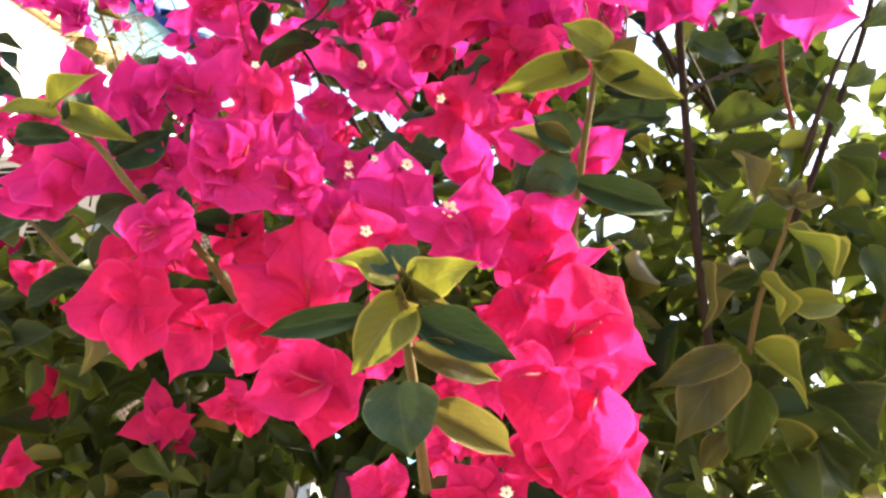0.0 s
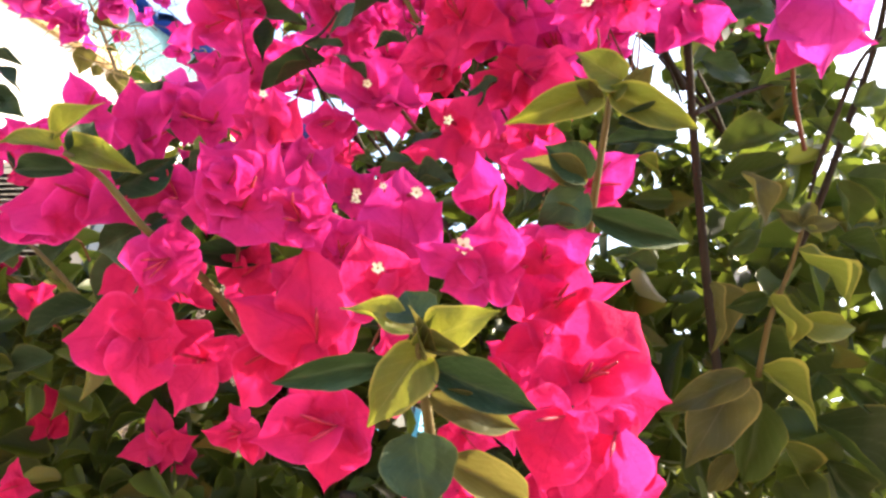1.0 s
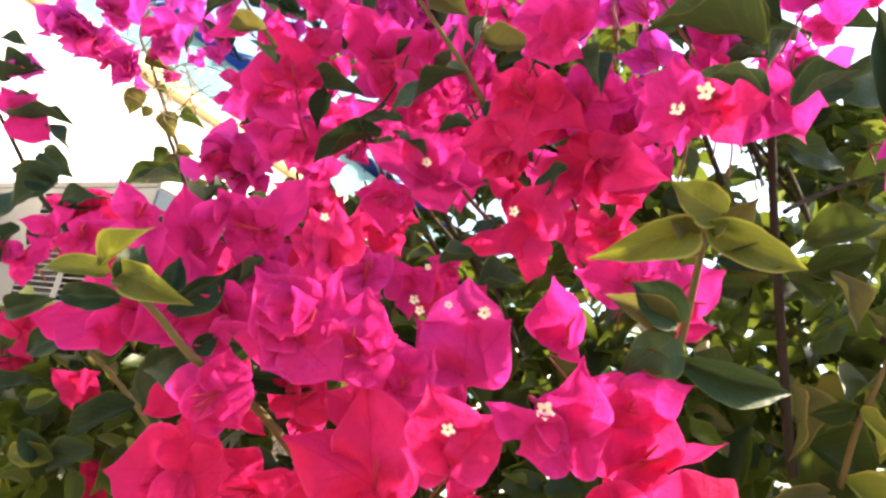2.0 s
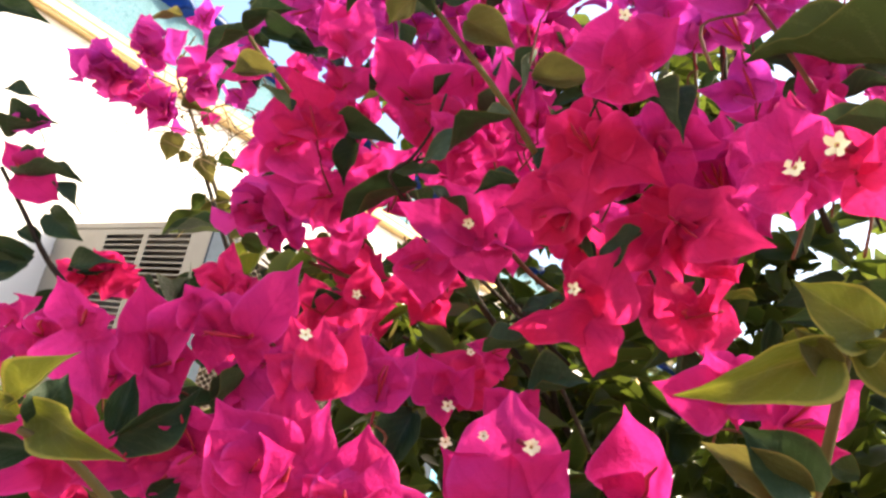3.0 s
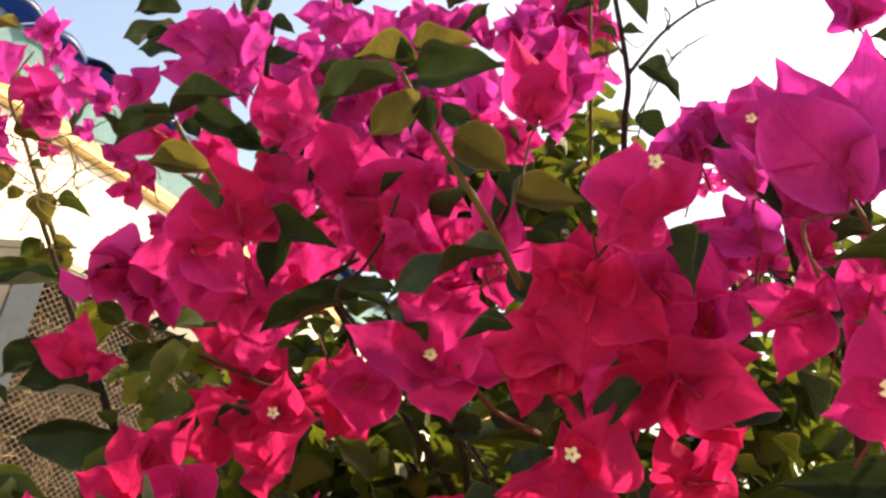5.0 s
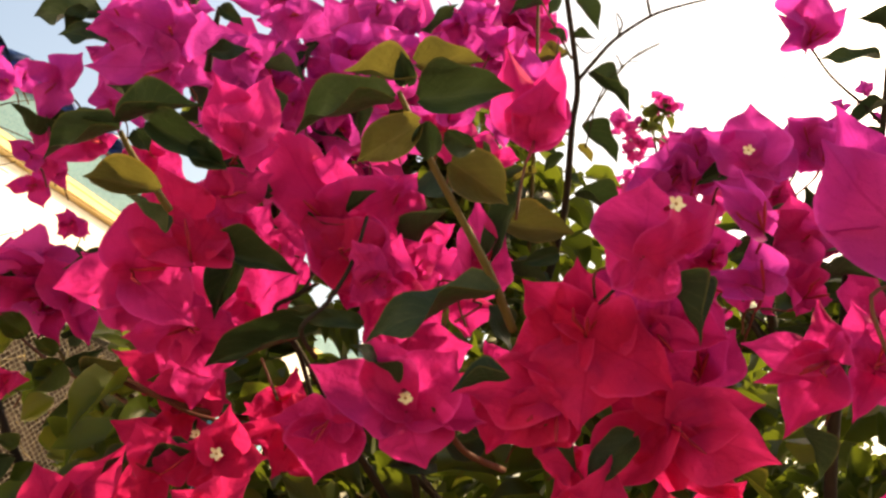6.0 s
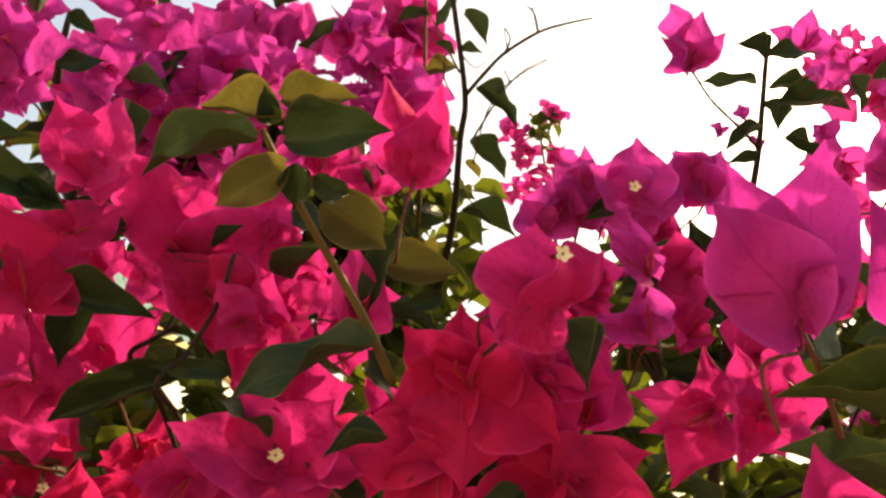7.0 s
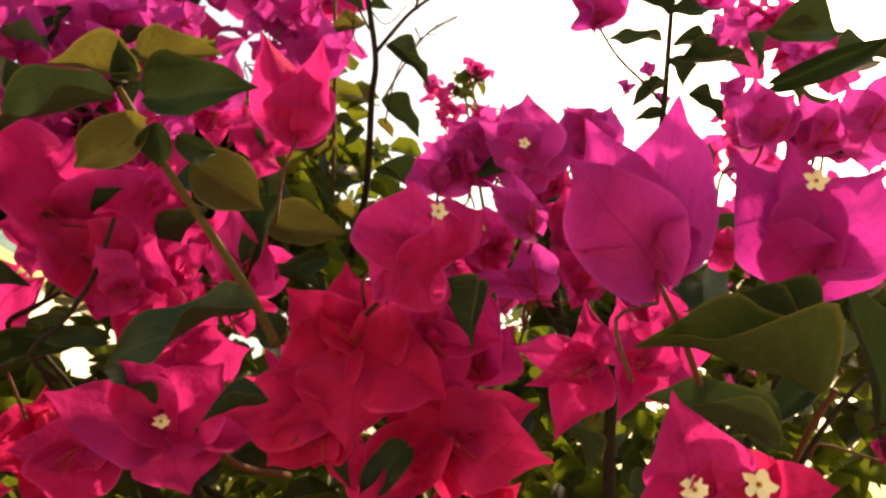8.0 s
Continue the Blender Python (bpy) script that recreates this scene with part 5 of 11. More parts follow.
leaf(BUSH, (-0.1162, 0.6074, 2.0344), (0.0107, -0.0251, 0.0164), (-0.87, -0.05, 0.49), 0.41)
bloom(BUSH, (-0.1292, 0.6224, 2.0311), [((-0.0090, 0.0029, -0.0148), (0.30, -0.88, -0.36), 0.77), ((0.0150, -0.0065, -0.0039), (-0.43, -0.89, -0.17), 0.84), ((-0.0139, -0.0097, 0.0080), (0.12, -0.73, -0.68), 0.82)], tone="violet")
bloom(BUSH, (-0.0688, 0.5722, 1.9456), [((-0.0243, -0.0075, 0.0018), (0.23, -0.85, -0.48), 0.85), ((0.0139, -0.0039, 0.0007), (-0.24, -0.92, -0.30), 0.85), ((-0.0046, 0.0018, -0.0202), (0.17, -0.98, -0.12), 0.85)], tone="rose")
leaf(BUSH, (-0.0669, 0.5881, 1.9389), (0.0048, 0.0012, -0.0218), (0.21, -0.98, -0.01), 0.57)
bloom(BUSH, (-0.0776, 0.6007, 1.9648), [((-0.0085, -0.0079, 0.0129), (-0.01, -0.85, -0.52), 0.77), ((-0.0031, -0.0013, -0.0174), (0.06, -1.00, 0.06), 0.81), ((0.0152, -0.0015, 0.0077), (-0.04, -0.99, -0.11), 0.76)], tone="rose")
bloom(BUSH, (-0.0989, 0.5871, 1.9624), [((-0.0169, -0.0057, 0.0023), (0.22, -0.85, -0.48), 0.85), ((0.0147, -0.0056, 0.0043), (-0.06, -0.70, -0.71), 0.85), ((0.0035, 0.0020, -0.0207), (-0.34, -0.93, -0.15), 0.85)], tone="rose")
leaf(BUSH, (-0.1001, 0.5854, 1.9724), (-0.0207, -0.0129, 0.0136), (0.67, -0.60, 0.44), 0.53)
bloom(BUSH, (-0.0750, 0.5187, 1.8550), [((-0.0077, -0.0129, 0.0189), (-0.01, -0.82, -0.57), 0.74), ((0.0045, -0.0082, 0.0122), (-0.32, -0.84, -0.44), 0.64), ((-0.0107, -0.0043, 0.0032), (0.31, -0.93, -0.21), 0.64)], tone="rose")
leaf(BUSH, (-0.0661, 0.5270, 1.8632), (0.0193, -0.0176, -0.0065), (-0.25, -0.57, 0.78), 0.44)
bloom(BUSH, (-0.0825, 0.5424, 1.8608), [((-0.0065, -0.0084, 0.0110), (-0.23, -0.70, -0.67), 0.87), ((-0.0081, -0.0027, -0.0157), (0.52, -0.84, -0.13), 0.89), ((0.0135, -0.0064, -0.0021), (-0.41, -0.64, -0.65), 0.91)], tone="rose")
bloom(BUSH, (-0.0854, 0.5008, 1.8451), [((-0.0118, -0.0227, 0.0332), (0.23, -0.84, -0.49), 0.42), ((0.0043, -0.0168, 0.0253), (0.09, -0.82, -0.56), 0.53), ((-0.0102, -0.0109, 0.0151), (0.34, -0.86, -0.38), 0.64)], tone="rose")
leaf(BUSH, (-0.0733, 0.5233, 1.8417), (0.0159, 0.0005, -0.0218), (0.39, -0.88, 0.26), 0.57)
leaf(BUSH, (-0.0194, 0.4562, 1.8497), (0.0244, 0.0010, -0.0203), (0.38, -0.82, 0.42), 0.42)
leaf(BUSH, (-0.0176, 0.4619, 1.8656), (-0.0009, -0.0069, 0.0221), (0.08, -0.95, -0.29), 0.57)
leaf(BUSH, (-0.0754, 0.4738, 1.7995), (-0.0221, 0.0032, -0.0067), (-0.29, -0.75, 0.59), 0.45)
leaf(BUSH, (-0.0579, 0.5098, 1.7890), (0.0314, -0.0055, -0.0141), (0.13, -0.79, 0.60), 0.49)
leaf(BUSH, (-0.1090, 0.5398, 1.8015), (-0.0250, -0.0102, 0.0130), (0.54, -0.68, 0.50), 0.47)
leaf(BUSH, (-0.0098, 0.4905, 1.7894), (-0.0195, 0.0055, -0.0229), (-0.51, -0.83, 0.23), 0.57)
leaf(BUSH, (0.0416, 0.5415, 1.8458), (0.0211, 0.0013, -0.0091), (0.29, -0.77, 0.56), 0.51)
bloom(BUSH, (-0.0044, 0.5277, 1.8690), [((0.0103, -0.0019, -0.0173), (-0.45, -0.88, -0.17), 0.92), ((0.0123, -0.0142, 0.0118), (-0.20, -0.72, -0.66), 0.75), ((-0.0188, -0.0045, 0.0024), (0.24, -0.97, 0.06), 0.88)], tone="rose")
leaf(BUSH, (0.0513, 0.4599, 1.8010), (0.0160, 0.0072, -0.0175), (0.61, -0.76, 0.24), 0.43)
bloom(BUSH, (0.0784, 0.5837, 1.9179), [((-0.0438, -0.0082, -0.0094), (0.25, -0.90, -0.36), 0.53), ((-0.0156, -0.0149, 0.0205), (0.30, -0.87, -0.40), 0.95), ((0.0057, -0.0117, 0.0170), (-0.45, -0.80, -0.40), 0.85), ((0.0028, 0.0013, -0.0155), (-0.34, -0.93, -0.14), 0.95)], tone="rose")
leaf(BUSH, (0.0645, 0.5978, 1.9183), (-0.0176, -0.0073, -0.0176), (-0.15, -0.85, 0.51), 0.43)
bloom(BUSH, (0.0648, 0.6123, 1.9137), [((0.0028, -0.0082, 0.0223), (-0.03, -0.94, -0.34), 0.84), ((-0.0240, -0.0101, -0.0120), (0.26, -0.93, 0.27), 0.79), ((0.0196, 0.0073, -0.0162), (0.31, -0.95, -0.05), 0.76)], tone="rose")
bloom(BUSH, (0.0767, 0.4936, 1.8724), [((-0.0214, -0.0121, 0.0141), (0.36, -0.90, -0.23), 0.85), ((0.0031, -0.0126, 0.0187), (0.29, -0.77, -0.57), 0.95), ((-0.0024, 0.0009, -0.0106), (-0.00, -1.00, -0.09), 0.95), ((0.0137, -0.0043, 0.0010), (-0.30, -0.95, -0.07), 0.85)], tone="rose")
leaf(BUSH, (0.0800, 0.4973, 1.8813), (0.0261, -0.0191, 0.0084), (-0.58, -0.52, 0.63), 0.47)
bloom(BUSH, (0.0690, 0.5236, 1.8790), [((-0.0168, -0.0005, -0.0054), (0.24, -0.68, -0.69), 0.83), ((0.0128, -0.0019, -0.0092), (-0.04, -0.99, 0.15), 0.80), ((0.0030, -0.0077, 0.0128), (0.06, -0.85, -0.52), 0.83)], tone="rose")
leaf(BUSH, (-0.0429, 0.5134, 1.7522), (-0.0220, -0.0051, -0.0096), (-0.09, -0.78, 0.61), 0.53)
leaf(BUSH, (0.0188, 0.5147, 1.7388), (0.0043, 0.0072, -0.0302), (0.20, -0.96, -0.20), 0.41)
# leafy shoot in the middle
shoot_far = branch(BUSH, [(-0.2440, 0.6214, 1.9800), (-0.2437, 0.6049, 1.9971), (-0.2439, 0.5997, 2.0122)], 0.0024, 0.0014, BARK)
leaf(shoot_far, (-0.2420, 0.5912, 2.0063), (0.0145, 0.0043, -0.0054), (0.17, -0.94, -0.29), 0.60)
leaf(shoot_far, (-0.2942, 0.6019, 1.9731), (-0.0320, 0.0025, -0.0004), (-0.08, -0.96, 0.26), 0.60)
leaf(shoot_far, (-0.3028, 0.5934, 1.9974), (-0.0326, 0.0049, -0.0009), (-0.14, -0.98, -0.14), 0.50)
leaf(shoot_far, (-0.2410, 0.6000, 1.9807), (0.0212, 0.0007, 0.0094), (0.12, -0.97, -0.19), 0.50)
knot = branch(BUSH, [(-0.1376, 0.5409, 1.8801), (-0.1406, 0.5392, 1.8543), (-0.1485, 0.5363, 1.8316), (-0.1582, 0.5313, 1.8151), (-0.1476, 0.5551, 1.8080)], 0.0009, 0.0013, BARK)
leaf(knot, (-0.2164, 0.5505, 1.8798), (0.0380, -0.0037, 0.0014), (-0.10, -0.97, 0.20), 0.32)
leaf(knot, (-0.2089, 0.5504, 1.8496), (0.0446, -0.0015, -0.0037), (-0.06, -0.96, -0.26), 0.36)
leaf(knot, (-0.1497, 0.5656, 1.8234), (-0.0518, 0.0168, -0.0244), (-0.14, -0.93, -0.34), 0.30)
leaf(knot, (-0.1311, 0.5388, 1.8252), (-0.0322, 0.0009, -0.0013), (-0.01, -0.90, -0.44), 0.32)
leaf(knot, (-0.0524, 0.4940, 1.8660), (-0.0157, 0.0036, -0.0078), (-0.12, -0.97, -0.20), 0.50)
# right lower
leaf(knot, (0.1149, 0.4884, 1.7664), (-0.0512, 0.0076, -0.0073), (-0.13, -0.99, -0.10), 0.50)
leaf(knot, (-0.0468, 0.6786, 1.7913), (0.0309, 0.0023, 0.0100), (0.18, -0.92, -0.35), 0.70)
leaf(knot, (-0.0524, 0.6827, 1.7790), (-0.0311, -0.0070, -0.0066), (0.14, -0.93, 0.35), 0.70)
leaf(knot, (-0.0349, 0.6715, 1.8121), (0.0360, -0.0041, -0.0099), (-0.22, -0.88, -0.42), 0.60)
leaf(knot, (-0.0622, 0.6793, 1.7885), (-0.0236, 0.0068, 0.0007), (-0.27, -0.91, -0.31), 0.50)
# thin fork against the sky
fork = branch(BUSH, [(0.0932, 0.9193, 2.0023), (0.0841, 0.8672, 2.0582), (0.0636, 0.8150, 2.1232), (0.0543, 0.7884, 2.1561), (0.0201, 0.7540, 2.2288), (0.0083, 0.7428, 2.2672)], 0.0042, 0.0022, BARK)
branch(BUSH, [(0.0543, 0.7884, 2.1561), (0.0637, 0.7682, 2.1725), (0.0750, 0.7530, 2.1888), (0.0962, 0.7296, 2.2044), (0.1183, 0.7189, 2.2152), (0.1397, 0.7095, 2.2230)], 0.0022, 0.001, BARK)
branch(BUSH, [(0.0962, 0.7296, 2.2044), (0.0890, 0.7259, 2.2197), (0.0812, 0.7261, 2.2250)], 0.0012, 0.0007, BARK)
branch(BUSH, [(0.0750, 0.7530, 2.1888), (0.0770, 0.7475, 2.2015), (0.0698, 0.7462, 2.2106)], 0.0012, 0.0007, BARK)
branch(BUSH, [(0.0737, 0.8114, 2.1245), (0.0846, 0.7844, 2.1575), (0.0988, 0.7700, 2.1839), (0.1205, 0.7571, 2.2007)], 0.0014, 0.0006, TWIG_GREEN)
branch(BUSH, [(0.0934, 0.7754, 2.1740), (0.0854, 0.7733, 2.1858)], 0.001, 0.0005, TWIG_GREEN)
branch(BUSH, [(0.0777, 0.9462, 2.0311), (0.0506, 0.8868, 2.1198), (0.0296, 0.8435, 2.1909), (0.0099, 0.8148, 2.2812)], 0.0024, 0.0016, TWIG_GREEN)
branch(BUSH, [(0.0490, 0.7961, 2.1835), (0.0302, 0.7927, 2.2070), (0.0077, 0.7886, 2.2351)], 0.0014, 0.0008, TWIG_GREEN)
leaf(fork, (0.0615, 0.7794, 2.1596), (0.0429, -0.0090, -0.0286), (-0.11, -0.98, 0.15), 0.43)
leaf(fork, (0.0722, 0.8120, 2.1243), (0.0465, 0.0095, -0.0241), (-0.07, -0.88, -0.47), 0.47)
leaf(fork, (0.0729, 0.8187, 2.1063), (0.0199, 0.0058, -0.0119), (-0.08, -0.84, -0.54), 0.47, "rusty")
leaf(fork, (0.0867, 0.8507, 2.0701), (0.0554, -0.0154, -0.0177), (-0.35, -0.88, -0.32), 0.33)
leaf(fork, (0.0356, 0.7622, 2.2244), (0.0253, -0.0009, -0.0261), (-0.11, -0.99, -0.07), 0.51)
leaf(fork, (0.0401, 0.7736, 2.1911), (0.0208, -0.0076, 0.0007), (-0.32, -0.91, -0.27), 0.47)
leaf(fork, (0.0416, 0.7880, 2.1814), (-0.0310, 0.0104, -0.0143), (-0.30, -0.95, -0.05), 0.47, "rusty")
leaf(fork, (0.0226, 0.7954, 2.2060), (0.0204, -0.0023, -0.0072), (-0.24, -0.90, -0.38), 0.47)
leaf(fork, (0.0185, 0.8223, 2.2550), (-0.0308, 0.0123, -0.0099), (-0.31, -0.93, -0.18), 0.39)
leaf(fork, (0.0312, 0.7774, 2.2461), (-0.0145, 0.0150, -0.0247), (-0.37, -0.87, -0.31), 0.47)
leaf(fork, (0.0683, 0.8424, 2.1060), (-0.0159, 0.0154, -0.0166), (-0.23, -0.81, -0.53), 0.47)
leaf(fork, (0.0759, 0.8479, 2.0857), (0.0192, -0.0068, -0.0097), (-0.18, -0.94, 0.30), 0.39)
leaf(fork, (0.0453, 0.8654, 2.1219), (0.0235, -0.0053, -0.0083), (-0.33, -0.86, -0.39), 0.39)
leaf(fork, (0.0573, 0.8909, 2.1039), (-0.0242, 0.0146, -0.0137), (-0.48, -0.87, -0.08), 0.47, "rusty")
leaf(fork, (0.0580, 0.8861, 2.0581), (0.0249, -0.0041, 0.0112), (-0.03, -0.96, -0.29), 0.47)
leaf(fork, (0.0605, 0.8936, 2.0365), (0.0291, -0.0080, -0.0137), (-0.21, -0.97, 0.13), 0.47, "rusty")
# top left after the turn
bloom(BUSH, (-0.3121, 0.7217, 2.0204), [((-0.0194, -0.0112, 0.0203), (-0.05, -0.85, -0.52), 0.95), ((0.0117, -0.0222, 0.0244), (-0.55, -0.73, -0.40), 0.95), ((-0.0206, 0.0058, -0.0235), (-0.18, -0.98, -0.08), 0.85), ((0.0236, -0.0060, -0.0250), (-0.18, -0.98, 0.06), 0.85)], tone="violet")
leaf(BUSH, (-0.3179, 0.7154, 2.0418), (0.0077, -0.0275, 0.0192), (-0.94, -0.03, 0.33), 0.51)
bloom(BUSH, (-0.3131, 0.7325, 2.0477), [((0.0044, -0.0187, 0.0252), (-0.23, -0.80, -0.55), 0.93), ((-0.0203, 0.0093, -0.0148), (-0.30, -0.94, -0.18), 0.89), ((0.0186, -0.0052, -0.0194), (-0.15, -0.98, 0.12), 0.91)], tone="violet")
bloom(BUSH, (-0.2772, 0.6888, 2.0210), [((-0.0214, -0.0065, 0.0128), (0.11, -0.95, -0.30), 0.95), ((0.0167, -0.0179, 0.0145), (-0.50, -0.78, -0.39), 0.95), ((0.0050, 0.0025, -0.0336), (-0.16, -0.98, -0.10), 0.95), ((0.0265, -0.0113, -0.0106), (-0.47, -0.84, -0.28), 0.85)], tone="violet")
leaf(BUSH, (-0.2655, 0.7007, 2.0063), (0.0177, -0.0044, -0.0236), (0.12, -0.96, 0.27), 0.40)
bloom(BUSH, (-0.2603, 0.7077, 2.0312), [((-0.0024, -0.0097, 0.0213), (-0.26, -0.87, -0.42), 0.78), ((-0.0221, 0.0035, -0.0192), (-0.32, -0.93, 0.20), 0.77), ((0.0190, -0.0155, -0.0120), (-0.68, -0.72, -0.15), 0.89)], tone="rose")
bloom(BUSH, (-0.2319, 0.6693, 2.0078), [((-0.0204, -0.0147, 0.0261), (0.27, -0.91, -0.31), 0.95), ((0.0113, -0.0195, 0.0206), (-0.53, -0.74, -0.41), 0.74), ((0.0236, -0.0142, 0.0007), (-0.52, -0.85, 0.09), 0.95), ((-0.0006, 0.0031, -0.0253), (-0.32, -0.94, -0.11), 0.95)], [((-0.2361, 0.6537, 2.0168), (-0.43, -1.49, -0.00), 0.0033)], tone="violet")
leaf(BUSH, (-0.2136, 0.6583, 2.0124), (0.0259, -0.0195, -0.0079), (-0.30, -0.67, 0.68), 0.40)
bloom(BUSH, (-0.2064, 0.6723, 2.0092), [((-0.0091, -0.0231, 0.0350), (0.20, -0.84, -0.50), 0.74), ((0.0155, -0.0096, 0.0008), (-0.49, -0.82, -0.30), 0.85), ((-0.0180, -0.0051, 0.0106), (0.28, -0.96, 0.01), 0.95)], tone="violet")
leaf(BUSH, (-0.1913, 0.6806, 2.0284), (0.0068, -0.0142, 0.0227), (-0.82, -0.56, -0.10), 0.58)
bloom(BUSH, (-0.1920, 0.6912, 2.0097), [((-0.0014, -0.0117, 0.0224), (-0.43, -0.79, -0.44), 0.89), ((-0.0220, 0.0031, -0.0151), (-0.20, -0.98, 0.09), 0.84), ((0.0168, -0.0133, -0.0158), (-0.77, -0.49, -0.40), 0.86)], tone="violet")
bloom(BUSH, (-0.1884, 0.6689, 2.0620), [((-0.0162, -0.0081, 0.0153), (-0.15, -0.80, -0.58), 0.95), ((0.0161, -0.0181, 0.0146), (-0.67, -0.72, -0.15), 0.95), ((0.0057, 0.0015, -0.0262), (-0.64, -0.74, -0.18), 0.95), ((-0.0219, 0.0033, -0.0096), (-0.10, -0.99, -0.11), 0.95)], tone="violet")
leaf(BUSH, (-0.1968, 0.6866, 2.0681), (-0.0200, 0.0031, -0.0090), (-0.37, -0.72, 0.59), 0.41)
bloom(BUSH, (-0.1822, 0.6934, 2.0630), [((-0.0005, -0.0091, 0.0215), (0.21, -0.90, -0.38), 0.81), ((-0.0177, 0.0035, -0.0092), (-0.07, -0.97, -0.23), 0.91), ((0.0213, -0.0020, -0.0064), (-0.27, -0.66, -0.70), 0.80)], tone="violet")
bloom(BUSH, (-0.1612, 0.6861, 2.0541), [((-0.0250, 0.0009, -0.0019), (0.00, -0.88, -0.48), 0.95), ((0.0261, -0.0198, 0.0081), (-0.56, -0.81, -0.16), 0.95), ((-0.0014, 0.0043, -0.0326), (-0.27, -0.96, -0.11), 0.95), ((0.0095, -0.0206, 0.0229), (-0.21, -0.77, -0.60), 0.95)], tone="violet")
leaf(BUSH, (-0.1384, 0.6901, 2.0625), (0.0185, -0.0200, -0.0167), (-0.21, -0.73, 0.64), 0.43)
bloom(BUSH, (-0.1326, 0.7109, 2.0831), [((-0.0236, -0.0073, 0.0153), (0.15, -0.96, -0.24), 0.85), ((0.0144, -0.0134, 0.0087), (-0.33, -0.74, -0.59), 0.85), ((0.0156, -0.0038, -0.0183), (-0.20, -0.98, 0.04), 0.85)], tone="violet")
leaf(BUSH, (-0.1344, 0.7399, 2.0769), (-0.0123, 0.0095, -0.0179), (-0.76, -0.62, 0.19), 0.58)
bloom(BUSH, (-0.1381, 0.7358, 2.0916), [((-0.0228, -0.0039, -0.0009), (0.17, -0.99, -0.03), 0.92), ((0.0083, 0.0005, -0.0183), (-0.61, -0.74, -0.30), 0.82), ((0.0091, -0.0171, 0.0105), (-0.61, -0.62, -0.49), 0.82)], tone="violet")
bloom(BUSH, (-0.1439, 0.7749, 2.1569), [((-0.0211, -0.0080, 0.0160), (0.17, -0.95, -0.25), 0.85), ((0.0271, -0.0187, 0.0049), (-0.55, -0.83, -0.11), 0.85), ((0.0141, -0.0016, -0.0267), (0.08, -0.99, 0.10), 0.85)], tone="violet")
leaf(BUSH, (-0.1299, 0.7717, 2.1743), (0.0164, -0.0153, 0.0053), (-0.64, -0.47, 0.61), 0.47)
bloom(BUSH, (-0.1247, 0.7976, 2.1710), [((0.0111, 0.0018, -0.0221), (-0.28, -0.93, -0.22), 0.79), ((0.0193, -0.0116, 0.0121), (-0.43, -0.89, -0.16), 0.91), ((-0.0239, 0.0089, 0.0025), (-0.36, -0.93, -0.08), 0.80)], tone="violet")
bloom(BUSH, (-0.3385, 0.7875, 2.1010), [((-0.0211, -0.0092, 0.0171), (-0.22, -0.72, -0.66), 0.85), ((0.0215, -0.0189, 0.0121), (-0.34, -0.75, -0.57), 0.85), ((-0.0002, 0.0039, -0.0323), (-0.52, -0.85, -0.10), 0.85)], tone="violet")
leaf(BUSH, (-0.3215, 0.7960, 2.0962), (0.0039, -0.0068, -0.0324), (-0.18, -0.97, 0.18), 0.44)
bloom(BUSH, (-0.2270, 0.7281, 2.1115), [((-0.0339, 0.0033, -0.0093), (0.04, -0.89, -0.46), 0.64), ((0.0080, -0.0175, 0.0195), (-0.13, -0.76, -0.63), 0.85), ((0.0255, -0.0102, -0.0128), (-0.41, -0.91, -0.09), 0.85)], tone="violet")
leaf(BUSH, (-0.2094, 0.7300, 2.1273), (0.0175, -0.0268, 0.0025), (-0.61, -0.33, 0.72), 0.60)
bloom(BUSH, (-0.2094, 0.7547, 2.1135), [((-0.0269, 0.0021, -0.0021), (-0.07, -0.99, -0.12), 0.78), ((0.0079, -0.0001, -0.0264), (-0.52, -0.84, -0.15), 0.80), ((0.0157, -0.0105, 0.0183), (-0.02, -0.87, -0.49), 0.94)], tone="violet")
bloom(BUSH, (-0.2949, 0.7518, 2.1024), [((-0.0158, -0.0067, 0.0126), (-0.02, -0.87, -0.49), 0.85), ((0.0241, -0.0124, -0.0039), (-0.47, -0.82, -0.32), 0.85), ((0.0020, 0.0025, -0.0250), (-0.11, -0.99, -0.11), 0.85)], tone="violet")
leaf(BUSH, (-0.2936, 0.7688, 2.1224), (-0.0040, -0.0037, 0.0264), (-0.16, -0.97, -0.16), 0.51)
bloom(BUSH, (-0.1699, 0.6901, 2.0214), [((-0.0195, -0.0052, 0.0112), (-0.10, -0.82, -0.57), 0.85), ((0.0190, -0.0137, 0.0046), (-0.56, -0.82, -0.11), 0.85), ((0.0047, 0.0012, -0.0218), (-0.57, -0.81, -0.16), 0.85)], tone="violet")
leaf(BUSH, (-0.1751, 0.7157, 2.0271), (-0.0199, 0.0068, -0.0116), (-0.53, -0.67, 0.51), 0.58)
bloom(BUSH, (-0.1622, 0.7145, 2.0168), [((0.0182, -0.0026, -0.0117), (-0.42, -0.78, -0.47), 0.94), ((-0.0046, -0.0094, 0.0192), (-0.30, -0.83, -0.47), 0.93), ((-0.0121, 0.0078, -0.0104), (-0.30, -0.90, -0.33), 0.82)], tone="violet")
bloom(BUSH, (-0.3259, 0.7550, 2.0022), [((-0.0156, -0.0105, 0.0188), (-0.22, -0.76, -0.61), 0.85), ((0.0152, -0.0129, 0.0079), (-0.29, -0.73, -0.62), 0.85), ((0.0102, -0.0008, -0.0215), (-0.09, -1.00, -0.00), 0.85)], tone="violet")
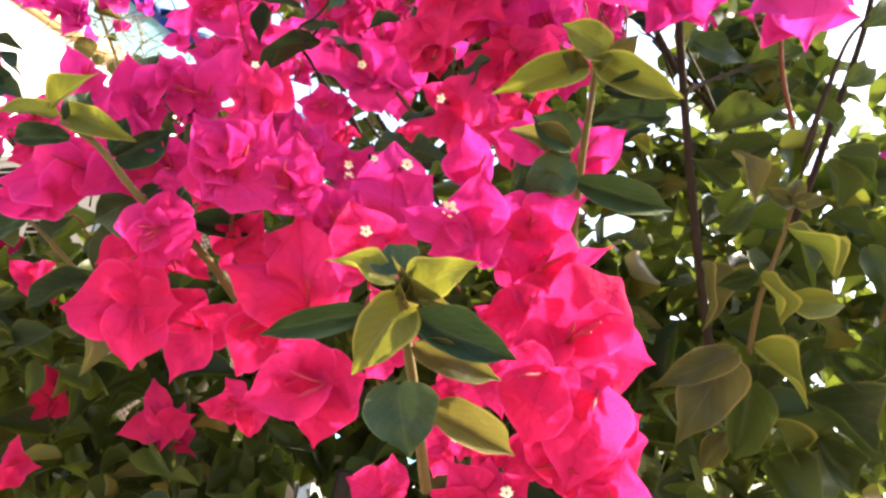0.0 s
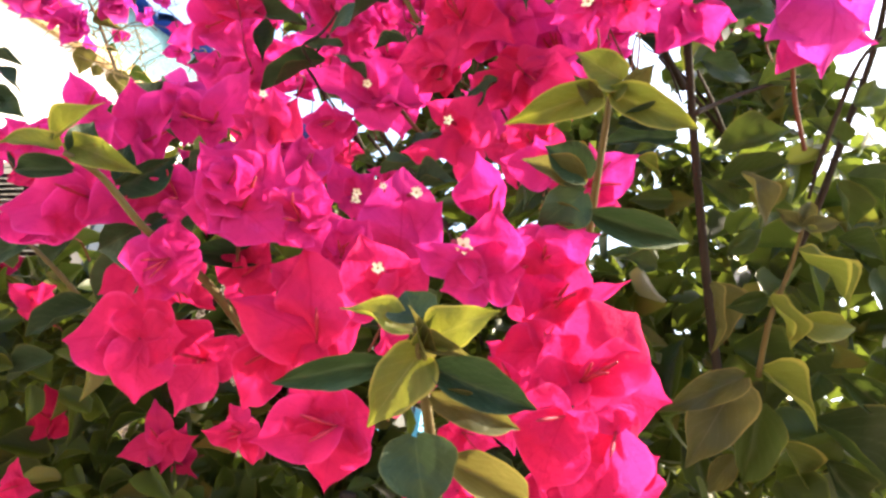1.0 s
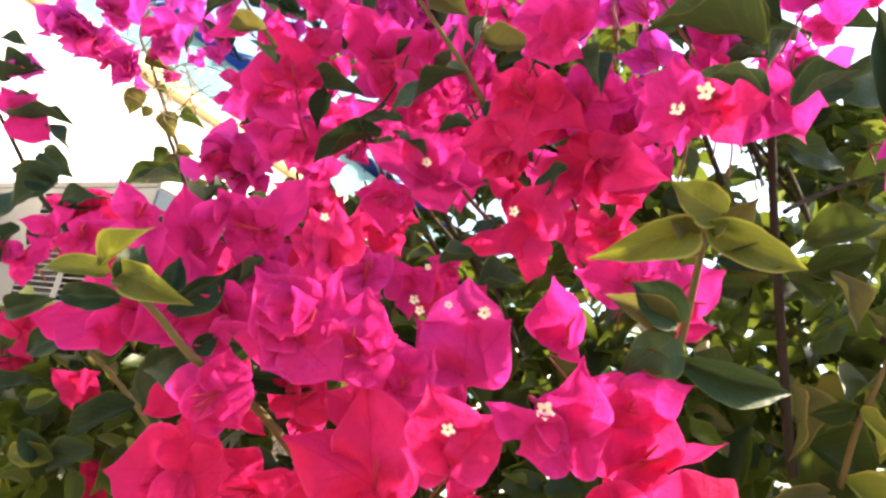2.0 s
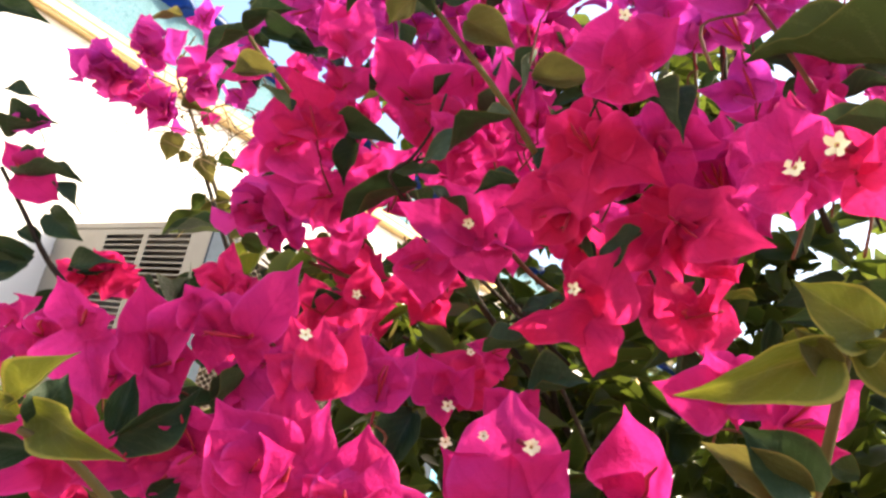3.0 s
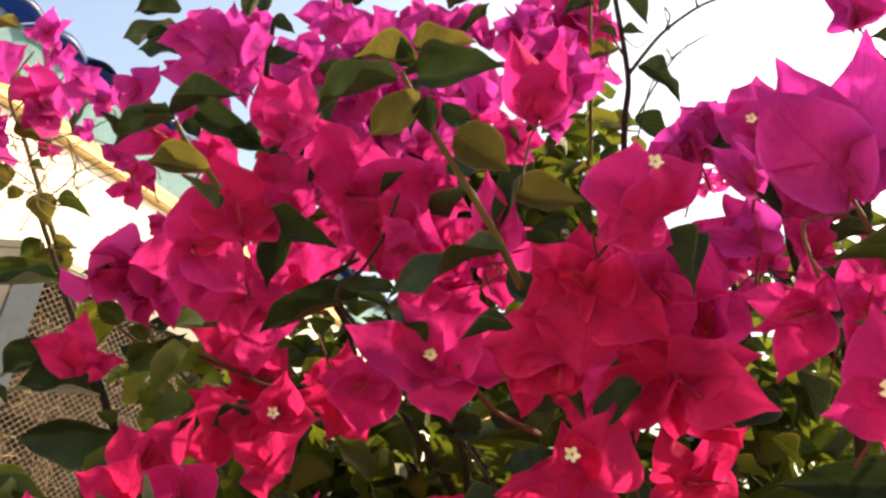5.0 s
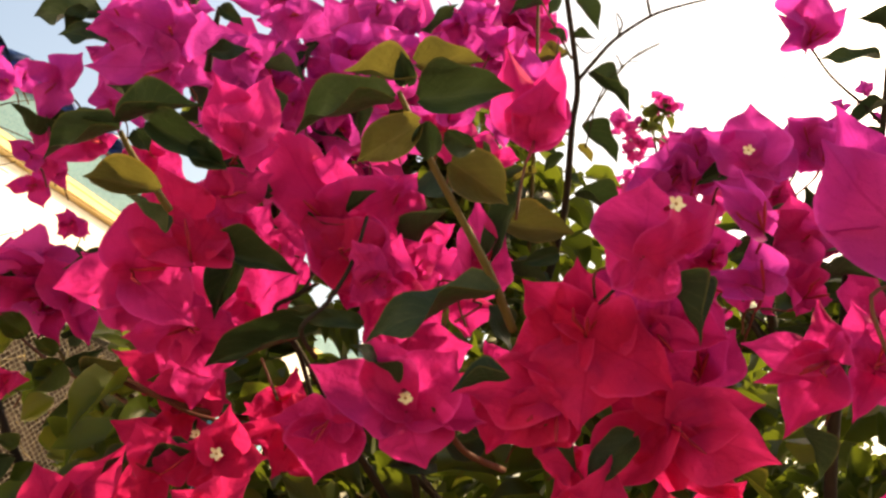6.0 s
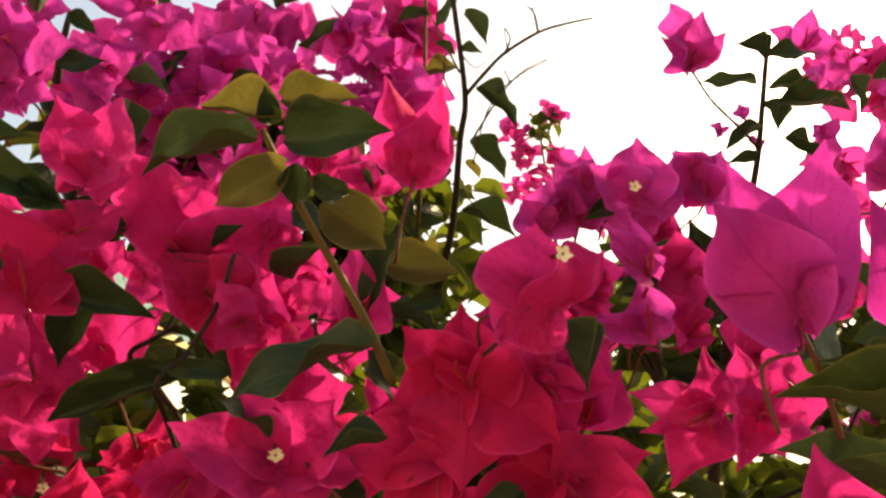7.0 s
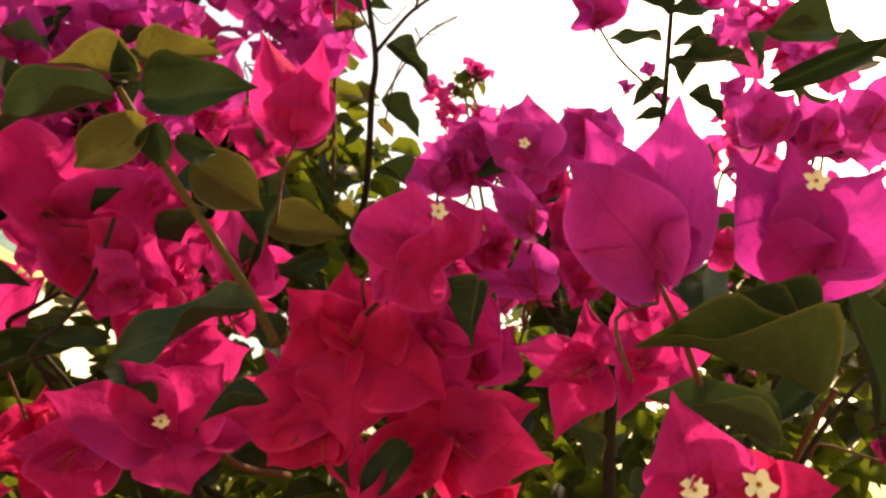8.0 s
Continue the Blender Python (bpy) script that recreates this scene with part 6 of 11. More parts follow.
leaf(BUSH, (-0.3207, 0.7551, 2.0207), (0.0101, -0.0152, 0.0230), (-0.85, -0.53, 0.02), 0.45)
bloom(BUSH, (-0.3061, 0.7660, 2.0113), [((0.0043, 0.0080, -0.0190), (-0.54, -0.72, -0.42), 0.87), ((0.0096, -0.0121, 0.0135), (-0.09, -0.77, -0.63), 0.81), ((-0.0190, -0.0079, 0.0056), (0.09, -0.71, -0.70), 0.76)], tone="violet")
bloom(BUSH, (-0.2430, 0.7334, 1.9942), [((-0.0189, -0.0053, 0.0110), (0.02, -0.91, -0.41), 0.85), ((0.0186, -0.0150, 0.0081), (-0.57, -0.80, -0.19), 0.85), ((0.0054, 0.0009, -0.0219), (-0.21, -0.97, -0.09), 0.85)], tone="violet")
leaf(BUSH, (-0.2534, 0.7559, 2.0076), (-0.0295, -0.0010, -0.0046), (-0.08, -0.73, 0.68), 0.43)
bloom(BUSH, (-0.2075, 0.7181, 2.0066), [((-0.0184, -0.0033, 0.0073), (-0.14, -0.71, -0.68), 0.85), ((0.0152, -0.0110, 0.0041), (-0.26, -0.63, -0.73), 0.85), ((0.0011, 0.0023, -0.0226), (0.09, -0.99, -0.10), 0.85)], tone="violet")
leaf(BUSH, (-0.2130, 0.7358, 2.0006), (-0.0086, 0.0101, -0.0328), (-0.61, -0.79, -0.08), 0.53)
bloom(BUSH, (-0.0108, 0.8834, 2.2632), [((-0.0408, 0.0004, 0.0010), (-0.02, -0.73, -0.68), 0.85), ((0.0193, -0.0213, 0.0163), (-0.03, -0.62, -0.78), 0.85), ((0.0059, 0.0027, -0.0360), (-0.01, -1.00, -0.08), 0.85), ((0.0393, -0.0166, -0.0195), (-0.43, -0.90, -0.10), 0.85)], tone="violet")
bloom(BUSH, (-0.0243, 0.8544, 2.2045), [((-0.0328, -0.0010, 0.0039), (-0.04, -0.82, -0.57), 0.85), ((0.0262, -0.0192, 0.0061), (-0.44, -0.76, -0.48), 0.85), ((0.0110, 0.0002, -0.0316), (-0.39, -0.91, -0.14), 0.85)], tone="violet")
bloom(BUSH, (-0.0336, 0.8829, 2.2224), [((-0.0054, -0.0193, 0.0251), (-0.51, -0.62, -0.59), 0.76), ((-0.0203, 0.0110, -0.0188), (-0.38, -0.92, -0.12), 0.87), ((0.0212, -0.0104, -0.0170), (-0.48, -0.87, -0.07), 0.83)], tone="violet")
bloom(BUSH, (0.0101, 0.8917, 2.2253), [((-0.0255, 0.0030, -0.0068), (0.05, -0.83, -0.55), 0.85), ((0.0212, -0.0158, 0.0055), (-0.30, -0.65, -0.70), 0.85), ((0.0174, -0.0022, -0.0330), (-0.59, -0.77, -0.26), 0.85)], tone="violet")
bloom(BUSH, (0.0150, 0.9150, 2.2481), [((0.0219, -0.0085, 0.0101), (-0.09, -0.85, -0.52), 0.85), ((-0.0260, -0.0094, 0.0117), (0.24, -0.95, -0.21), 0.83), ((-0.0033, 0.0020, -0.0269), (0.04, -1.00, -0.08), 0.88)], tone="violet")
bloom(BUSH, (-0.0504, 0.8973, 2.2579), [((-0.0280, -0.0014, 0.0045), (-0.07, -0.74, -0.67), 0.85), ((0.0127, -0.0177, 0.0163), (-0.19, -0.74, -0.65), 0.85), ((0.0049, 0.0020, -0.0277), (-0.11, -0.99, -0.09), 0.85)], tone="violet")
bloom(BUSH, (-0.0603, 0.7136, 2.0198), [((-0.0106, 0.0041, -0.0165), (-0.23, -0.97, -0.09), 0.85), ((0.0034, -0.0128, 0.0158), (0.10, -0.76, -0.64), 0.85), ((0.0181, -0.0078, -0.0084), (-0.47, -0.86, -0.20), 0.85)], tone="rose")
bloom(BUSH, (-0.0460, 0.7358, 2.0222), [((-0.0170, 0.0030, -0.0089), (0.11, -0.86, -0.50), 0.86), ((0.0128, 0.0015, -0.0140), (-0.18, -0.95, -0.26), 0.87), ((0.0004, -0.0141, 0.0150), (-0.45, -0.66, -0.60), 0.84)], tone="violet")
# sky side
bloom(BUSH, (0.2045, 0.6577, 2.1628), [((-0.0308, -0.0225, 0.0411), (0.21, -0.92, -0.34), 0.64), ((-0.0044, -0.0284, 0.0396), (-0.43, -0.71, -0.56), 0.80), ((0.0148, -0.0278, 0.0277), (-0.67, -0.67, -0.31), 0.64), ((-0.0290, -0.0086, 0.0195), (0.12, -0.96, -0.25), 0.90)], tone="violet")
sky_stem = branch(BUSH, [(0.2786, 0.6691, 2.0757), (0.2766, 0.6593, 2.1029), (0.2712, 0.6471, 2.1388), (0.2644, 0.6319, 2.1837), (0.2630, 0.6271, 2.1972)], 0.003, 0.0018, BARK)
branch(BUSH, [(0.2758, 0.6582, 2.1065), (0.2587, 0.6581, 2.1198), (0.2285, 0.6594, 2.1400), (0.2058, 0.6573, 2.1630)], 0.0016, 0.001, BARK)
leaf(sky_stem, (0.2651, 0.6334, 2.1792), (-0.0291, 0.0062, 0.0118), (-0.12, -0.97, 0.21), 0.39)
leaf(sky_stem, (0.2604, 0.6255, 2.1745), (0.0394, -0.0187, 0.0062), (-0.35, -0.86, -0.37), 0.33)
leaf(sky_stem, (0.2597, 0.6434, 2.1574), (-0.0483, 0.0083, -0.0069), (-0.13, -0.96, -0.26), 0.31)
leaf(sky_stem, (0.2665, 0.6334, 2.1492), (0.0311, -0.0174, 0.0033), (-0.39, -0.79, -0.48), 0.35)
leaf(sky_stem, (0.2714, 0.6453, 2.1434), (0.0150, -0.0027, -0.0250), (-0.15, -0.99, 0.02), 0.47)
leaf(sky_stem, (0.2645, 0.6203, 2.1270), (0.0592, -0.0211, 0.0056), (-0.30, -0.91, -0.28), 0.28)
leaf(sky_stem, (0.2884, 0.6414, 2.1115), (0.0403, -0.0025, -0.0133), (-0.01, -0.99, 0.15), 0.25)
leaf(sky_stem, (0.2728, 0.6529, 2.1225), (-0.0261, 0.0133, -0.0210), (-0.45, -0.89, 0.00), 0.39)
leaf(sky_stem, (0.2777, 0.6607, 2.0985), (-0.0301, 0.0055, -0.0089), (-0.06, -0.93, -0.37), 0.39)
bloom(BUSH, (0.2636, 0.6617, 2.1356), [((-0.0100, -0.0045, 0.0094), (0.16, -0.94, -0.29), 0.74), ((0.0020, -0.0074, 0.0087), (-0.68, -0.63, -0.37), 0.74), ((0.0018, 0.0000, -0.0054), (0.00, -1.00, -0.01), 0.85)], tone="violet")
bloom(BUSH, (0.2482, 0.6716, 2.1220), [((-0.0137, -0.0000, 0.0017), (-0.02, -0.98, -0.19), 0.74), ((0.0054, -0.0056, 0.0036), (-0.56, -0.76, -0.34), 0.74), ((-0.0031, 0.0017, -0.0072), (-0.23, -0.96, -0.13), 0.85)], tone="violet")
bloom(BUSH, (0.2826, 0.6640, 2.1150), [((-0.0119, -0.0015, 0.0046), (0.05, -0.98, -0.18), 0.74), ((0.0037, -0.0052, 0.0045), (-0.72, -0.67, -0.19), 0.74), ((-0.0016, 0.0014, -0.0074), (-0.11, -0.98, -0.16), 0.85)], tone="violet")
bloom(BUSH, (0.3278, 0.6533, 2.2235), [((-0.0458, -0.0001, 0.0057), (0.00, -1.00, 0.01), 0.53), ((-0.0049, -0.0206, 0.0293), (-0.51, -0.66, -0.55), 0.74), ((0.0235, -0.0177, 0.0037), (-0.59, -0.80, -0.06), 0.85)], tone="violet")
bloom(BUSH, (0.4101, 0.7070, 2.2516), [((-0.0252, 0.0015, -0.0004), (-0.03, -0.74, -0.67), 0.85), ((0.0118, -0.0154, 0.0121), (-0.50, -0.74, -0.45), 0.85), ((0.0063, 0.0004, -0.0211), (-0.05, -1.00, -0.03), 0.85)], tone="violet")
bloom(BUSH, (0.4242, 0.7251, 2.1934), [((-0.0190, -0.0027, 0.0081), (-0.19, -0.71, -0.68), 0.85), ((0.0032, -0.0145, 0.0174), (-0.63, -0.65, -0.43), 0.85), ((0.0065, 0.0010, -0.0271), (-0.45, -0.88, -0.14), 0.85)], tone="violet")
bloom(BUSH, (0.0771, 0.4951, 1.9032), [((-0.0266, -0.0019, 0.0073), (-0.04, -0.92, -0.40), 0.85), ((-0.0123, -0.0111, 0.0202), (-0.49, -0.60, -0.63), 0.95), ((0.0156, -0.0084, -0.0045), (-0.49, -0.86, -0.10), 0.85), ((-0.0041, 0.0040, -0.0254), (-0.65, -0.76, -0.01), 0.95)], tone="rose")
leaf(knot, (0.0457, 0.5139, 1.9368), (-0.0189, 0.0104, -0.0061), (-0.52, -0.83, 0.21), 0.50)
leaf(knot, (0.1046, 0.5656, 1.9301), (-0.0205, 0.0045, -0.0071), (-0.26, -0.95, 0.16), 0.70)
# right side at the end
leaf(BUSH, (0.1136, 0.3886, 1.9117), (0.0153, -0.0242, -0.0002), (-0.58, -0.37, 0.73), 0.43)
leaf(BUSH, (0.0946, 0.3904, 1.8486), (-0.0143, 0.0116, -0.0199), (-0.80, -0.53, 0.27), 0.50)
leaf(BUSH, (0.1460, 0.4094, 1.9478), (-0.0224, -0.0113, 0.0090), (0.54, -0.56, 0.63), 0.50)
bloom(BUSH, (0.2680, 0.5555, 2.1277), [((-0.0182, 0.0068, -0.0128), (-0.23, -0.96, -0.19), 0.85), ((0.0090, -0.0093, 0.0030), (-0.72, -0.70, -0.01), 0.85), ((-0.0135, -0.0021, 0.0099), (-0.21, -0.86, -0.47), 0.85)], tone="violet")
leaf(BUSH, (0.2850, 0.5709, 2.1306), (0.0176, 0.0036, -0.0230), (0.28, -0.96, 0.06), 0.59)
bloom(BUSH, (0.2751, 0.5840, 2.1382), [((-0.0148, 0.0021, -0.0089), (-0.26, -0.94, 0.21), 0.91), ((0.0107, -0.0057, -0.0108), (-0.46, -0.89, 0.00), 0.79), ((-0.0036, -0.0059, 0.0135), (0.07, -0.92, -0.38), 0.80)], tone="violet")
bloom(BUSH, (0.4715, 0.6600, 2.2247), [((-0.0292, 0.0032, 0.0061), (-0.15, -0.97, -0.20), 0.85), ((0.0159, -0.0157, 0.0037), (-0.68, -0.72, -0.14), 0.85), ((-0.0058, 0.0036, -0.0138), (-0.48, -0.87, -0.02), 0.85)], tone="violet")
bloom(BUSH, (0.4713, 0.6809, 2.2315), [((-0.0192, -0.0028, 0.0104), (-0.07, -0.93, -0.37), 0.89), ((-0.0001, 0.0069, -0.0159), (-0.71, -0.65, -0.28), 0.85), ((0.0086, -0.0114, 0.0123), (-0.35, -0.79, -0.50), 0.92)], tone="violet")
branch(BUSH, [(0.2213, 0.5185, 1.7678), (0.2251, 0.4916, 1.8070), (0.2280, 0.4702, 1.8313), (0.2374, 0.4607, 1.8463)], 0.002, 0.0013, BARK)
leaf(sky_stem, (0.2859, 0.5502, 2.1199), (0.0516, -0.0266, 0.0053), (-0.42, -0.87, -0.27), 0.36)
leaf(sky_stem, (0.3572, 0.5249, 2.1001), (-0.0634, 0.0301, -0.0159), (-0.31, -0.86, -0.40), 0.27)
leaf(sky_stem, (0.2556, 0.4740, 2.0477), (0.0433, -0.0157, 0.0096), (-0.38, -0.88, 0.29), 0.39)
# right-hand leafy side
right_stem = branch(BUSH, [(0.2084, 0.6549, 1.6411), (0.1941, 0.6346, 1.6734), (0.1719, 0.5974, 1.7268), (0.1457, 0.5608, 1.8140), (0.1225, 0.5188, 1.8843), (0.1099, 0.5009, 1.9446)], 0.0042, 0.003, BARK)
right_stem_b = branch(BUSH, [(0.2568, 0.6256, 1.7492), (0.2607, 0.5950, 1.7837), (0.2649, 0.5589, 1.8372), (0.2668, 0.5251, 1.8823), (0.2605, 0.4936, 1.9185)], 0.0034, 0.0022, BARK)
branch(BUSH, [(0.2596, 0.6137, 1.7907), (0.2623, 0.5914, 1.8325), (0.2686, 0.5681, 1.8779)], 0.0016, 0.001, BARK)
branch(BUSH, [(0.1239, 0.4762, 1.7792), (0.1376, 0.4836, 1.7917), (0.1693, 0.4892, 1.8129), (0.1952, 0.4868, 1.8246)], 0.0018, 0.001, BARK)
branch(BUSH, [(0.1648, 0.5437, 1.8039), (0.1402, 0.5005, 1.8055), (0.1204, 0.4683, 1.8062)], 0.0018, 0.001, BARK)
shoot_side = branch(BUSH, [(0.2180, 0.5948, 1.6339), (0.2125, 0.5633, 1.6702), (0.2173, 0.5432, 1.7043), (0.2179, 0.5252, 1.7307)], 0.0024, 0.0014, TWIG_GREEN)
leaf(shoot_side, (0.2158, 0.5202, 1.7299), (0.0059, -0.0004, 0.0204), (-0.24, -0.97, 0.05), 0.60, "rusty")
leaf(shoot_side, (0.2148, 0.5205, 1.7286), (-0.0211, -0.0055, 0.0086), (0.04, -0.88, -0.48), 0.50, "rusty")
leaf(shoot_side, (0.2146, 0.5155, 1.7280), (0.0239, -0.0050, 0.0046), (-0.17, -0.97, -0.20), 0.50, "rusty")
leaf(shoot_side, (0.2150, 0.5161, 1.7258), (0.0132, -0.0014, -0.0075), (0.08, -0.94, 0.33), 0.50, "young")
leaf(shoot_side, (0.1697, 0.5149, 1.7598), (0.0220, -0.0004, -0.0342), (0.35, -0.90, 0.24), 0.55, "rusty")
leaf(shoot_side, (0.2144, 0.5207, 1.7097), (0.0457, 0.0106, -0.0288), (0.28, -0.95, 0.10), 0.36, "young")
leaf(shoot_side, (0.2035, 0.5393, 1.6800), (0.0265, 0.0168, -0.0315), (0.13, -0.92, -0.38), 0.40, "young")
leaf(shoot_side, (0.2288, 0.5534, 1.6707), (0.0447, 0.0024, -0.0016), (0.04, -0.92, -0.39), 0.50, "young")
leaf(shoot_side, (0.2031, 0.5490, 1.6824), (-0.0242, 0.0105, -0.0098), (-0.26, -0.91, -0.33), 0.55, "olive")
leaf(shoot_side, (0.2233, 0.6008, 1.6140), (0.0000, 0.0288, -0.0613), (-0.13, -0.90, -0.42), 0.52, "olive")
leaf(shoot_side, (0.1958, 0.5761, 1.6235), (-0.0308, 0.0037, -0.0663), (-0.20, -0.98, 0.04), 0.62, "rusty")
leaf(shoot_side, (0.2217, 0.5939, 1.6378), (0.0436, -0.0060, -0.0360), (-0.17, -0.98, -0.05), 0.42, "young")
leaf(shoot_side, (0.2742, 0.6244, 1.6114), (0.0802, 0.0335, -0.0351), (0.27, -0.92, -0.27), 0.46, "olive")
leaf(shoot_side, (0.2876, 0.6330, 1.5835), (0.0416, 0.0192, -0.0373), (0.15, -0.94, -0.31), 0.50, "olive")
leaf(shoot_side, (0.1923, 0.5550, 1.6240), (-0.0549, 0.0038, -0.0331), (0.15, -0.93, -0.35), 0.38, "rusty")
leaf(shoot_side, (0.1716, 0.5757, 1.6938), (0.0144, 0.0109, -0.0498), (0.24, -0.96, -0.14), 0.42, "rusty")
leaf(shoot_side, (0.2906, 0.6144, 1.6483), (0.0433, 0.0155, -0.0180), (0.14, -0.89, -0.42), 0.50, "olive")
leaf(shoot_side, (0.2551, 0.6295, 1.5912), (0.0337, 0.0243, -0.0332), (0.43, -0.88, -0.21), 0.50, "young")
leaf(shoot_side, (0.2172, 0.6322, 1.5767), (-0.0142, 0.0181, -0.0323), (-0.44, -0.85, -0.28), 0.50, "rusty")
leaf(shoot_side, (0.2821, 0.6344, 1.6499), (-0.0178, -0.0018, -0.0304), (0.03, -1.00, 0.04), 0.50, "olive")
leaf(right_stem, (0.1726, 0.4983, 1.8176), (0.0478, -0.0045, 0.0160), (-0.01, -0.97, -0.23), 0.42, "olive")
leaf(right_stem, (0.1660, 0.5475, 1.7908), (0.0495, -0.0158, 0.0201), (-0.30, -0.95, -0.00), 0.50, "olive")
leaf(right_stem, (0.1764, 0.5730, 1.7760), (0.0494, -0.0057, 0.0248), (-0.06, -0.99, -0.12), 0.50, "olive")
leaf(right_stem, (0.1921, 0.5779, 1.7613), (-0.0361, -0.0139, 0.0124), (0.21, -0.90, -0.39), 0.50, "olive")
leaf(right_stem, (0.1192, 0.5091, 1.7731), (-0.0278, -0.0054, -0.0157), (0.24, -0.97, -0.09), 0.45, "olive")
leaf(right_stem, (0.1438, 0.5957, 1.7652), (-0.0341, 0.0102, -0.0016), (-0.26, -0.91, -0.31), 0.50, "olive")
leaf(right_stem, (0.1888, 0.5878, 1.7265), (0.0251, -0.0005, 0.0227), (0.11, -0.98, -0.14), 0.50, "olive")
leaf(right_stem, (0.1298, 0.5726, 1.6988), (-0.0297, 0.0042, 0.0056), (-0.09, -0.96, 0.26), 0.50, "olive")
leaf(right_stem_b, (0.2546, 0.5455, 1.8098), (-0.0319, -0.0138, 0.0116), (0.29, -0.91, -0.28), 0.50, "olive")
leaf(right_stem_b, (0.2585, 0.5371, 1.8395), (0.0261, 0.0014, 0.0194), (0.14, -0.98, -0.11), 0.60, "olive")
leaf(right_stem_b, (0.2627, 0.5527, 1.7862), (0.0357, 0.0115, -0.0083), (0.35, -0.88, 0.31), 0.60, "olive")
leaf(right_stem_b, (0.2549, 0.5539, 1.7808), (0.0233, 0.0205, -0.0350), (0.33, -0.89, -0.30), 0.50, "olive")
leaf(right_stem_b, (0.2578, 0.5075, 1.8699), (0.0266, -0.0000, 0.0234), (0.08, -0.99, -0.09), 0.60, "olive")
leaf(right_stem_b, (0.2614, 0.5658, 1.7404), (0.0381, 0.0000, -0.0074), (-0.01, -1.00, -0.04), 0.50, "olive")
leaf(right_stem_b, (0.2942, 0.5716, 1.7248), (0.0241, -0.0019, -0.0449), (-0.33, -0.94, -0.13), 0.50, "olive")
# dark bough in the middle
bough = branch(BUSH, [(0.0162, 0.8303, 1.6657), (-0.0048, 0.7979, 1.6878), (-0.0351, 0.7607, 1.7192), (-0.0704, 0.7224, 1.7513), (-0.1080, 0.6833, 1.7841), (-0.1345, 0.6479, 1.8123)], 0.0034, 0.0024, BARK)
branch(BUSH, [(-0.0351, 0.7607, 1.7192), (-0.0596, 0.6986, 1.7661), (-0.0857, 0.6554, 1.7851), (-0.1018, 0.6267, 1.7987)], 0.003, 0.002, BARK)
branch(BUSH, [(-0.0220, 0.6307, 1.7778), (-0.0565, 0.5874, 1.7791), (-0.0773, 0.5533, 1.7853), (-0.0889, 0.5399, 1.7929)], 0.002, 0.0014, TWIG_RED)
branch(BUSH, [(-0.0341, 0.7424, 1.7600), (-0.0652, 0.7151, 1.7767), (-0.0899, 0.6793, 1.7874), (-0.1117, 0.6243, 1.7927)], 0.0022, 0.0016, BARK)
branch(BUSH, [(-0.1714, 0.7239, 1.7895), (-0.2029, 0.6903, 1.7859), (-0.2344, 0.6869, 1.7902), (-0.2508, 0.6902, 1.7941)], 0.002, 0.0014, TWIG_RED)
branch(BUSH, [(-0.1131, 0.7062, 1.7905), (-0.1406, 0.6601, 1.8162), (-0.1677, 0.6044, 1.8374), (-0.1598, 0.5871, 1.8475), (-0.1545, 0.5901, 1.8644)], 0.0015, 0.001, BARK)
branch(BUSH, [(0.1513, 0.6167, 1.8766), (0.1064, 0.5648, 1.9018), (0.0786, 0.5245, 1.9124), (0.0729, 0.5099, 1.9261)], 0.0032, 0.0024, BARK)
branch(BUSH, [(0.2258, 0.6893, 1.8614), (0.1670, 0.6505, 1.8922), (0.1299, 0.6311, 1.9135)], 0.0022, 0.0016, BARK)
branch(BUSH, [(0.1928, 0.6720, 1.8924), (0.1577, 0.6571, 1.9144), (0.1207, 0.6438, 1.9344)], 0.0022, 0.0016, BARK)
branch(BUSH, [(0.1428, 0.6958, 1.8889), (0.1198, 0.6737, 1.9158), (0.1028, 0.6523, 1.9332)], 0.003, 0.0022, BARK)
mass(BUSH, 360, (0.3293, 0.8174, 1.6722), (.26, .20, .22), .055, 11, "foliage")
mass(BUSH, 34, (0.3916, 0.8792, 1.9357), (.26, .16, .09), .05, 12, "foliage")
mass(BUSH, 420, (-0.3960, 0.8687, 1.5025), (.28, .15, .20), .055, 13, "foliage")
mass(BUSH, 520, (-0.0297, 0.9265, 1.7587), (.20, .12, .17), .04, 14, "foliage")
mass(BUSH, 280, (0.0852, 1.0339, 2.0864), (.11, .10, .20), .042, 15, "foliage")
mass(BUSH, 170, (0.4808, 0.8409, 1.8611), (.36, .20, .14), .055, 16, "foliage")
mass(BUSH, 150, (0.5813, 1.2832, 2.0659), (.25, .20, .13), .06, 18, "foliage")
mass(BUSH, 560, (-0.0634, 0.7968, 1.6894), (.30, .12, .16), .04, 19, "foliage")
mass(BUSH, 160, (-0.1957, 1.0042, 1.8023), (.22, .10, .12), .05, 20, "foliage")
mass(BUSH, 1300, (0.05, 0.85, 0.75), (0.65, 0.32, 0.7), 0.07, 21, "foliage")
mass(BUSH, 1100, (0.10, 0.88, 0.85), (0.50, 0.26, 0.55), 0.06, 24, "foliage")
mass(BUSH, 160, (0.05, 0.75, 0.95), (0.60, 0.34, 0.5), 0.04, 25, "blossom")
# far sprays
FAR_BUSH = tagged(root("bougainvillea_bush", 0.62, 1.70), "tall loose bougainvillea with small pink bracts behind", "bush")
mass(FAR_BUSH, 800, (0.62, 1.75, 0.9), (0.4, 0.35, 0.8), 0.06, 29, "foliage")
branch(FAR_BUSH, [(0.62, 1.70, -0.05), (0.66, 1.72, 0.8), (0.60, 1.66, 1.7), (0.57, 1.56, 2.36)], 0.014, 0.004, BARK, "trunk")
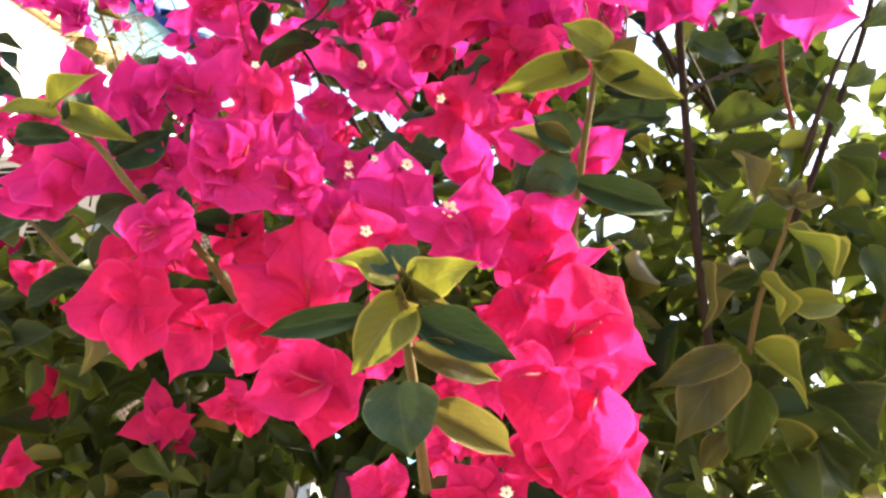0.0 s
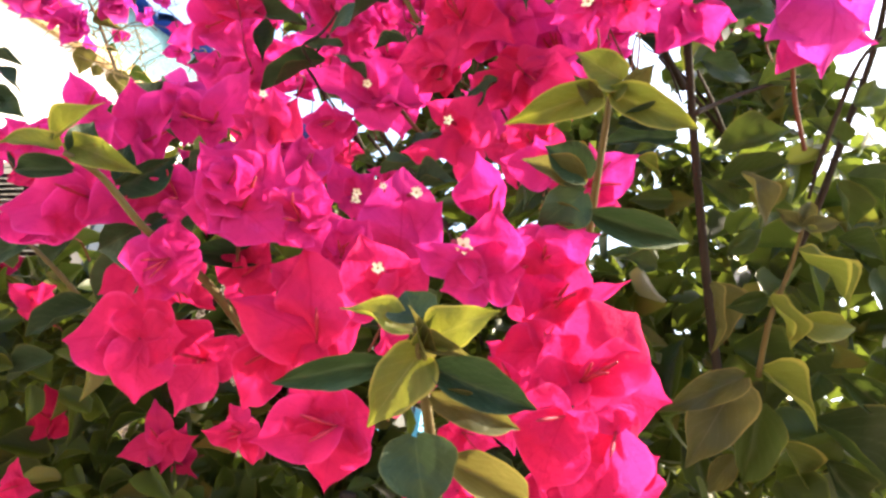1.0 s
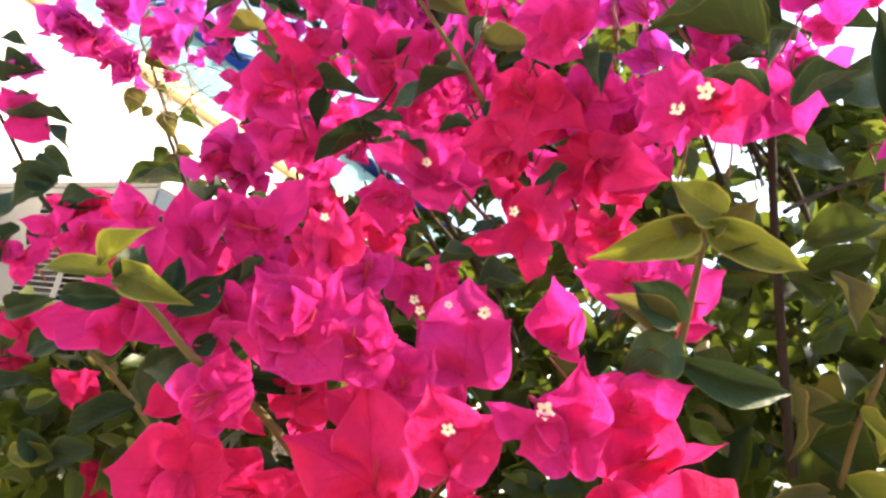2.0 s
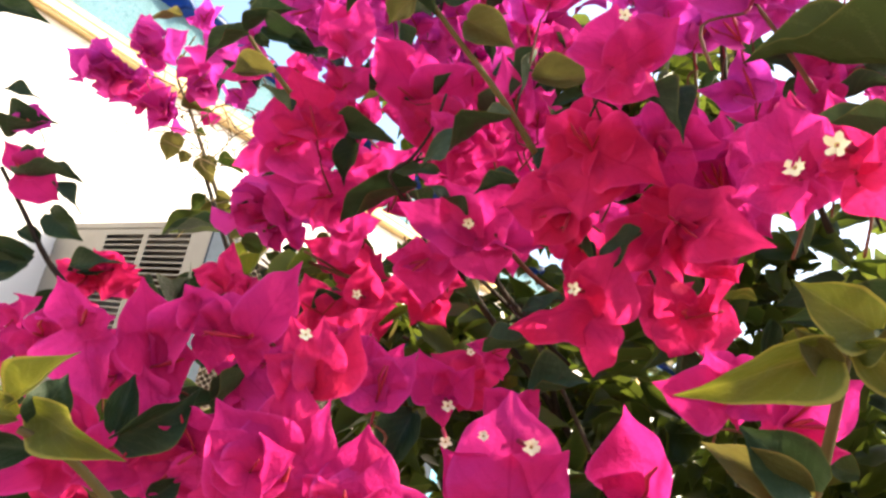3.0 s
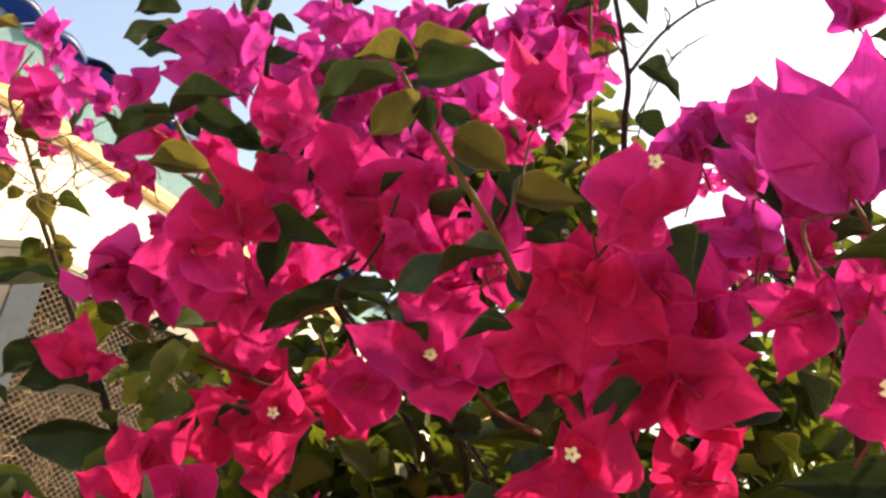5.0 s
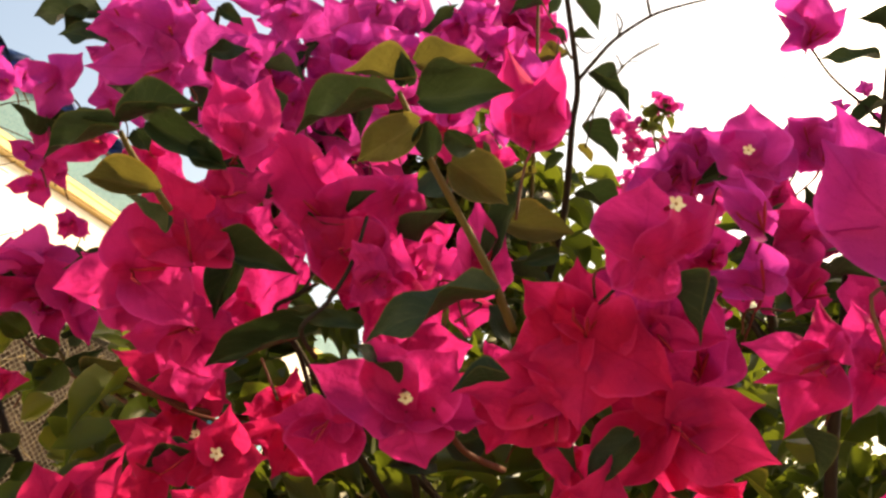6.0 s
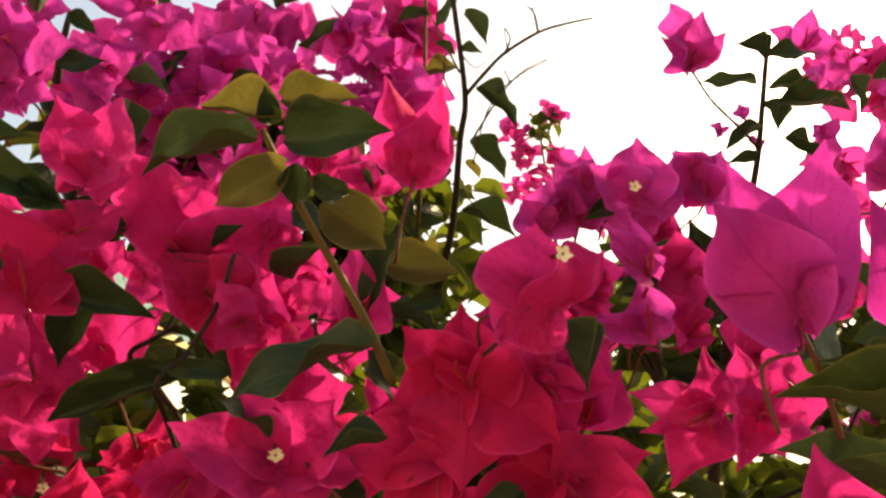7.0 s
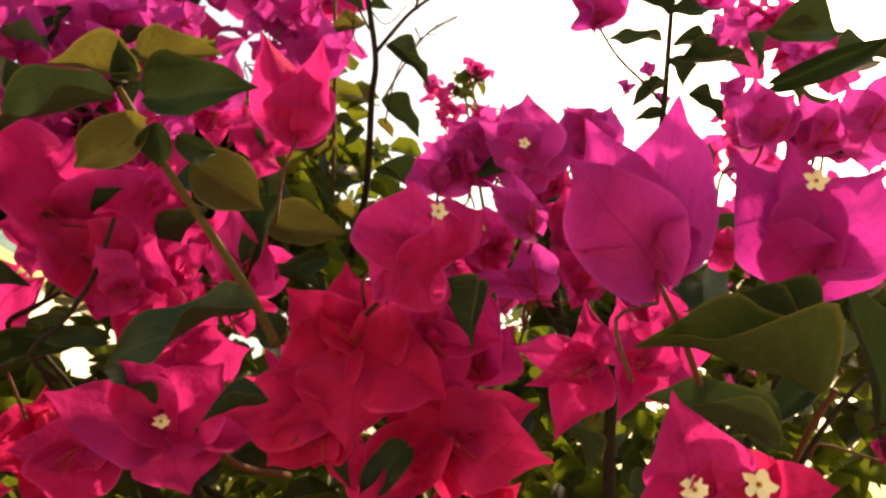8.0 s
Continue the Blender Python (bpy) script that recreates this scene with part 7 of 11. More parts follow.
mass(FAR_BUSH, 14, (0.4786, 1.4432, 2.5974), (.02, .02, .025), .03, 31, "blossom")
mass(FAR_BUSH, 20, (0.4196, 1.4806, 2.5458), (.03, .02, .035), .03, 32, "blossom")
mass(FAR_BUSH, 20, (0.4471, 1.4899, 2.5003), (.035, .02, .03), .03, 33, "blossom")
mass(FAR_BUSH, 14, (0.5098, 1.4659, 2.5142), (.03, .02, .02), .03, 34, "blossom")
mass(FAR_BUSH, 12, (0.4493, 1.5101, 2.4460), (.025, .02, .02), .03, 35, "blossom")
mass(FAR_BUSH, 12, (0.4881, 1.4903, 2.4676), (.02, .02, .03), .03, 36, "blossom")
mass(FAR_BUSH, 22, (0.4597, 1.4624, 2.5621), (.035, .03, .05), .035, 37, "foliage")
mass(BUSH, 40, (0.3364, 1.0526, 2.2296), (.06, .03, .05), .04, 38, "blossom")
mass(BUSH, 36, (0.5157, 0.7777, 2.3250), (.06, .03, .05), .04, 39, "blossom")
mass(BUSH, 36, (0.5877, 0.7526, 2.3039), (.06, .03, .03), .04, 40, "blossom")
mass(BUSH, 24, (0.5533, 0.8488, 2.2381), (.03, .03, .05), .04, 41, "blossom")
mass(BUSH, 50, (-0.0067, 0.8887, 2.2463), (.06, .04, .07), .04, 42, "blossom")
mass(BUSH, 40, (-0.1262, 0.8403, 2.1754), (.06, .04, .05), .04, 43, "blossom")
branch(FAR_BUSH, [(0.57, 1.56, 2.36), (0.51, 1.51, 2.48), (0.45, 1.45, 2.59)], 0.0040, 0.0018)
branch(bush, [(0.05, 0.80, -0.05), (0.10, 0.82, 0.5), (0.16, 0.80, 1.0), (0.17, 0.70, 1.45)], 0.022, 0.008, BARK, "trunk")
branch(bush, [(0.03, 0.80, -0.05), (-0.05, 0.84, 0.5), (-0.10, 0.82, 1.0), (-0.08, 0.70, 1.50)], 0.020, 0.007, BARK, "trunk")
branch(bush, [(0.08, 0.82, -0.05), (0.25, 0.90, 0.5), (0.38, 0.86, 1.0), (0.36, 0.72, 1.45)], 0.018, 0.006, BARK, "trunk")
branch(bush, [(0.02, 0.82, -0.05), (-0.20, 0.92, 0.6), (-0.30, 0.90, 1.1), (-0.30, 0.84, 1.65)], 0.016, 0.005, BARK, "trunk")
mass(BUSH, 400, (-0.0807, 0.8217, 1.4564), (.32, .10, .12), .04, 22, "foliage")
mass(BUSH, 60, (-0.3866, 0.6727, 1.5782), (.09, .05, .09), .05, 23, "foliage")
# dense upper blossoms seen from the start
bloom(BUSH, (-0.0897, 0.6101, 1.8272), [((-0.0322, -0.0140, 0.0103), (0.37, -0.92, -0.10), 0.95), ((0.0291, -0.0123, 0.0153), (-0.10, -0.86, -0.50), 0.95), ((0.0066, 0.0018, -0.0381), (-0.10, -0.99, -0.06), 0.95)], tone="rose")
bloom(BUSH, (-0.0935, 0.6302, 1.8594), [((0.0257, 0.0019, -0.0140), (0.05, -1.00, -0.04), 0.86), ((-0.0023, -0.0174, 0.0285), (-0.01, -0.85, -0.52), 0.79), ((-0.0334, -0.0141, -0.0119), (0.39, -0.92, -0.02), 0.89)], tone="rose")
bloom(BUSH, (-0.1213, 0.5804, 1.8536), [((-0.0295, -0.0096, 0.0006), (0.25, -0.80, -0.55), 0.85), ((0.0287, -0.0118, 0.0144), (-0.32, -0.94, -0.14), 0.85), ((0.0069, 0.0019, -0.0375), (0.34, -0.94, 0.01), 0.85)], tone="rose")
bloom(BUSH, (-0.1090, 0.6069, 1.8617), [((0.0238, -0.0016, 0.0111), (-0.01, -0.99, -0.12), 0.78), ((-0.0268, -0.0042, 0.0136), (-0.15, -0.82, -0.55), 0.90), ((0.0020, 0.0062, -0.0297), (-0.16, -0.96, -0.21), 0.75)], tone="rose")
bloom(BUSH, (-0.0390, 0.6153, 1.8165), [((-0.0272, -0.0110, 0.0072), (0.19, -0.82, -0.53), 0.85), ((0.0292, -0.0105, 0.0108), (-0.04, -0.77, -0.64), 0.85), ((0.0051, 0.0015, -0.0326), (0.18, -0.98, -0.02), 0.85)])
bloom(BUSH, (-0.0294, 0.6363, 1.8343), [((0.0250, -0.0053, 0.0091), (0.02, -0.84, -0.54), 0.93), ((-0.0190, -0.0162, 0.0136), (0.48, -0.82, -0.30), 0.85), ((-0.0020, -0.0026, -0.0281), (-0.01, -1.00, 0.09), 0.92)], tone="rose")
bloom(BUSH, (-0.1568, 0.6683, 1.7981), [((0.0197, 0.0047, -0.0136), (0.27, -0.96, 0.05), 0.80), ((0.0071, -0.0134, 0.0201), (0.38, -0.70, -0.60), 0.86), ((-0.0198, -0.0066, -0.0117), (0.35, -0.93, -0.07), 0.91)])
bloom(BUSH, (-0.2007, 0.6382, 1.8589), [((-0.0271, -0.0115, 0.0073), (0.23, -0.85, -0.48), 0.85), ((0.0272, -0.0098, 0.0110), (-0.10, -0.86, -0.51), 0.85), ((0.0072, 0.0018, -0.0348), (0.01, -1.00, -0.05), 0.85)], tone="rose")
bloom(BUSH, (-0.1923, 0.6729, 1.8549), [((-0.0260, -0.0130, -0.0118), (0.32, -0.90, 0.28), 0.85), ((0.0184, -0.0075, -0.0205), (-0.39, -0.92, -0.01), 0.76), ((0.0188, -0.0167, 0.0195), (-0.09, -0.80, -0.60), 0.83)], tone="rose")
bloom(BUSH, (-0.2450, 0.6519, 1.8778), [((-0.0268, -0.0097, 0.0025), (0.25, -0.83, -0.50), 0.85), ((0.0213, -0.0134, 0.0207), (-0.14, -0.89, -0.43), 0.85), ((0.0065, 0.0016, -0.0299), (-0.33, -0.94, -0.12), 0.85)], tone="rose")
bloom(BUSH, (-0.2433, 0.6651, 1.9020), [((0.0219, 0.0021, -0.0136), (0.18, -0.97, 0.14), 0.80), ((0.0097, -0.0091, 0.0220), (0.20, -0.87, -0.45), 0.92), ((-0.0276, -0.0019, -0.0050), (0.15, -0.87, -0.48), 0.91)], tone="rose")
bloom(BUSH, (-0.0076, 0.5929, 1.8260), [((-0.0275, -0.0127, 0.0111), (0.11, -0.78, -0.61), 0.85), ((0.0223, -0.0109, 0.0145), (-0.35, -0.92, -0.15), 0.85), ((0.0046, 0.0015, -0.0319), (-0.35, -0.93, -0.10), 0.85)], tone="rose")
bloom(BUSH, (-0.0048, 0.6277, 1.8221), [((0.0081, 0.0038, -0.0278), (0.11, -0.99, -0.10), 0.75), ((0.0187, -0.0034, 0.0177), (0.17, -0.92, -0.36), 0.95), ((-0.0274, -0.0093, 0.0019), (0.31, -0.93, -0.19), 0.91)])
bloom(BUSH, (0.0179, 0.5632, 1.8603), [((-0.0310, -0.0111, 0.0047), (0.26, -0.88, -0.40), 0.85), ((0.0268, -0.0097, 0.0095), (-0.06, -0.77, -0.63), 0.85), ((0.0042, 0.0016, -0.0314), (0.27, -0.96, -0.01), 0.85)], tone="rose")
bloom(BUSH, (0.0208, 0.5783, 1.8867), [((-0.0140, -0.0060, -0.0256), (0.14, -0.98, 0.15), 0.79), ((0.0289, -0.0114, 0.0033), (-0.26, -0.81, -0.52), 0.88), ((-0.0104, -0.0176, 0.0240), (-0.17, -0.76, -0.63), 0.91)], tone="rose")
bloom(BUSH, (0.0490, 0.5707, 1.8387), [((-0.0258, -0.0084, 0.0020), (0.26, -0.89, -0.37), 0.85), ((0.0156, -0.0117, 0.0178), (-0.41, -0.89, -0.23), 0.85), ((0.0038, 0.0015, -0.0311), (-0.33, -0.94, -0.09), 0.85)], tone="rose")
bloom(BUSH, (0.0587, 0.5936, 1.8556), [((0.0205, -0.0024, -0.0183), (-0.13, -0.99, -0.01), 0.94), ((0.0136, -0.0110, 0.0166), (-0.22, -0.89, -0.40), 0.86), ((-0.0226, 0.0004, 0.0039), (-0.07, -0.94, -0.33), 0.80)], tone="rose")
bloom(BUSH, (-0.0684, 0.5964, 1.8776), [((-0.0269, -0.0108, 0.0065), (0.33, -0.93, -0.16), 0.85), ((0.0296, -0.0103, 0.0101), (-0.24, -0.94, -0.25), 0.85), ((0.0054, 0.0017, -0.0333), (0.25, -0.97, -0.01), 0.85)], tone="rose")
bloom(BUSH, (-0.0619, 0.6245, 1.8767), [((0.0040, 0.0005, -0.0269), (-0.05, -1.00, -0.03), 0.94), ((0.0198, -0.0072, 0.0136), (0.10, -0.81, -0.58), 0.83), ((-0.0217, -0.0030, 0.0175), (-0.32, -0.79, -0.53), 0.93)], tone="rose")
bloom(BUSH, (-0.2670, 0.6594, 1.8487), [((-0.0221, -0.0109, 0.0092), (0.26, -0.87, -0.41), 0.85), ((0.0226, -0.0089, 0.0112), (-0.17, -0.91, -0.38), 0.85), ((0.0123, 0.0013, -0.0289), (-0.02, -1.00, -0.06), 0.85)], tone="rose")
bloom(BUSH, (-0.2614, 0.6851, 1.8617), [((-0.0193, 0.0001, -0.0146), (-0.07, -0.99, 0.08), 0.89), ((0.0228, 0.0011, -0.0087), (-0.12, -0.90, -0.41), 0.85), ((0.0090, -0.0175, 0.0162), (-0.02, -0.68, -0.73), 0.76)], tone="rose")
bloom(BUSH, (-0.1397, 0.6510, 1.7848), [((-0.0151, -0.0162, 0.0125), (0.59, -0.76, -0.27), 0.95), ((-0.0021, 0.0033, -0.0217), (-0.35, -0.93, -0.11), 0.93), ((0.0234, -0.0025, 0.0021), (-0.12, -0.98, 0.15), 0.84)])
bloom(BUSH, (0.0135, 0.6060, 1.7837), [((-0.0262, -0.0089, 0.0028), (0.32, -0.95, -0.05), 0.85), ((0.0221, -0.0111, 0.0150), (-0.13, -0.88, -0.46), 0.85), ((0.0036, 0.0012, -0.0262), (-0.25, -0.96, -0.08), 0.85)])
bloom(BUSH, (0.0082, 0.6348, 1.8007), [((-0.0226, -0.0122, -0.0019), (0.47, -0.88, 0.04), 0.95), ((0.0160, 0.0055, -0.0168), (0.05, -0.96, -0.27), 0.93), ((0.0111, -0.0081, 0.0217), (0.27, -0.85, -0.45), 0.79)])
bloom(BUSH, (-0.2088, 0.6317, 1.8084), [((-0.0207, -0.0082, 0.0042), (0.36, -0.93, -0.03), 0.85), ((0.0266, -0.0096, 0.0111), (-0.27, -0.95, -0.17), 0.85), ((0.0060, 0.0013, -0.0279), (0.32, -0.95, 0.02), 0.85)], tone="rose")
bloom(BUSH, (-0.2112, 0.6595, 1.7999), [((0.0053, -0.0067, 0.0205), (-0.40, -0.90, -0.19), 0.79), ((-0.0217, -0.0007, -0.0100), (0.09, -0.99, -0.13), 0.82), ((0.0187, -0.0057, -0.0117), (-0.48, -0.78, -0.40), 0.87)])
bloom(BUSH, (0.0838, 0.5942, 1.9064), [((-0.0286, -0.0108, 0.0062), (0.28, -0.92, -0.28), 0.85), ((0.0188, -0.0062, 0.0050), (-0.04, -0.70, -0.72), 0.85), ((0.0081, 0.0013, -0.0273), (0.26, -0.96, 0.03), 0.85)], tone="rose")
bloom(BUSH, (0.0826, 0.6233, 1.9011), [((-0.0237, -0.0015, 0.0071), (0.03, -0.99, -0.11), 0.77), ((0.0098, -0.0035, -0.0213), (0.02, -0.98, 0.17), 0.88), ((0.0182, -0.0087, 0.0157), (-0.08, -0.91, -0.40), 0.85)], tone="rose")
# top left later on
bloom(BUSH, (-0.4295, 0.7655, 2.0189), [((-0.0195, -0.0092, 0.0133), (-0.01, -0.82, -0.57), 0.85), ((0.0162, -0.0098, 0.0071), (-0.14, -0.73, -0.67), 0.85), ((0.0046, 0.0021, -0.0302), (0.00, -1.00, -0.07), 0.85)], tone="violet")
leaf(BUSH, (-0.4261, 0.7907, 2.0105), (-0.0065, 0.0015, -0.0321), (-0.32, -0.95, 0.02), 0.44)
bloom(BUSH, (-0.4380, 0.7892, 2.0306), [((-0.0029, 0.0048, -0.0199), (0.21, -0.94, -0.26), 0.84), ((0.0167, -0.0058, 0.0106), (0.01, -0.87, -0.49), 0.77), ((-0.0213, 0.0001, 0.0065), (-0.22, -0.66, -0.72), 0.92)], tone="violet")
bloom(BUSH, (-0.3306, 0.6433, 1.9577), [((-0.0199, -0.0059, 0.0071), (-0.04, -0.71, -0.70), 0.85), ((0.0146, -0.0146, 0.0164), (-0.20, -0.81, -0.54), 0.85), ((-0.0043, 0.0028, -0.0270), (-0.22, -0.97, -0.07), 0.85)], tone="violet")
leaf(BUSH, (-0.3287, 0.6513, 1.9435), (0.0039, 0.0075, -0.0239), (0.03, -0.96, -0.29), 0.48)
bloom(BUSH, (-0.3029, 0.6504, 1.9867), [((-0.0196, -0.0041, 0.0033), (0.18, -0.97, -0.14), 0.85), ((0.0109, -0.0132, 0.0159), (-0.36, -0.82, -0.44), 0.85), ((0.0085, 0.0008, -0.0245), (-0.29, -0.95, -0.13), 0.85)], tone="violet")
leaf(BUSH, (-0.3072, 0.6690, 2.0040), (-0.0168, -0.0053, 0.0157), (0.51, -0.82, 0.27), 0.49)
bloom(BUSH, (-0.2841, 0.6583, 2.0172), [((-0.0202, -0.0033, 0.0014), (0.11, -0.89, -0.45), 0.85), ((0.0135, -0.0134, 0.0147), (-0.40, -0.83, -0.39), 0.85), ((0.0100, 0.0004, -0.0232), (-0.08, -1.00, -0.05), 0.85)], tone="violet")
leaf(BUSH, (-0.2914, 0.6704, 2.0172), (-0.0181, 0.0096, -0.0252), (-0.65, -0.74, 0.19), 0.42)
bloom(BUSH, (-0.2868, 0.6851, 2.0285), [((0.0122, -0.0116, 0.0144), (0.04, -0.76, -0.65), 0.86), ((-0.0187, -0.0050, -0.0061), (0.36, -0.83, -0.43), 0.79), ((0.0072, -0.0058, -0.0204), (-0.69, -0.73, -0.04), 0.89)], tone="violet")
bloom(BUSH, (-0.3348, 0.6591, 1.9140), [((-0.0151, -0.0041, 0.0047), (0.08, -0.86, -0.50), 0.85), ((0.0090, -0.0124, 0.0158), (-0.43, -0.81, -0.39), 0.85), ((0.0071, -0.0005, -0.0111), (-0.17, -0.98, -0.07), 0.85)], tone="violet")
leaf(BUSH, (-0.3338, 0.6593, 1.9234), (-0.0106, -0.0303, 0.0103), (0.41, 0.16, 0.90), 0.52)
leaf(shoot_far, (-0.3315, 0.6817, 2.0322), (-0.0504, 0.0202, 0.0020), (-0.35, -0.84, -0.41), 0.45)
leaf(shoot_far, (-0.3401, 0.6822, 2.0346), (-0.0122, 0.0019, -0.0190), (0.01, -0.99, -0.10), 0.60)
mass(BUSH, 220, (0.74, 0.86, 1.98), (0.22, 0.20, 0.22), 0.055, 51, "foliage")
mass(BUSH, 110, (0.66, 0.80, 2.05), (0.20, 0.18, 0.18), 0.04, 52, "blossom")
# blossoms low in the middle of the walk
bloom(BUSH, (-0.1280, 0.4857, 1.6894), [((-0.0148, -0.0134, 0.0146), (0.38, -0.84, -0.39), 0.95), ((0.0131, -0.0096, 0.0182), (0.28, -0.75, -0.60), 0.95), ((0.0013, 0.0010, -0.0185), (0.47, -0.88, -0.01), 0.95)], tone="rose")
bloom(BUSH, (-0.1311, 0.5183, 1.6920), [((-0.0086, 0.0045, -0.0180), (0.01, -0.97, -0.25), 0.75), ((0.0188, 0.0017, -0.0031), (0.05, -0.97, -0.22), 0.79), ((-0.0141, -0.0098, 0.0090), (0.24, -0.82, -0.52), 0.93)], tone="rose")
bloom(BUSH, (-0.0930, 0.4817, 1.6870), [((-0.0134, -0.0145, 0.0178), (0.20, -0.83, -0.53), 0.90), ((0.0172, -0.0079, 0.0149), (0.20, -0.75, -0.63), 0.90), ((0.0058, 0.0013, -0.0157), (0.40, -0.91, 0.07), 0.95)], [((-0.0866, 0.4718, 1.6816), (0.50, -1.48, -0.59), 0.0035)], tone="rose")
leaf(BUSH, (-0.1049, 0.4859, 1.6763), (-0.0085, -0.0028, -0.0334), (-0.03, -1.00, 0.09), 0.60)
bloom(BUSH, (-0.1250, 0.4234, 1.6899), [((-0.0010, 0.0014, -0.0166), (-0.16, -0.98, -0.07), 0.93), ((0.0143, -0.0066, 0.0037), (-0.31, -0.87, -0.38), 0.93), ((-0.0094, -0.0037, 0.0109), (-0.20, -0.86, -0.46), 0.94)], tone="rose")
bloom(BUSH, (-0.0554, 0.4689, 1.6806), [((-0.0139, -0.0120, 0.0132), (0.35, -0.85, -0.40), 0.90), ((0.0090, -0.0089, 0.0164), (0.15, -0.83, -0.53), 0.85), ((0.0036, 0.0010, -0.0138), (0.14, -0.99, -0.03), 0.95)], [((-0.0646, 0.4563, 1.6749), (-0.23, -1.47, -0.54), 0.0028)], tone="rose")
leaf(BUSH, (-0.0501, 0.4710, 1.6928), (0.0261, 0.0019, 0.0145), (-0.23, -0.83, 0.52), 0.57)
leaf(BUSH, (-0.0778, 0.5116, 1.7171), (0.0311, -0.0012, 0.0135), (-0.27, -0.79, 0.55), 0.41)
bloom(BUSH, (-0.0759, 0.5269, 1.7201), [((0.0072, 0.0062, -0.0138), (0.21, -0.93, -0.31), 0.76), ((0.0092, -0.0055, 0.0116), (0.35, -0.71, -0.61), 0.95), ((-0.0138, -0.0103, 0.0000), (0.60, -0.80, 0.01), 0.79)], tone="rose")
leaf(BUSH, (-0.1964, 0.4006, 1.6903), (0.0111, -0.0206, 0.0136), (-0.81, -0.06, 0.58), 0.48)
bloom(BUSH, (-0.1697, 0.3849, 1.6836), [((-0.0112, -0.0117, 0.0135), (0.50, -0.82, -0.30), 0.95), ((0.0133, -0.0075, 0.0147), (0.26, -0.74, -0.62), 0.95), ((0.0017, 0.0009, -0.0169), (0.44, -0.90, -0.01), 0.95)], tone="rose")
leaf(BUSH, (-0.1843, 0.4035, 1.6878), (-0.0279, -0.0012, -0.0179), (-0.27, -0.84, 0.48), 0.56)
leaf(BUSH, (-0.1601, 0.4069, 1.6732), (-0.0144, 0.0055, -0.0209), (-0.45, -0.89, 0.08), 0.42)
bloom(BUSH, (-0.1610, 0.4227, 1.6790), [((-0.0137, -0.0029, -0.0027), (0.27, -0.88, -0.40), 0.92), ((0.0066, 0.0055, -0.0131), (0.33, -0.92, -0.22), 0.81), ((0.0089, -0.0040, 0.0098), (0.29, -0.77, -0.57), 0.88)], tone="rose")
leaf(BUSH, (-0.1803, 0.4052, 1.6761), (0.0212, -0.0080, 0.0098), (-0.50, -0.68, 0.53), 0.46)
mass(BUSH, 10, (-0.6414, 0.8811, 2.0397), (.022, .02, .02), .034, 61, "blossom")
mass(BUSH, 12, (-0.5812, 0.8836, 2.0701), (.025, .02, .02), .034, 62, "blossom")
mass(BUSH, 10, (-0.6110, 0.9023, 2.0252), (.022, .02, .015), .034, 63, "blossom")
mass(BUSH, 8, (-0.5642, 0.9172, 2.0074), (.02, .02, .015), .034, 64, "blossom")
mass(BUSH, 9, (-0.5139, 0.8937, 2.0464), (.022, .02, .015), .034, 65, "blossom")
mass(BUSH, 12, (-0.3501, 0.8074, 1.8657), (.03, .02, .025), .034, 66, "blossom")
# left side near the air cooler
bloom(BUSH, (-0.2937, 0.4914, 1.6711), [((-0.0230, -0.0085, -0.0034), (0.21, -0.79, 0.57), 0.74), ((0.0050, -0.0173, 0.0312), (-0.06, -0.88, -0.48), 0.85), ((0.0224, -0.0099, 0.0180), (-0.45, -0.89, 0.07), 0.85), ((-0.0123, -0.0130, 0.0176), (0.08, -0.83, -0.56), 0.85)])
bloom(BUSH, (-0.3077, 0.5134, 1.6809), [((0.0031, -0.0161, 0.0237), (0.48, -0.70, -0.54), 0.86), ((-0.0223, -0.0080, -0.0105), (0.26, -0.95, 0.16), 0.89), ((0.0198, 0.0036, -0.0159), (-0.18, -0.89, -0.42), 0.93)])
bloom(BUSH, (-0.2565, 0.4764, 1.6642), [((-0.0084, -0.0013, -0.0155), (0.45, -0.88, -0.17), 0.85), ((0.0223, -0.0122, 0.0226), (-0.21, -0.93, -0.29), 0.95), ((0.0261, -0.0018, -0.0062), (0.00, -0.96, 0.29), 0.85), ((-0.0071, -0.0119, 0.0183), (0.18, -0.85, -0.49), 0.85)], tone="rose")
bloom(BUSH, (-0.2559, 0.4964, 1.6790), [((0.0195, -0.0070, -0.0080), (-0.34, -0.94, -0.00), 0.90), ((-0.0071, -0.0039, 0.0177), (0.44, -0.90, -0.02), 0.76), ((-0.0110, -0.0032, -0.0184), (0.38, -0.92, -0.07), 0.91)], tone="rose")
bloom(BUSH, (-0.2581, 0.4642, 1.6331), [((-0.0412, -0.0157, -0.0050), (0.37, -0.87, -0.33), 0.64), ((-0.0234, -0.0065, -0.0143), (0.18, -0.97, 0.15), 0.64), ((-0.0014, -0.0093, 0.0159), (0.10, -0.86, -0.49), 0.74)], tone="rose")
bloom(BUSH, (-0.3650, 0.5598, 1.6241), [((-0.0163, -0.0114, 0.0117), (0.57, -0.82, -0.02), 0.85), ((0.0170, -0.0081, 0.0153), (-0.29, -0.94, -0.17), 0.85), ((0.0115, 0.0010, -0.0191), (-0.16, -0.98, -0.15), 0.85)])
bloom(BUSH, (-0.3019, 0.5332, 1.5947), [((-0.0152, -0.0090, 0.0075), (0.41, -0.88, -0.23), 0.85), ((0.0160, -0.0060, 0.0108), (-0.20, -0.95, -0.24), 0.85), ((0.0014, 0.0003, -0.0156), (-0.12, -0.99, -0.03), 0.85)])
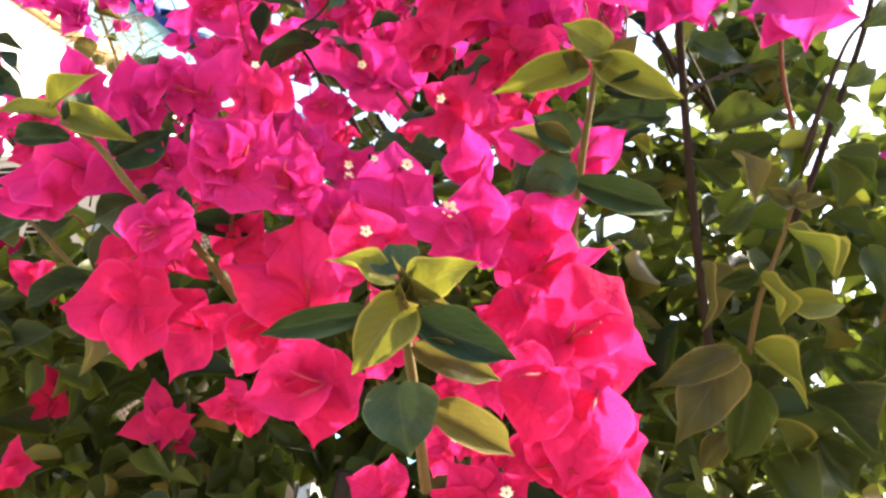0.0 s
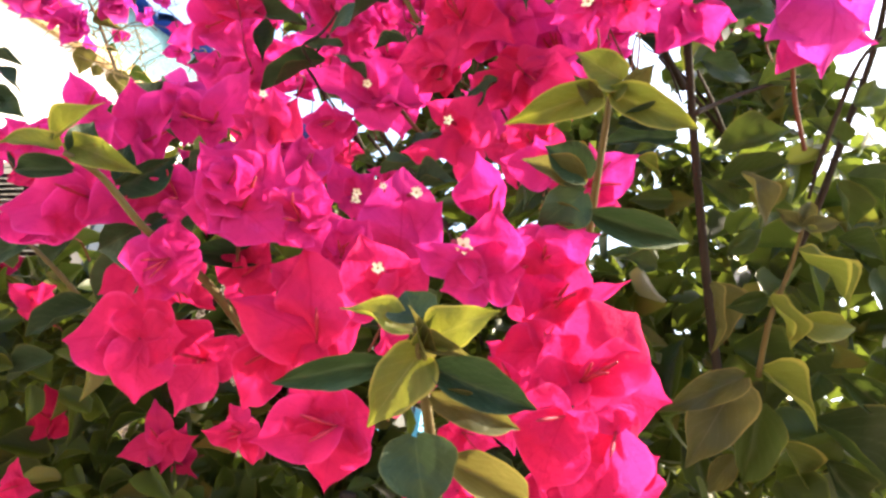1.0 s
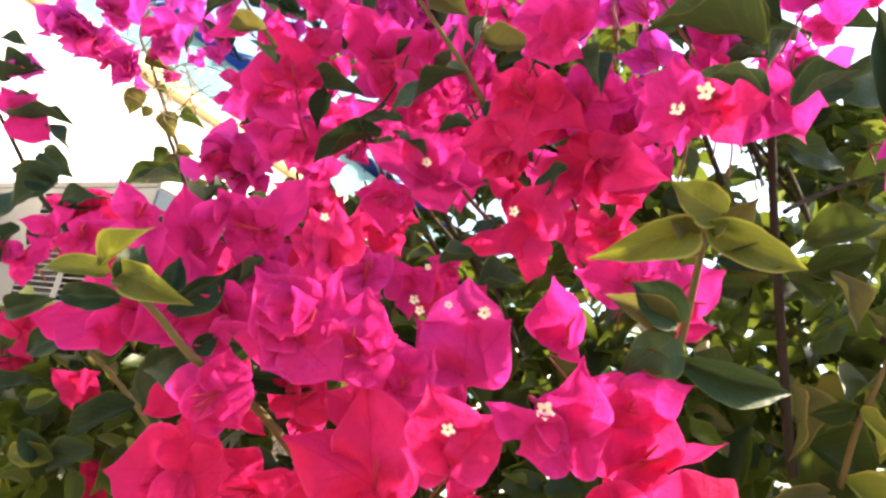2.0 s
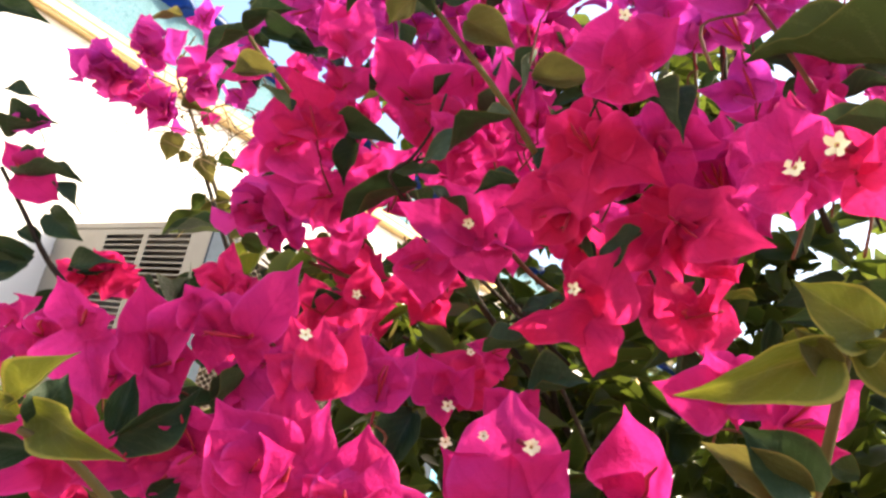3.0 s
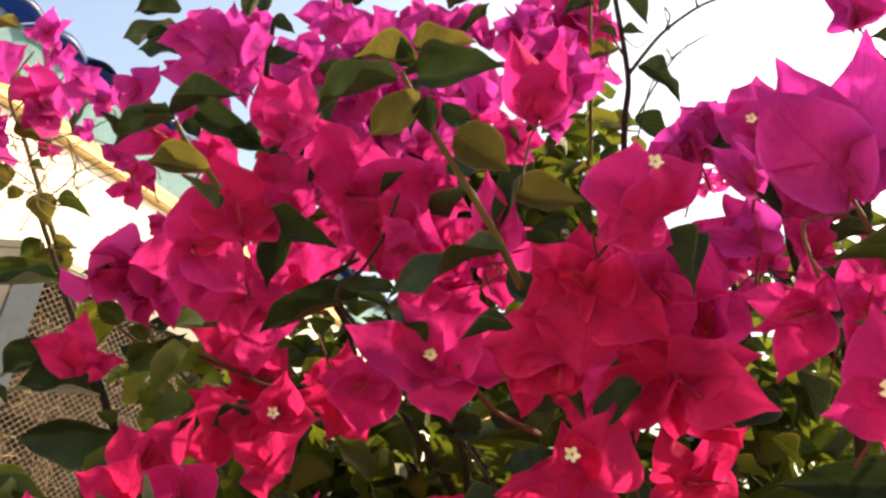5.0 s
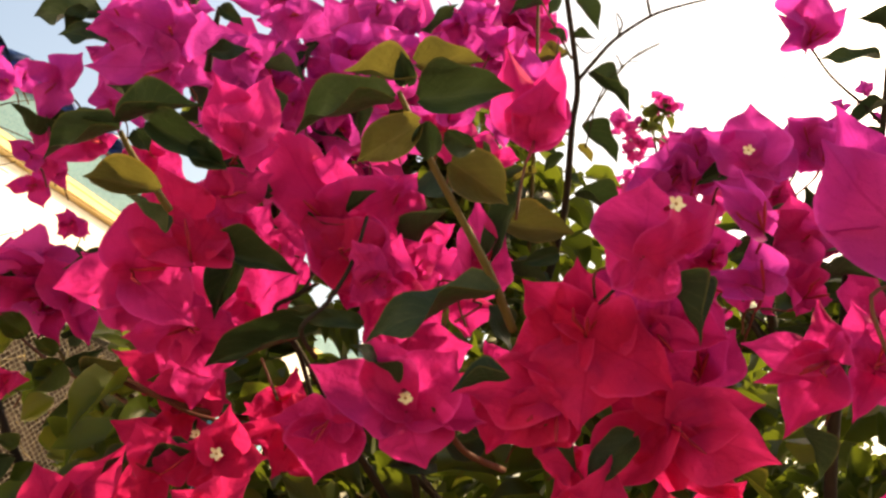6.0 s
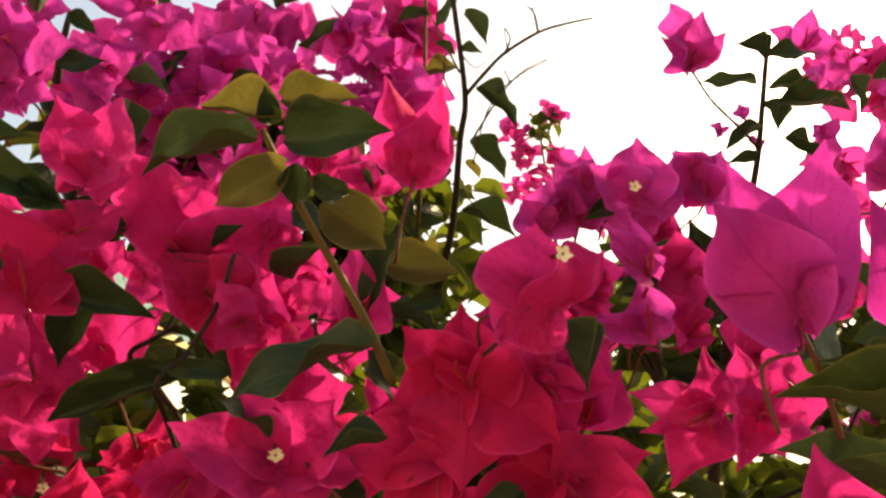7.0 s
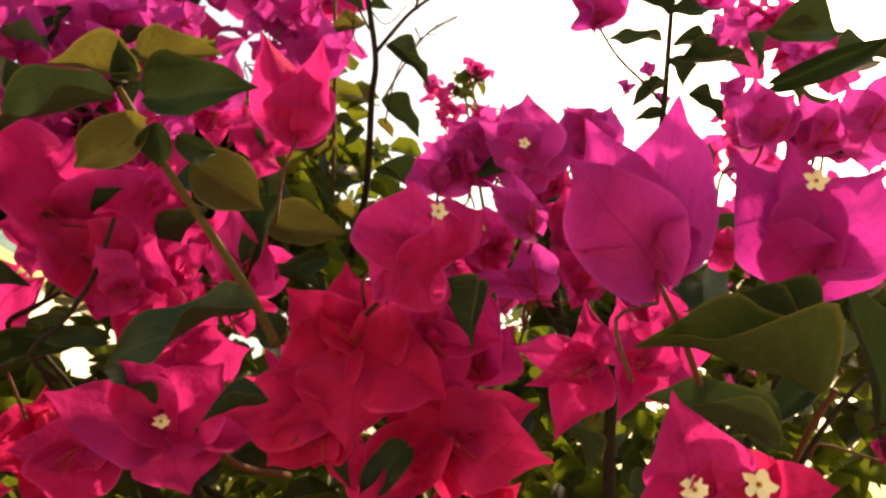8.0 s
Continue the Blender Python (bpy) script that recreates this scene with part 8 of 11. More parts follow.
bloom(BUSH, (-0.3032, 0.5547, 1.5948), [((0.0094, 0.0017, -0.0139), (0.25, -0.97, 0.05), 0.92), ((0.0060, -0.0106, 0.0114), (0.38, -0.57, -0.73), 0.82), ((-0.0117, -0.0055, -0.0090), (0.41, -0.91, 0.03), 0.80)])
low_left = branch(BUSH, [(-0.2164, 0.5555, 1.5489), (-0.2508, 0.5191, 1.5901), (-0.2767, 0.4990, 1.6141), (-0.3031, 0.5019, 1.6306)], 0.0022, 0.0014, TWIG_GREEN)
leaf(low_left, (-0.2032, 0.4531, 1.6197), (-0.0216, 0.0115, -0.0338), (-0.06, -0.96, -0.29), 0.85)
leaf(low_left, (-0.2226, 0.4544, 1.6443), (0.0361, -0.0016, 0.0192), (-0.00, -1.00, -0.08), 0.45)
leaf(low_left, (-0.2359, 0.4792, 1.5890), (-0.0358, -0.0001, -0.0231), (0.13, -0.97, -0.20), 0.45)
leaf(low_left, (-0.2885, 0.4837, 1.6267), (-0.0292, 0.0061, -0.0195), (-0.06, -0.97, -0.22), 0.60)
leaf(low_left, (-0.3252, 0.4750, 1.7163), (-0.0265, 0.0016, -0.0212), (-0.07, -1.00, 0.02), 0.75)
leaf(low_left, (-0.3279, 0.4759, 1.7122), (-0.0209, -0.0048, 0.0014), (0.18, -0.90, -0.39), 0.60)
leaf(low_left, (-0.3430, 0.4833, 1.6808), (-0.0179, 0.0031, -0.0181), (-0.24, -0.97, 0.07), 0.60)
leaf(low_left, (-0.2955, 0.5272, 1.6180), (0.0162, -0.0086, 0.0211), (-0.26, -0.95, -0.18), 0.60)
leaf(low_left, (-0.2963, 0.5261, 1.5483), (-0.0369, 0.0053, -0.0029), (-0.11, -0.94, -0.33), 0.45, "young")
leaf(low_left, (-0.3172, 0.5203, 1.5610), (0.0180, 0.0165, -0.0202), (0.52, -0.83, -0.22), 0.50)
leaf(low_left, (-0.3519, 0.5165, 1.6342), (0.0306, -0.0054, 0.0113), (-0.06, -0.95, -0.29), 0.50)
leaf(low_left, (-0.2728, 0.5262, 1.5571), (-0.0332, 0.0098, -0.0180), (-0.17, -0.96, -0.21), 0.45)
leaf(low_left, (-0.3368, 0.5115, 1.5844), (0.0254, -0.0034, 0.0089), (-0.20, -0.96, 0.21), 0.50)
mass(BUSH, 130, (-0.3450, 0.5967, 1.5756), (.10, .06, .09), .034, 71, "foliage")
mass(BUSH, 150, (-0.2599, 0.7284, 1.4663), (.20, .08, .08), .04, 72, "foliage")
mass(BUSH, 240, (0.1002, 0.8370, 1.5005), (.25, .08, .10), .04, 73, "foliage")
# dense upper left at the end of the walk
bloom(BUSH, (-0.2068, 0.6867, 2.0365), [((-0.0189, -0.0019, 0.0099), (-0.29, -0.66, -0.69), 0.85), ((0.0191, -0.0190, 0.0087), (-0.47, -0.71, -0.53), 0.85), ((0.0023, 0.0013, -0.0288), (-0.55, -0.83, -0.08), 0.85)], tone="violet")
leaf(BUSH, (-0.1960, 0.7038, 2.0246), (-0.0027, -0.0004, -0.0307), (-0.46, -0.88, 0.05), 0.46)
bloom(BUSH, (-0.1721, 0.6750, 2.0252), [((-0.0200, -0.0034, 0.0132), (-0.21, -0.82, -0.53), 0.85), ((0.0186, -0.0189, 0.0088), (-0.59, -0.74, -0.34), 0.85), ((0.0052, -0.0001, -0.0284), (-0.59, -0.80, -0.11), 0.85)], tone="violet")
leaf(BUSH, (-0.1569, 0.6938, 2.0183), (0.0189, 0.0004, -0.0210), (0.23, -0.95, 0.19), 0.42)
bloom(BUSH, (-0.1601, 0.6933, 2.0184), [((-0.0251, -0.0004, 0.0079), (-0.22, -0.64, -0.74), 0.82), ((-0.0024, -0.0029, -0.0236), (-0.26, -0.96, 0.14), 0.82), ((0.0154, -0.0197, 0.0040), (-0.79, -0.62, -0.03), 0.85)], tone="violet")
bloom(BUSH, (-0.1972, 0.7176, 2.0018), [((-0.0226, 0.0002, 0.0067), (-0.16, -0.84, -0.52), 0.85), ((0.0148, -0.0206, 0.0166), (-0.73, -0.66, -0.18), 0.85), ((0.0058, -0.0004, -0.0291), (-0.37, -0.93, -0.06), 0.85)], tone="violet")
leaf(BUSH, (-0.1716, 0.7221, 2.0072), (0.0241, -0.0212, -0.0115), (-0.30, -0.69, 0.66), 0.55)
bloom(BUSH, (-0.1878, 0.7438, 2.0194), [((-0.0221, 0.0013, 0.0073), (-0.22, -0.83, -0.51), 0.88), ((0.0029, 0.0018, -0.0216), (-0.71, -0.69, -0.15), 0.83), ((0.0119, -0.0158, 0.0122), (-0.71, -0.68, -0.18), 0.92)], tone="violet")
bloom(BUSH, (-0.1502, 0.7163, 2.0104), [((-0.0212, -0.0019, 0.0112), (-0.15, -0.88, -0.44), 0.85), ((0.0198, -0.0204, 0.0100), (-0.41, -0.69, -0.60), 0.85), ((0.0017, 0.0016, -0.0305), (-0.52, -0.85, -0.07), 0.85)], tone="violet")
bloom(BUSH, (-0.1282, 0.7398, 2.0155), [((-0.0234, 0.0009, -0.0137), (0.03, -0.99, -0.12), 0.87), ((0.0140, -0.0064, -0.0162), (-0.50, -0.86, -0.09), 0.94), ((-0.0070, -0.0125, 0.0230), (0.07, -0.89, -0.46), 0.81)], tone="rose")
bloom(BUSH, (-0.1260, 0.6494, 2.0386), [((-0.0199, -0.0015, 0.0098), (-0.28, -0.69, -0.67), 0.85), ((0.0147, -0.0162, 0.0089), (-0.43, -0.70, -0.56), 0.85), ((0.0046, 0.0003, -0.0286), (-0.50, -0.86, -0.09), 0.85)], tone="violet")
leaf(BUSH, (-0.1330, 0.6741, 2.0469), (-0.0243, 0.0095, -0.0089), (-0.47, -0.63, 0.61), 0.44)
bloom(BUSH, (-0.1657, 0.7176, 1.9612), [((-0.0230, 0.0002, 0.0072), (-0.22, -0.71, -0.67), 0.85), ((0.0186, -0.0214, 0.0137), (-0.51, -0.73, -0.45), 0.85), ((0.0089, -0.0021, -0.0284), (-0.15, -0.99, 0.03), 0.85)], tone="rose")
bloom(BUSH, (-0.1160, 0.7183, 1.9610), [((-0.0209, -0.0004, 0.0082), (-0.14, -0.91, -0.39), 0.85), ((0.0186, -0.0219, 0.0143), (-0.29, -0.68, -0.67), 0.85), ((0.0042, -0.0001, -0.0254), (-0.56, -0.83, -0.09), 0.85)], tone="rose")
leaf(BUSH, (-0.0998, 0.7089, 1.9627), (0.0234, -0.0104, -0.0043), (-0.21, -0.73, 0.65), 0.44)
bloom(BUSH, (-0.0750, 0.7104, 1.9305), [((-0.0213, -0.0003, 0.0085), (-0.12, -0.93, -0.34), 0.85), ((0.0145, -0.0193, 0.0147), (-0.64, -0.71, -0.29), 0.85), ((0.0074, -0.0018, -0.0248), (-0.13, -0.99, 0.04), 0.85)], tone="rose")
leaf(BUSH, (-0.0617, 0.7093, 1.9182), (0.0121, -0.0033, -0.0290), (-0.08, -0.99, 0.08), 0.49)
bloom(BUSH, (-0.0556, 0.7276, 1.9292), [((0.0201, -0.0138, 0.0025), (-0.43, -0.73, -0.53), 0.82), ((-0.0167, -0.0095, 0.0142), (-0.22, -0.67, -0.71), 0.76), ((-0.0078, 0.0037, -0.0217), (-0.28, -0.96, -0.06), 0.81)], tone="rose")
bloom(BUSH, (-0.1794, 0.7181, 1.9116), [((-0.0213, 0.0013, 0.0040), (-0.10, -0.97, -0.22), 0.85), ((0.0140, -0.0201, 0.0171), (-0.64, -0.70, -0.30), 0.85), ((0.0053, -0.0006, -0.0269), (-0.29, -0.96, -0.04), 0.85)], tone="rose")
leaf(BUSH, (-0.1726, 0.7258, 1.9299), (-0.0112, -0.0094, 0.0280), (0.02, -0.95, -0.31), 0.59)
bloom(BUSH, (-0.1685, 0.7524, 1.9094), [((0.0178, -0.0014, -0.0160), (-0.19, -0.97, -0.13), 0.77), ((0.0042, -0.0122, 0.0202), (-0.53, -0.77, -0.35), 0.90), ((-0.0205, 0.0113, -0.0067), (-0.51, -0.84, 0.15), 0.92)], tone="rose")
bloom(BUSH, (-0.1255, 0.7172, 1.9105), [((-0.0200, -0.0006, 0.0084), (-0.14, -0.91, -0.39), 0.85), ((0.0146, -0.0189, 0.0144), (-0.29, -0.71, -0.64), 0.85), ((0.0048, -0.0004, -0.0279), (-0.64, -0.76, -0.10), 0.85)], tone="rose")
leaf(BUSH, (-0.1367, 0.7247, 1.9184), (-0.0293, 0.0038, 0.0035), (-0.02, -0.75, 0.66), 0.46)
bloom(BUSH, (-0.1037, 0.7335, 1.9237), [((-0.0118, 0.0093, -0.0166), (-0.66, -0.75, 0.04), 0.83), ((0.0152, -0.0110, -0.0143), (-0.53, -0.84, 0.08), 0.80), ((-0.0011, -0.0102, 0.0202), (-0.10, -0.89, -0.45), 0.78)], tone="rose")
mass(BUSH, 110, (-0.1842, 0.8471, 2.0756), (.10, .05, .09), .038, 81, "blossom")
mass(BUSH, 220, (-0.1474, 0.9245, 2.0701), (.16, .05, .14), .04, 82, "foliage")
mass(BUSH, 160, (-0.0018, 0.9485, 2.0114), (.10, .06, .12), .04, 83, "foliage")
mass(BUSH, 150, (-0.1136, 0.9313, 2.0734), (.12, .06, .10), .04, 84, "foliage")
mass(BUSH, 560, (0.4800, 1.1798, 1.6282), (.36, .12, .20), .055, 85, "foliage")
leaf(BUSH, (-0.1399, 0.6212, 1.7150), (0.0090, 0.0023, -0.0267), (0.28, -0.96, 0.01), 0.48)
bloom(BUSH, (-0.1825, 0.6188, 1.7291), [((-0.0191, -0.0092, 0.0098), (0.14, -0.85, -0.51), 0.95), ((0.0151, -0.0136, 0.0190), (-0.34, -0.87, -0.35), 0.95), ((0.0055, 0.0014, -0.0233), (-0.42, -0.89, -0.15), 0.95)])
leaf(BUSH, (-0.1711, 0.6208, 1.7154), (0.0104, 0.0074, -0.0288), (0.39, -0.92, -0.10), 0.58)
bloom(BUSH, (-0.2113, 0.5536, 1.7047), [((-0.0218, -0.0102, 0.0103), (0.05, -0.76, -0.65), 0.85), ((0.0164, -0.0125, 0.0169), (-0.13, -0.86, -0.50), 0.95), ((0.0037, 0.0008, -0.0140), (0.06, -1.00, -0.04), 0.95)], tone="rose")
leaf(BUSH, (-0.2206, 0.5596, 1.6988), (-0.0097, 0.0068, -0.0276), (-0.40, -0.91, -0.08), 0.53)
bloom(BUSH, (-0.2457, 0.5771, 1.6998), [((-0.0243, -0.0084, 0.0046), (0.32, -0.95, -0.04), 0.85), ((0.0043, -0.0120, 0.0187), (-0.31, -0.83, -0.46), 0.95), ((0.0105, 0.0000, -0.0136), (-0.35, -0.90, -0.27), 0.95)])
leaf(BUSH, (-0.2443, 0.6010, 1.6956), (0.0074, 0.0117, -0.0294), (0.37, -0.89, -0.26), 0.57)
bloom(BUSH, (-0.3852, 0.8415, 1.7984), [((-0.0358, -0.0122, 0.0054), (0.32, -0.95, -0.02), 0.64), ((0.0064, -0.0215, 0.0331), (0.27, -0.78, -0.56), 0.74), ((0.0276, -0.0053, -0.0057), (-0.23, -0.95, -0.21), 0.85), ((0.0052, 0.0009, -0.0141), (0.30, -0.95, 0.05), 0.85)])
mass(BUSH, 110, (0.4744, 0.6858, 1.9832), (.09, .05, .06), .04, 86, "foliage")
mass(BUSH, 60, (0.2402, 0.8049, 1.9836), (.06, .05, .06), .036, 87, "foliage")
TANGLE = random.Random(91)
for k in range(34):
    q = Vector((-0.505, 0.937, 1.985)) + Vector((TANGLE.gauss(0, 0.045), TANGLE.gauss(0, 0.02), TANGLE.gauss(0, 0.04)))
    h = Vector((TANGLE.gauss(0, 1), TANGLE.gauss(0, 0.4), TANGLE.gauss(0.3, 0.8))).normalized()
    aside = Vector((TANGLE.gauss(0, 0.01), 0, TANGLE.gauss(0, 0.01)))
    branch(BUSH, [q, q + h * 0.025 + aside, q + h * 0.055 - aside * 0.5], 0.0009, 0.0004, DRY, "dry_twig")
# middle cluster late in the walk
bloom(BUSH, (-0.2119, 0.5917, 1.8179), [((-0.0330, 0.0030, -0.0101), (0.06, -0.89, -0.45), 0.64), ((-0.0120, 0.0047, -0.0253), (-0.41, -0.91, 0.02), 0.95), ((0.0210, -0.0054, -0.0258), (-0.29, -0.95, -0.04), 0.85), ((0.0240, -0.0138, -0.0006), (-0.47, -0.80, -0.37), 0.85), ((-0.0124, -0.0102, 0.0186), (-0.33, -0.72, -0.61), 0.85)], tone="rose")
bloom(BUSH, (-0.1882, 0.6094, 1.8403), [((0.0287, -0.0247, 0.0151), (-0.34, -0.75, -0.58), 0.85), ((-0.0215, -0.0019, 0.0048), (-0.06, -0.82, -0.57), 0.95), ((0.0038, 0.0004, -0.0158), (-0.26, -0.96, -0.09), 0.95)], tone="rose")
bloom(BUSH, (-0.1193, 0.5514, 1.8511), [((-0.0098, 0.0048, -0.0253), (-0.12, -0.98, -0.14), 0.95), ((0.0197, -0.0084, -0.0096), (-0.44, -0.89, -0.11), 0.85), ((0.0001, -0.0160, 0.0225), (-0.48, -0.72, -0.51), 0.95)], tone="rose")
branch(BUSH, [(-0.1527, 0.5830, 1.8525), (-0.1634, 0.5791, 1.8421), (-0.1722, 0.5795, 1.8333), (-0.1629, 0.5861, 1.8235), (-0.1531, 0.5978, 1.8142), (-0.1386, 0.6341, 1.7953)], 0.0011, 0.0015, BARK)
branch(BUSH, [(0.1108, 0.6145, 1.9138), (0.1137, 0.5976, 1.8977), (0.1274, 0.5961, 1.8909), (0.1360, 0.5990, 1.8767), (0.1490, 0.6123, 1.8609)], 0.0007, 0.0011, BARK)
branch(BUSH, [(-0.2446, 0.6554, 1.7932), (-0.2271, 0.6526, 1.7870), (-0.2092, 0.6605, 1.7814), (-0.1914, 0.6669, 1.7800)], 0.0009, 0.0012, TWIG_RED)
branch(BUSH, [(-0.1735, 0.6679, 1.8212), (-0.1661, 0.6595, 1.8085), (-0.1590, 0.6509, 1.7963)], 0.0008, 0.001, TWIG_RED)
branch(BUSH, [(-0.0774, 0.5977, 1.7650), (-0.0626, 0.5844, 1.7479), (-0.0448, 0.5831, 1.7281), (-0.0304, 0.5914, 1.7093), (-0.0126, 0.6126, 1.6854)], 0.0011, 0.0016, BARK)
branch(BUSH, [(-0.0040, 0.5375, 1.7929), (0.0076, 0.5441, 1.7779), (0.0163, 0.5605, 1.7644), (0.0192, 0.5766, 1.7488)], 0.0009, 0.0012, BARK)
mass(BUSH, 120, (0.1443, 0.7586, 1.8442), (.08, .04, .055), .034, 101, "foliage")
mass(BUSH, 22, (0.0521, 0.7239, 1.8376), (.03, .03, .03), .03, 102, "foliage")
leaf(sky_stem, (0.1338, 0.6341, 1.8292), (-0.0408, 0.0012, -0.0218), (0.18, -0.91, -0.38), 0.47)
leaf(sky_stem, (0.0716, 0.5923, 1.7940), (-0.0223, -0.0008, -0.0008), (0.03, -0.99, 0.14), 0.31, "young")
leaf(sky_stem, (0.0973, 0.6221, 1.7806), (0.0333, 0.0023, -0.0038), (0.05, -0.98, -0.18), 0.31, "young")
leaf(sky_stem, (0.0832, 0.5975, 1.7837), (-0.0037, 0.0028, -0.0267), (0.47, -0.87, -0.16), 0.39)
leaf(sky_stem, (0.1141, 0.5987, 1.7963), (0.0235, 0.0054, -0.0147), (0.16, -0.98, -0.10), 0.39, "young")
# low left
bloom(BUSH, (-0.1561, 0.3872, 1.6836), [((-0.0102, -0.0061, 0.0034), (0.44, -0.87, -0.24), 0.95), ((0.0177, -0.0145, 0.0275), (0.25, -0.78, -0.57), 0.64), ((0.0093, 0.0007, -0.0064), (-0.24, -0.87, -0.44), 0.95), ((0.0012, 0.0008, -0.0160), (0.08, -1.00, -0.05), 0.95)], tone="rose")
bloom(BUSH, (-0.2150, 0.3698, 1.6738), [((-0.0090, -0.0115, 0.0143), (0.41, -0.82, -0.40), 0.85), ((0.0135, -0.0024, 0.0041), (-0.07, -0.95, -0.30), 0.95), ((0.0136, 0.0027, -0.0282), (0.17, -0.99, -0.02), 0.85)], tone="rose")
bloom(BUSH, (-0.2241, 0.7005, 1.7651), [((-0.0263, -0.0145, 0.0060), (0.42, -0.87, -0.26), 0.74), ((0.0188, -0.0115, 0.0218), (0.08, -0.85, -0.52), 0.74), ((0.0008, 0.0012, -0.0230), (0.25, -0.97, -0.04), 0.85)])
bloom(BUSH, (-0.1902, 0.7054, 1.7679), [((-0.0147, -0.0128, 0.0133), (0.29, -0.83, -0.47), 0.85), ((0.0181, -0.0042, 0.0070), (-0.00, -0.86, -0.51), 0.85), ((0.0053, 0.0019, -0.0243), (0.22, -0.98, -0.03), 0.95)], [((-0.2017, 0.6897, 1.7711), (-0.25, -1.50, -0.19), 0.0043)])
# blossoms half way to the air cooler
bloom(BUSH, (-0.4234, 0.6727, 1.7475), [((-0.0236, -0.0132, 0.0042), (0.36, -0.80, -0.48), 0.74), ((0.0237, -0.0102, 0.0203), (0.24, -0.73, -0.64), 0.85), ((0.0469, -0.0033, 0.0003), (-0.06, -0.91, -0.42), 0.74), ((0.0050, 0.0015, -0.0154), (0.16, -0.99, -0.04), 0.85), ((-0.0136, -0.0041, -0.0106), (0.44, -0.87, -0.23), 0.85)])
bloom(BUSH, (-0.3974, 0.6734, 1.7589), [((-0.0184, -0.0121, 0.0077), (0.37, -0.83, -0.42), 0.85), ((0.0127, -0.0015, 0.0018), (-0.02, -0.84, -0.54), 0.74), ((0.0063, 0.0014, -0.0128), (0.19, -0.98, -0.02), 0.85)])
leaf(left_branch, (-0.4240, 0.6511, 1.7481), (0.0429, -0.0053, 0.0094), (-0.11, -0.99, -0.07), 0.36)
bloom(BUSH, (-0.2717, 0.4307, 1.6723), [((-0.0146, -0.0042, -0.0080), (0.25, -0.97, 0.06), 0.74), ((0.0107, -0.0088, 0.0166), (-0.01, -0.89, -0.47), 0.85), ((0.0280, -0.0073, 0.0108), (0.05, -0.76, -0.65), 0.74), ((-0.0077, -0.0012, -0.0162), (0.14, -0.99, 0.01), 0.74)], tone="rose")
mass(BUSH, 170, (0.3196, 0.9763, 1.7886), (.12, .06, .14), .045, 111, "foliage")
mass(BUSH, 50, (0.2306, 0.6751, 1.9526), (.05, .04, .04), .032, 112, "foliage")
mass(BUSH, 60, (0.2320, 0.6476, 1.9115), (.06, .04, .05), .032, 113, "foliage")
leaf(left_branch, (-0.3711, 0.4991, 1.6879), (0.0088, 0.0021, 0.0310), (-0.20, -0.97, 0.12), 0.60)
leaf(left_branch, (-0.3464, 0.4881, 1.6626), (-0.0151, -0.0131, 0.0191), (0.10, -0.86, -0.51), 0.60)
bloom(BUSH, (-0.3085, 0.4560, 1.6794), [((-0.0159, -0.0073, 0.0018), (0.31, -0.80, -0.52), 0.74), ((0.0140, -0.0074, 0.0139), (-0.24, -0.94, -0.26), 0.85), ((0.0084, 0.0008, -0.0132), (-0.23, -0.95, -0.21), 0.85)], tone="rose")
bloom(BUSH, (-0.3394, 0.4884, 1.6642), [((-0.0141, -0.0084, 0.0066), (0.35, -0.87, -0.35), 0.85), ((0.0199, -0.0062, 0.0105), (-0.21, -0.96, -0.17), 0.85), ((0.0067, 0.0010, -0.0183), (0.22, -0.97, 0.03), 0.85)], tone="rose")
bloom(BUSH, (-0.3923, 0.6044, 1.6043), [((-0.0170, -0.0103, 0.0086), (0.33, -0.86, -0.38), 0.85), ((0.0188, -0.0069, 0.0124), (-0.16, -0.95, -0.28), 0.85), ((0.0108, 0.0008, -0.0160), (-0.07, -0.99, -0.10), 0.85)])
bloom(BUSH, (-0.3708, 0.6005, 1.6260), [((-0.0167, -0.0083, 0.0042), (0.25, -0.79, -0.56), 0.85), ((0.0194, -0.0051, 0.0080), (-0.08, -0.92, -0.39), 0.85), ((0.0054, 0.0007, -0.0151), (-0.02, -1.00, -0.05), 0.85)])
# dry twigs and hanging leaves before the wall
branch(BUSH, [(-0.5298, 0.9324, 1.9912), (-0.5050, 0.9169, 2.0163), (-0.4749, 0.9090, 2.0262), (-0.4192, 0.9089, 2.0171)], 0.0011, 0.0005, TWIG_GREY)
branch(BUSH, [(-0.4749, 0.9090, 2.0262), (-0.4519, 0.8985, 2.0424), (-0.4277, 0.8911, 2.0498)], 0.0008, 0.0004, TWIG_GREY)
branch(BUSH, [(-0.5050, 0.9169, 2.0163), (-0.5127, 0.9057, 2.0357), (-0.4917, 0.8954, 2.0508)], 0.0009, 0.0005, TWIG_GREY)
branch(BUSH, [(-0.4891, 0.9127, 2.0220), (-0.4677, 0.9226, 1.9995), (-0.4374, 0.9245, 1.9867)], 0.0008, 0.0004, TWIG_GREY)
branch(BUSH, [(-0.5313, 0.9320, 1.9922), (-0.5697, 0.9220, 1.9900), (-0.6102, 0.9137, 1.9826)], 0.001, 0.0004, TWIG_GREY)
branch(BUSH, [(-0.5614, 0.9242, 1.9912), (-0.5825, 0.9269, 1.9733), (-0.5992, 0.9277, 1.9554)], 0.0007, 0.0004, TWIG_GREY)
branch(BUSH, [(-0.5380, 0.9275, 2.0042), (-0.5706, 0.9161, 2.0135), (-0.5908, 0.9056, 2.0225)], 0.0009, 0.0005, TWIG_GREY)
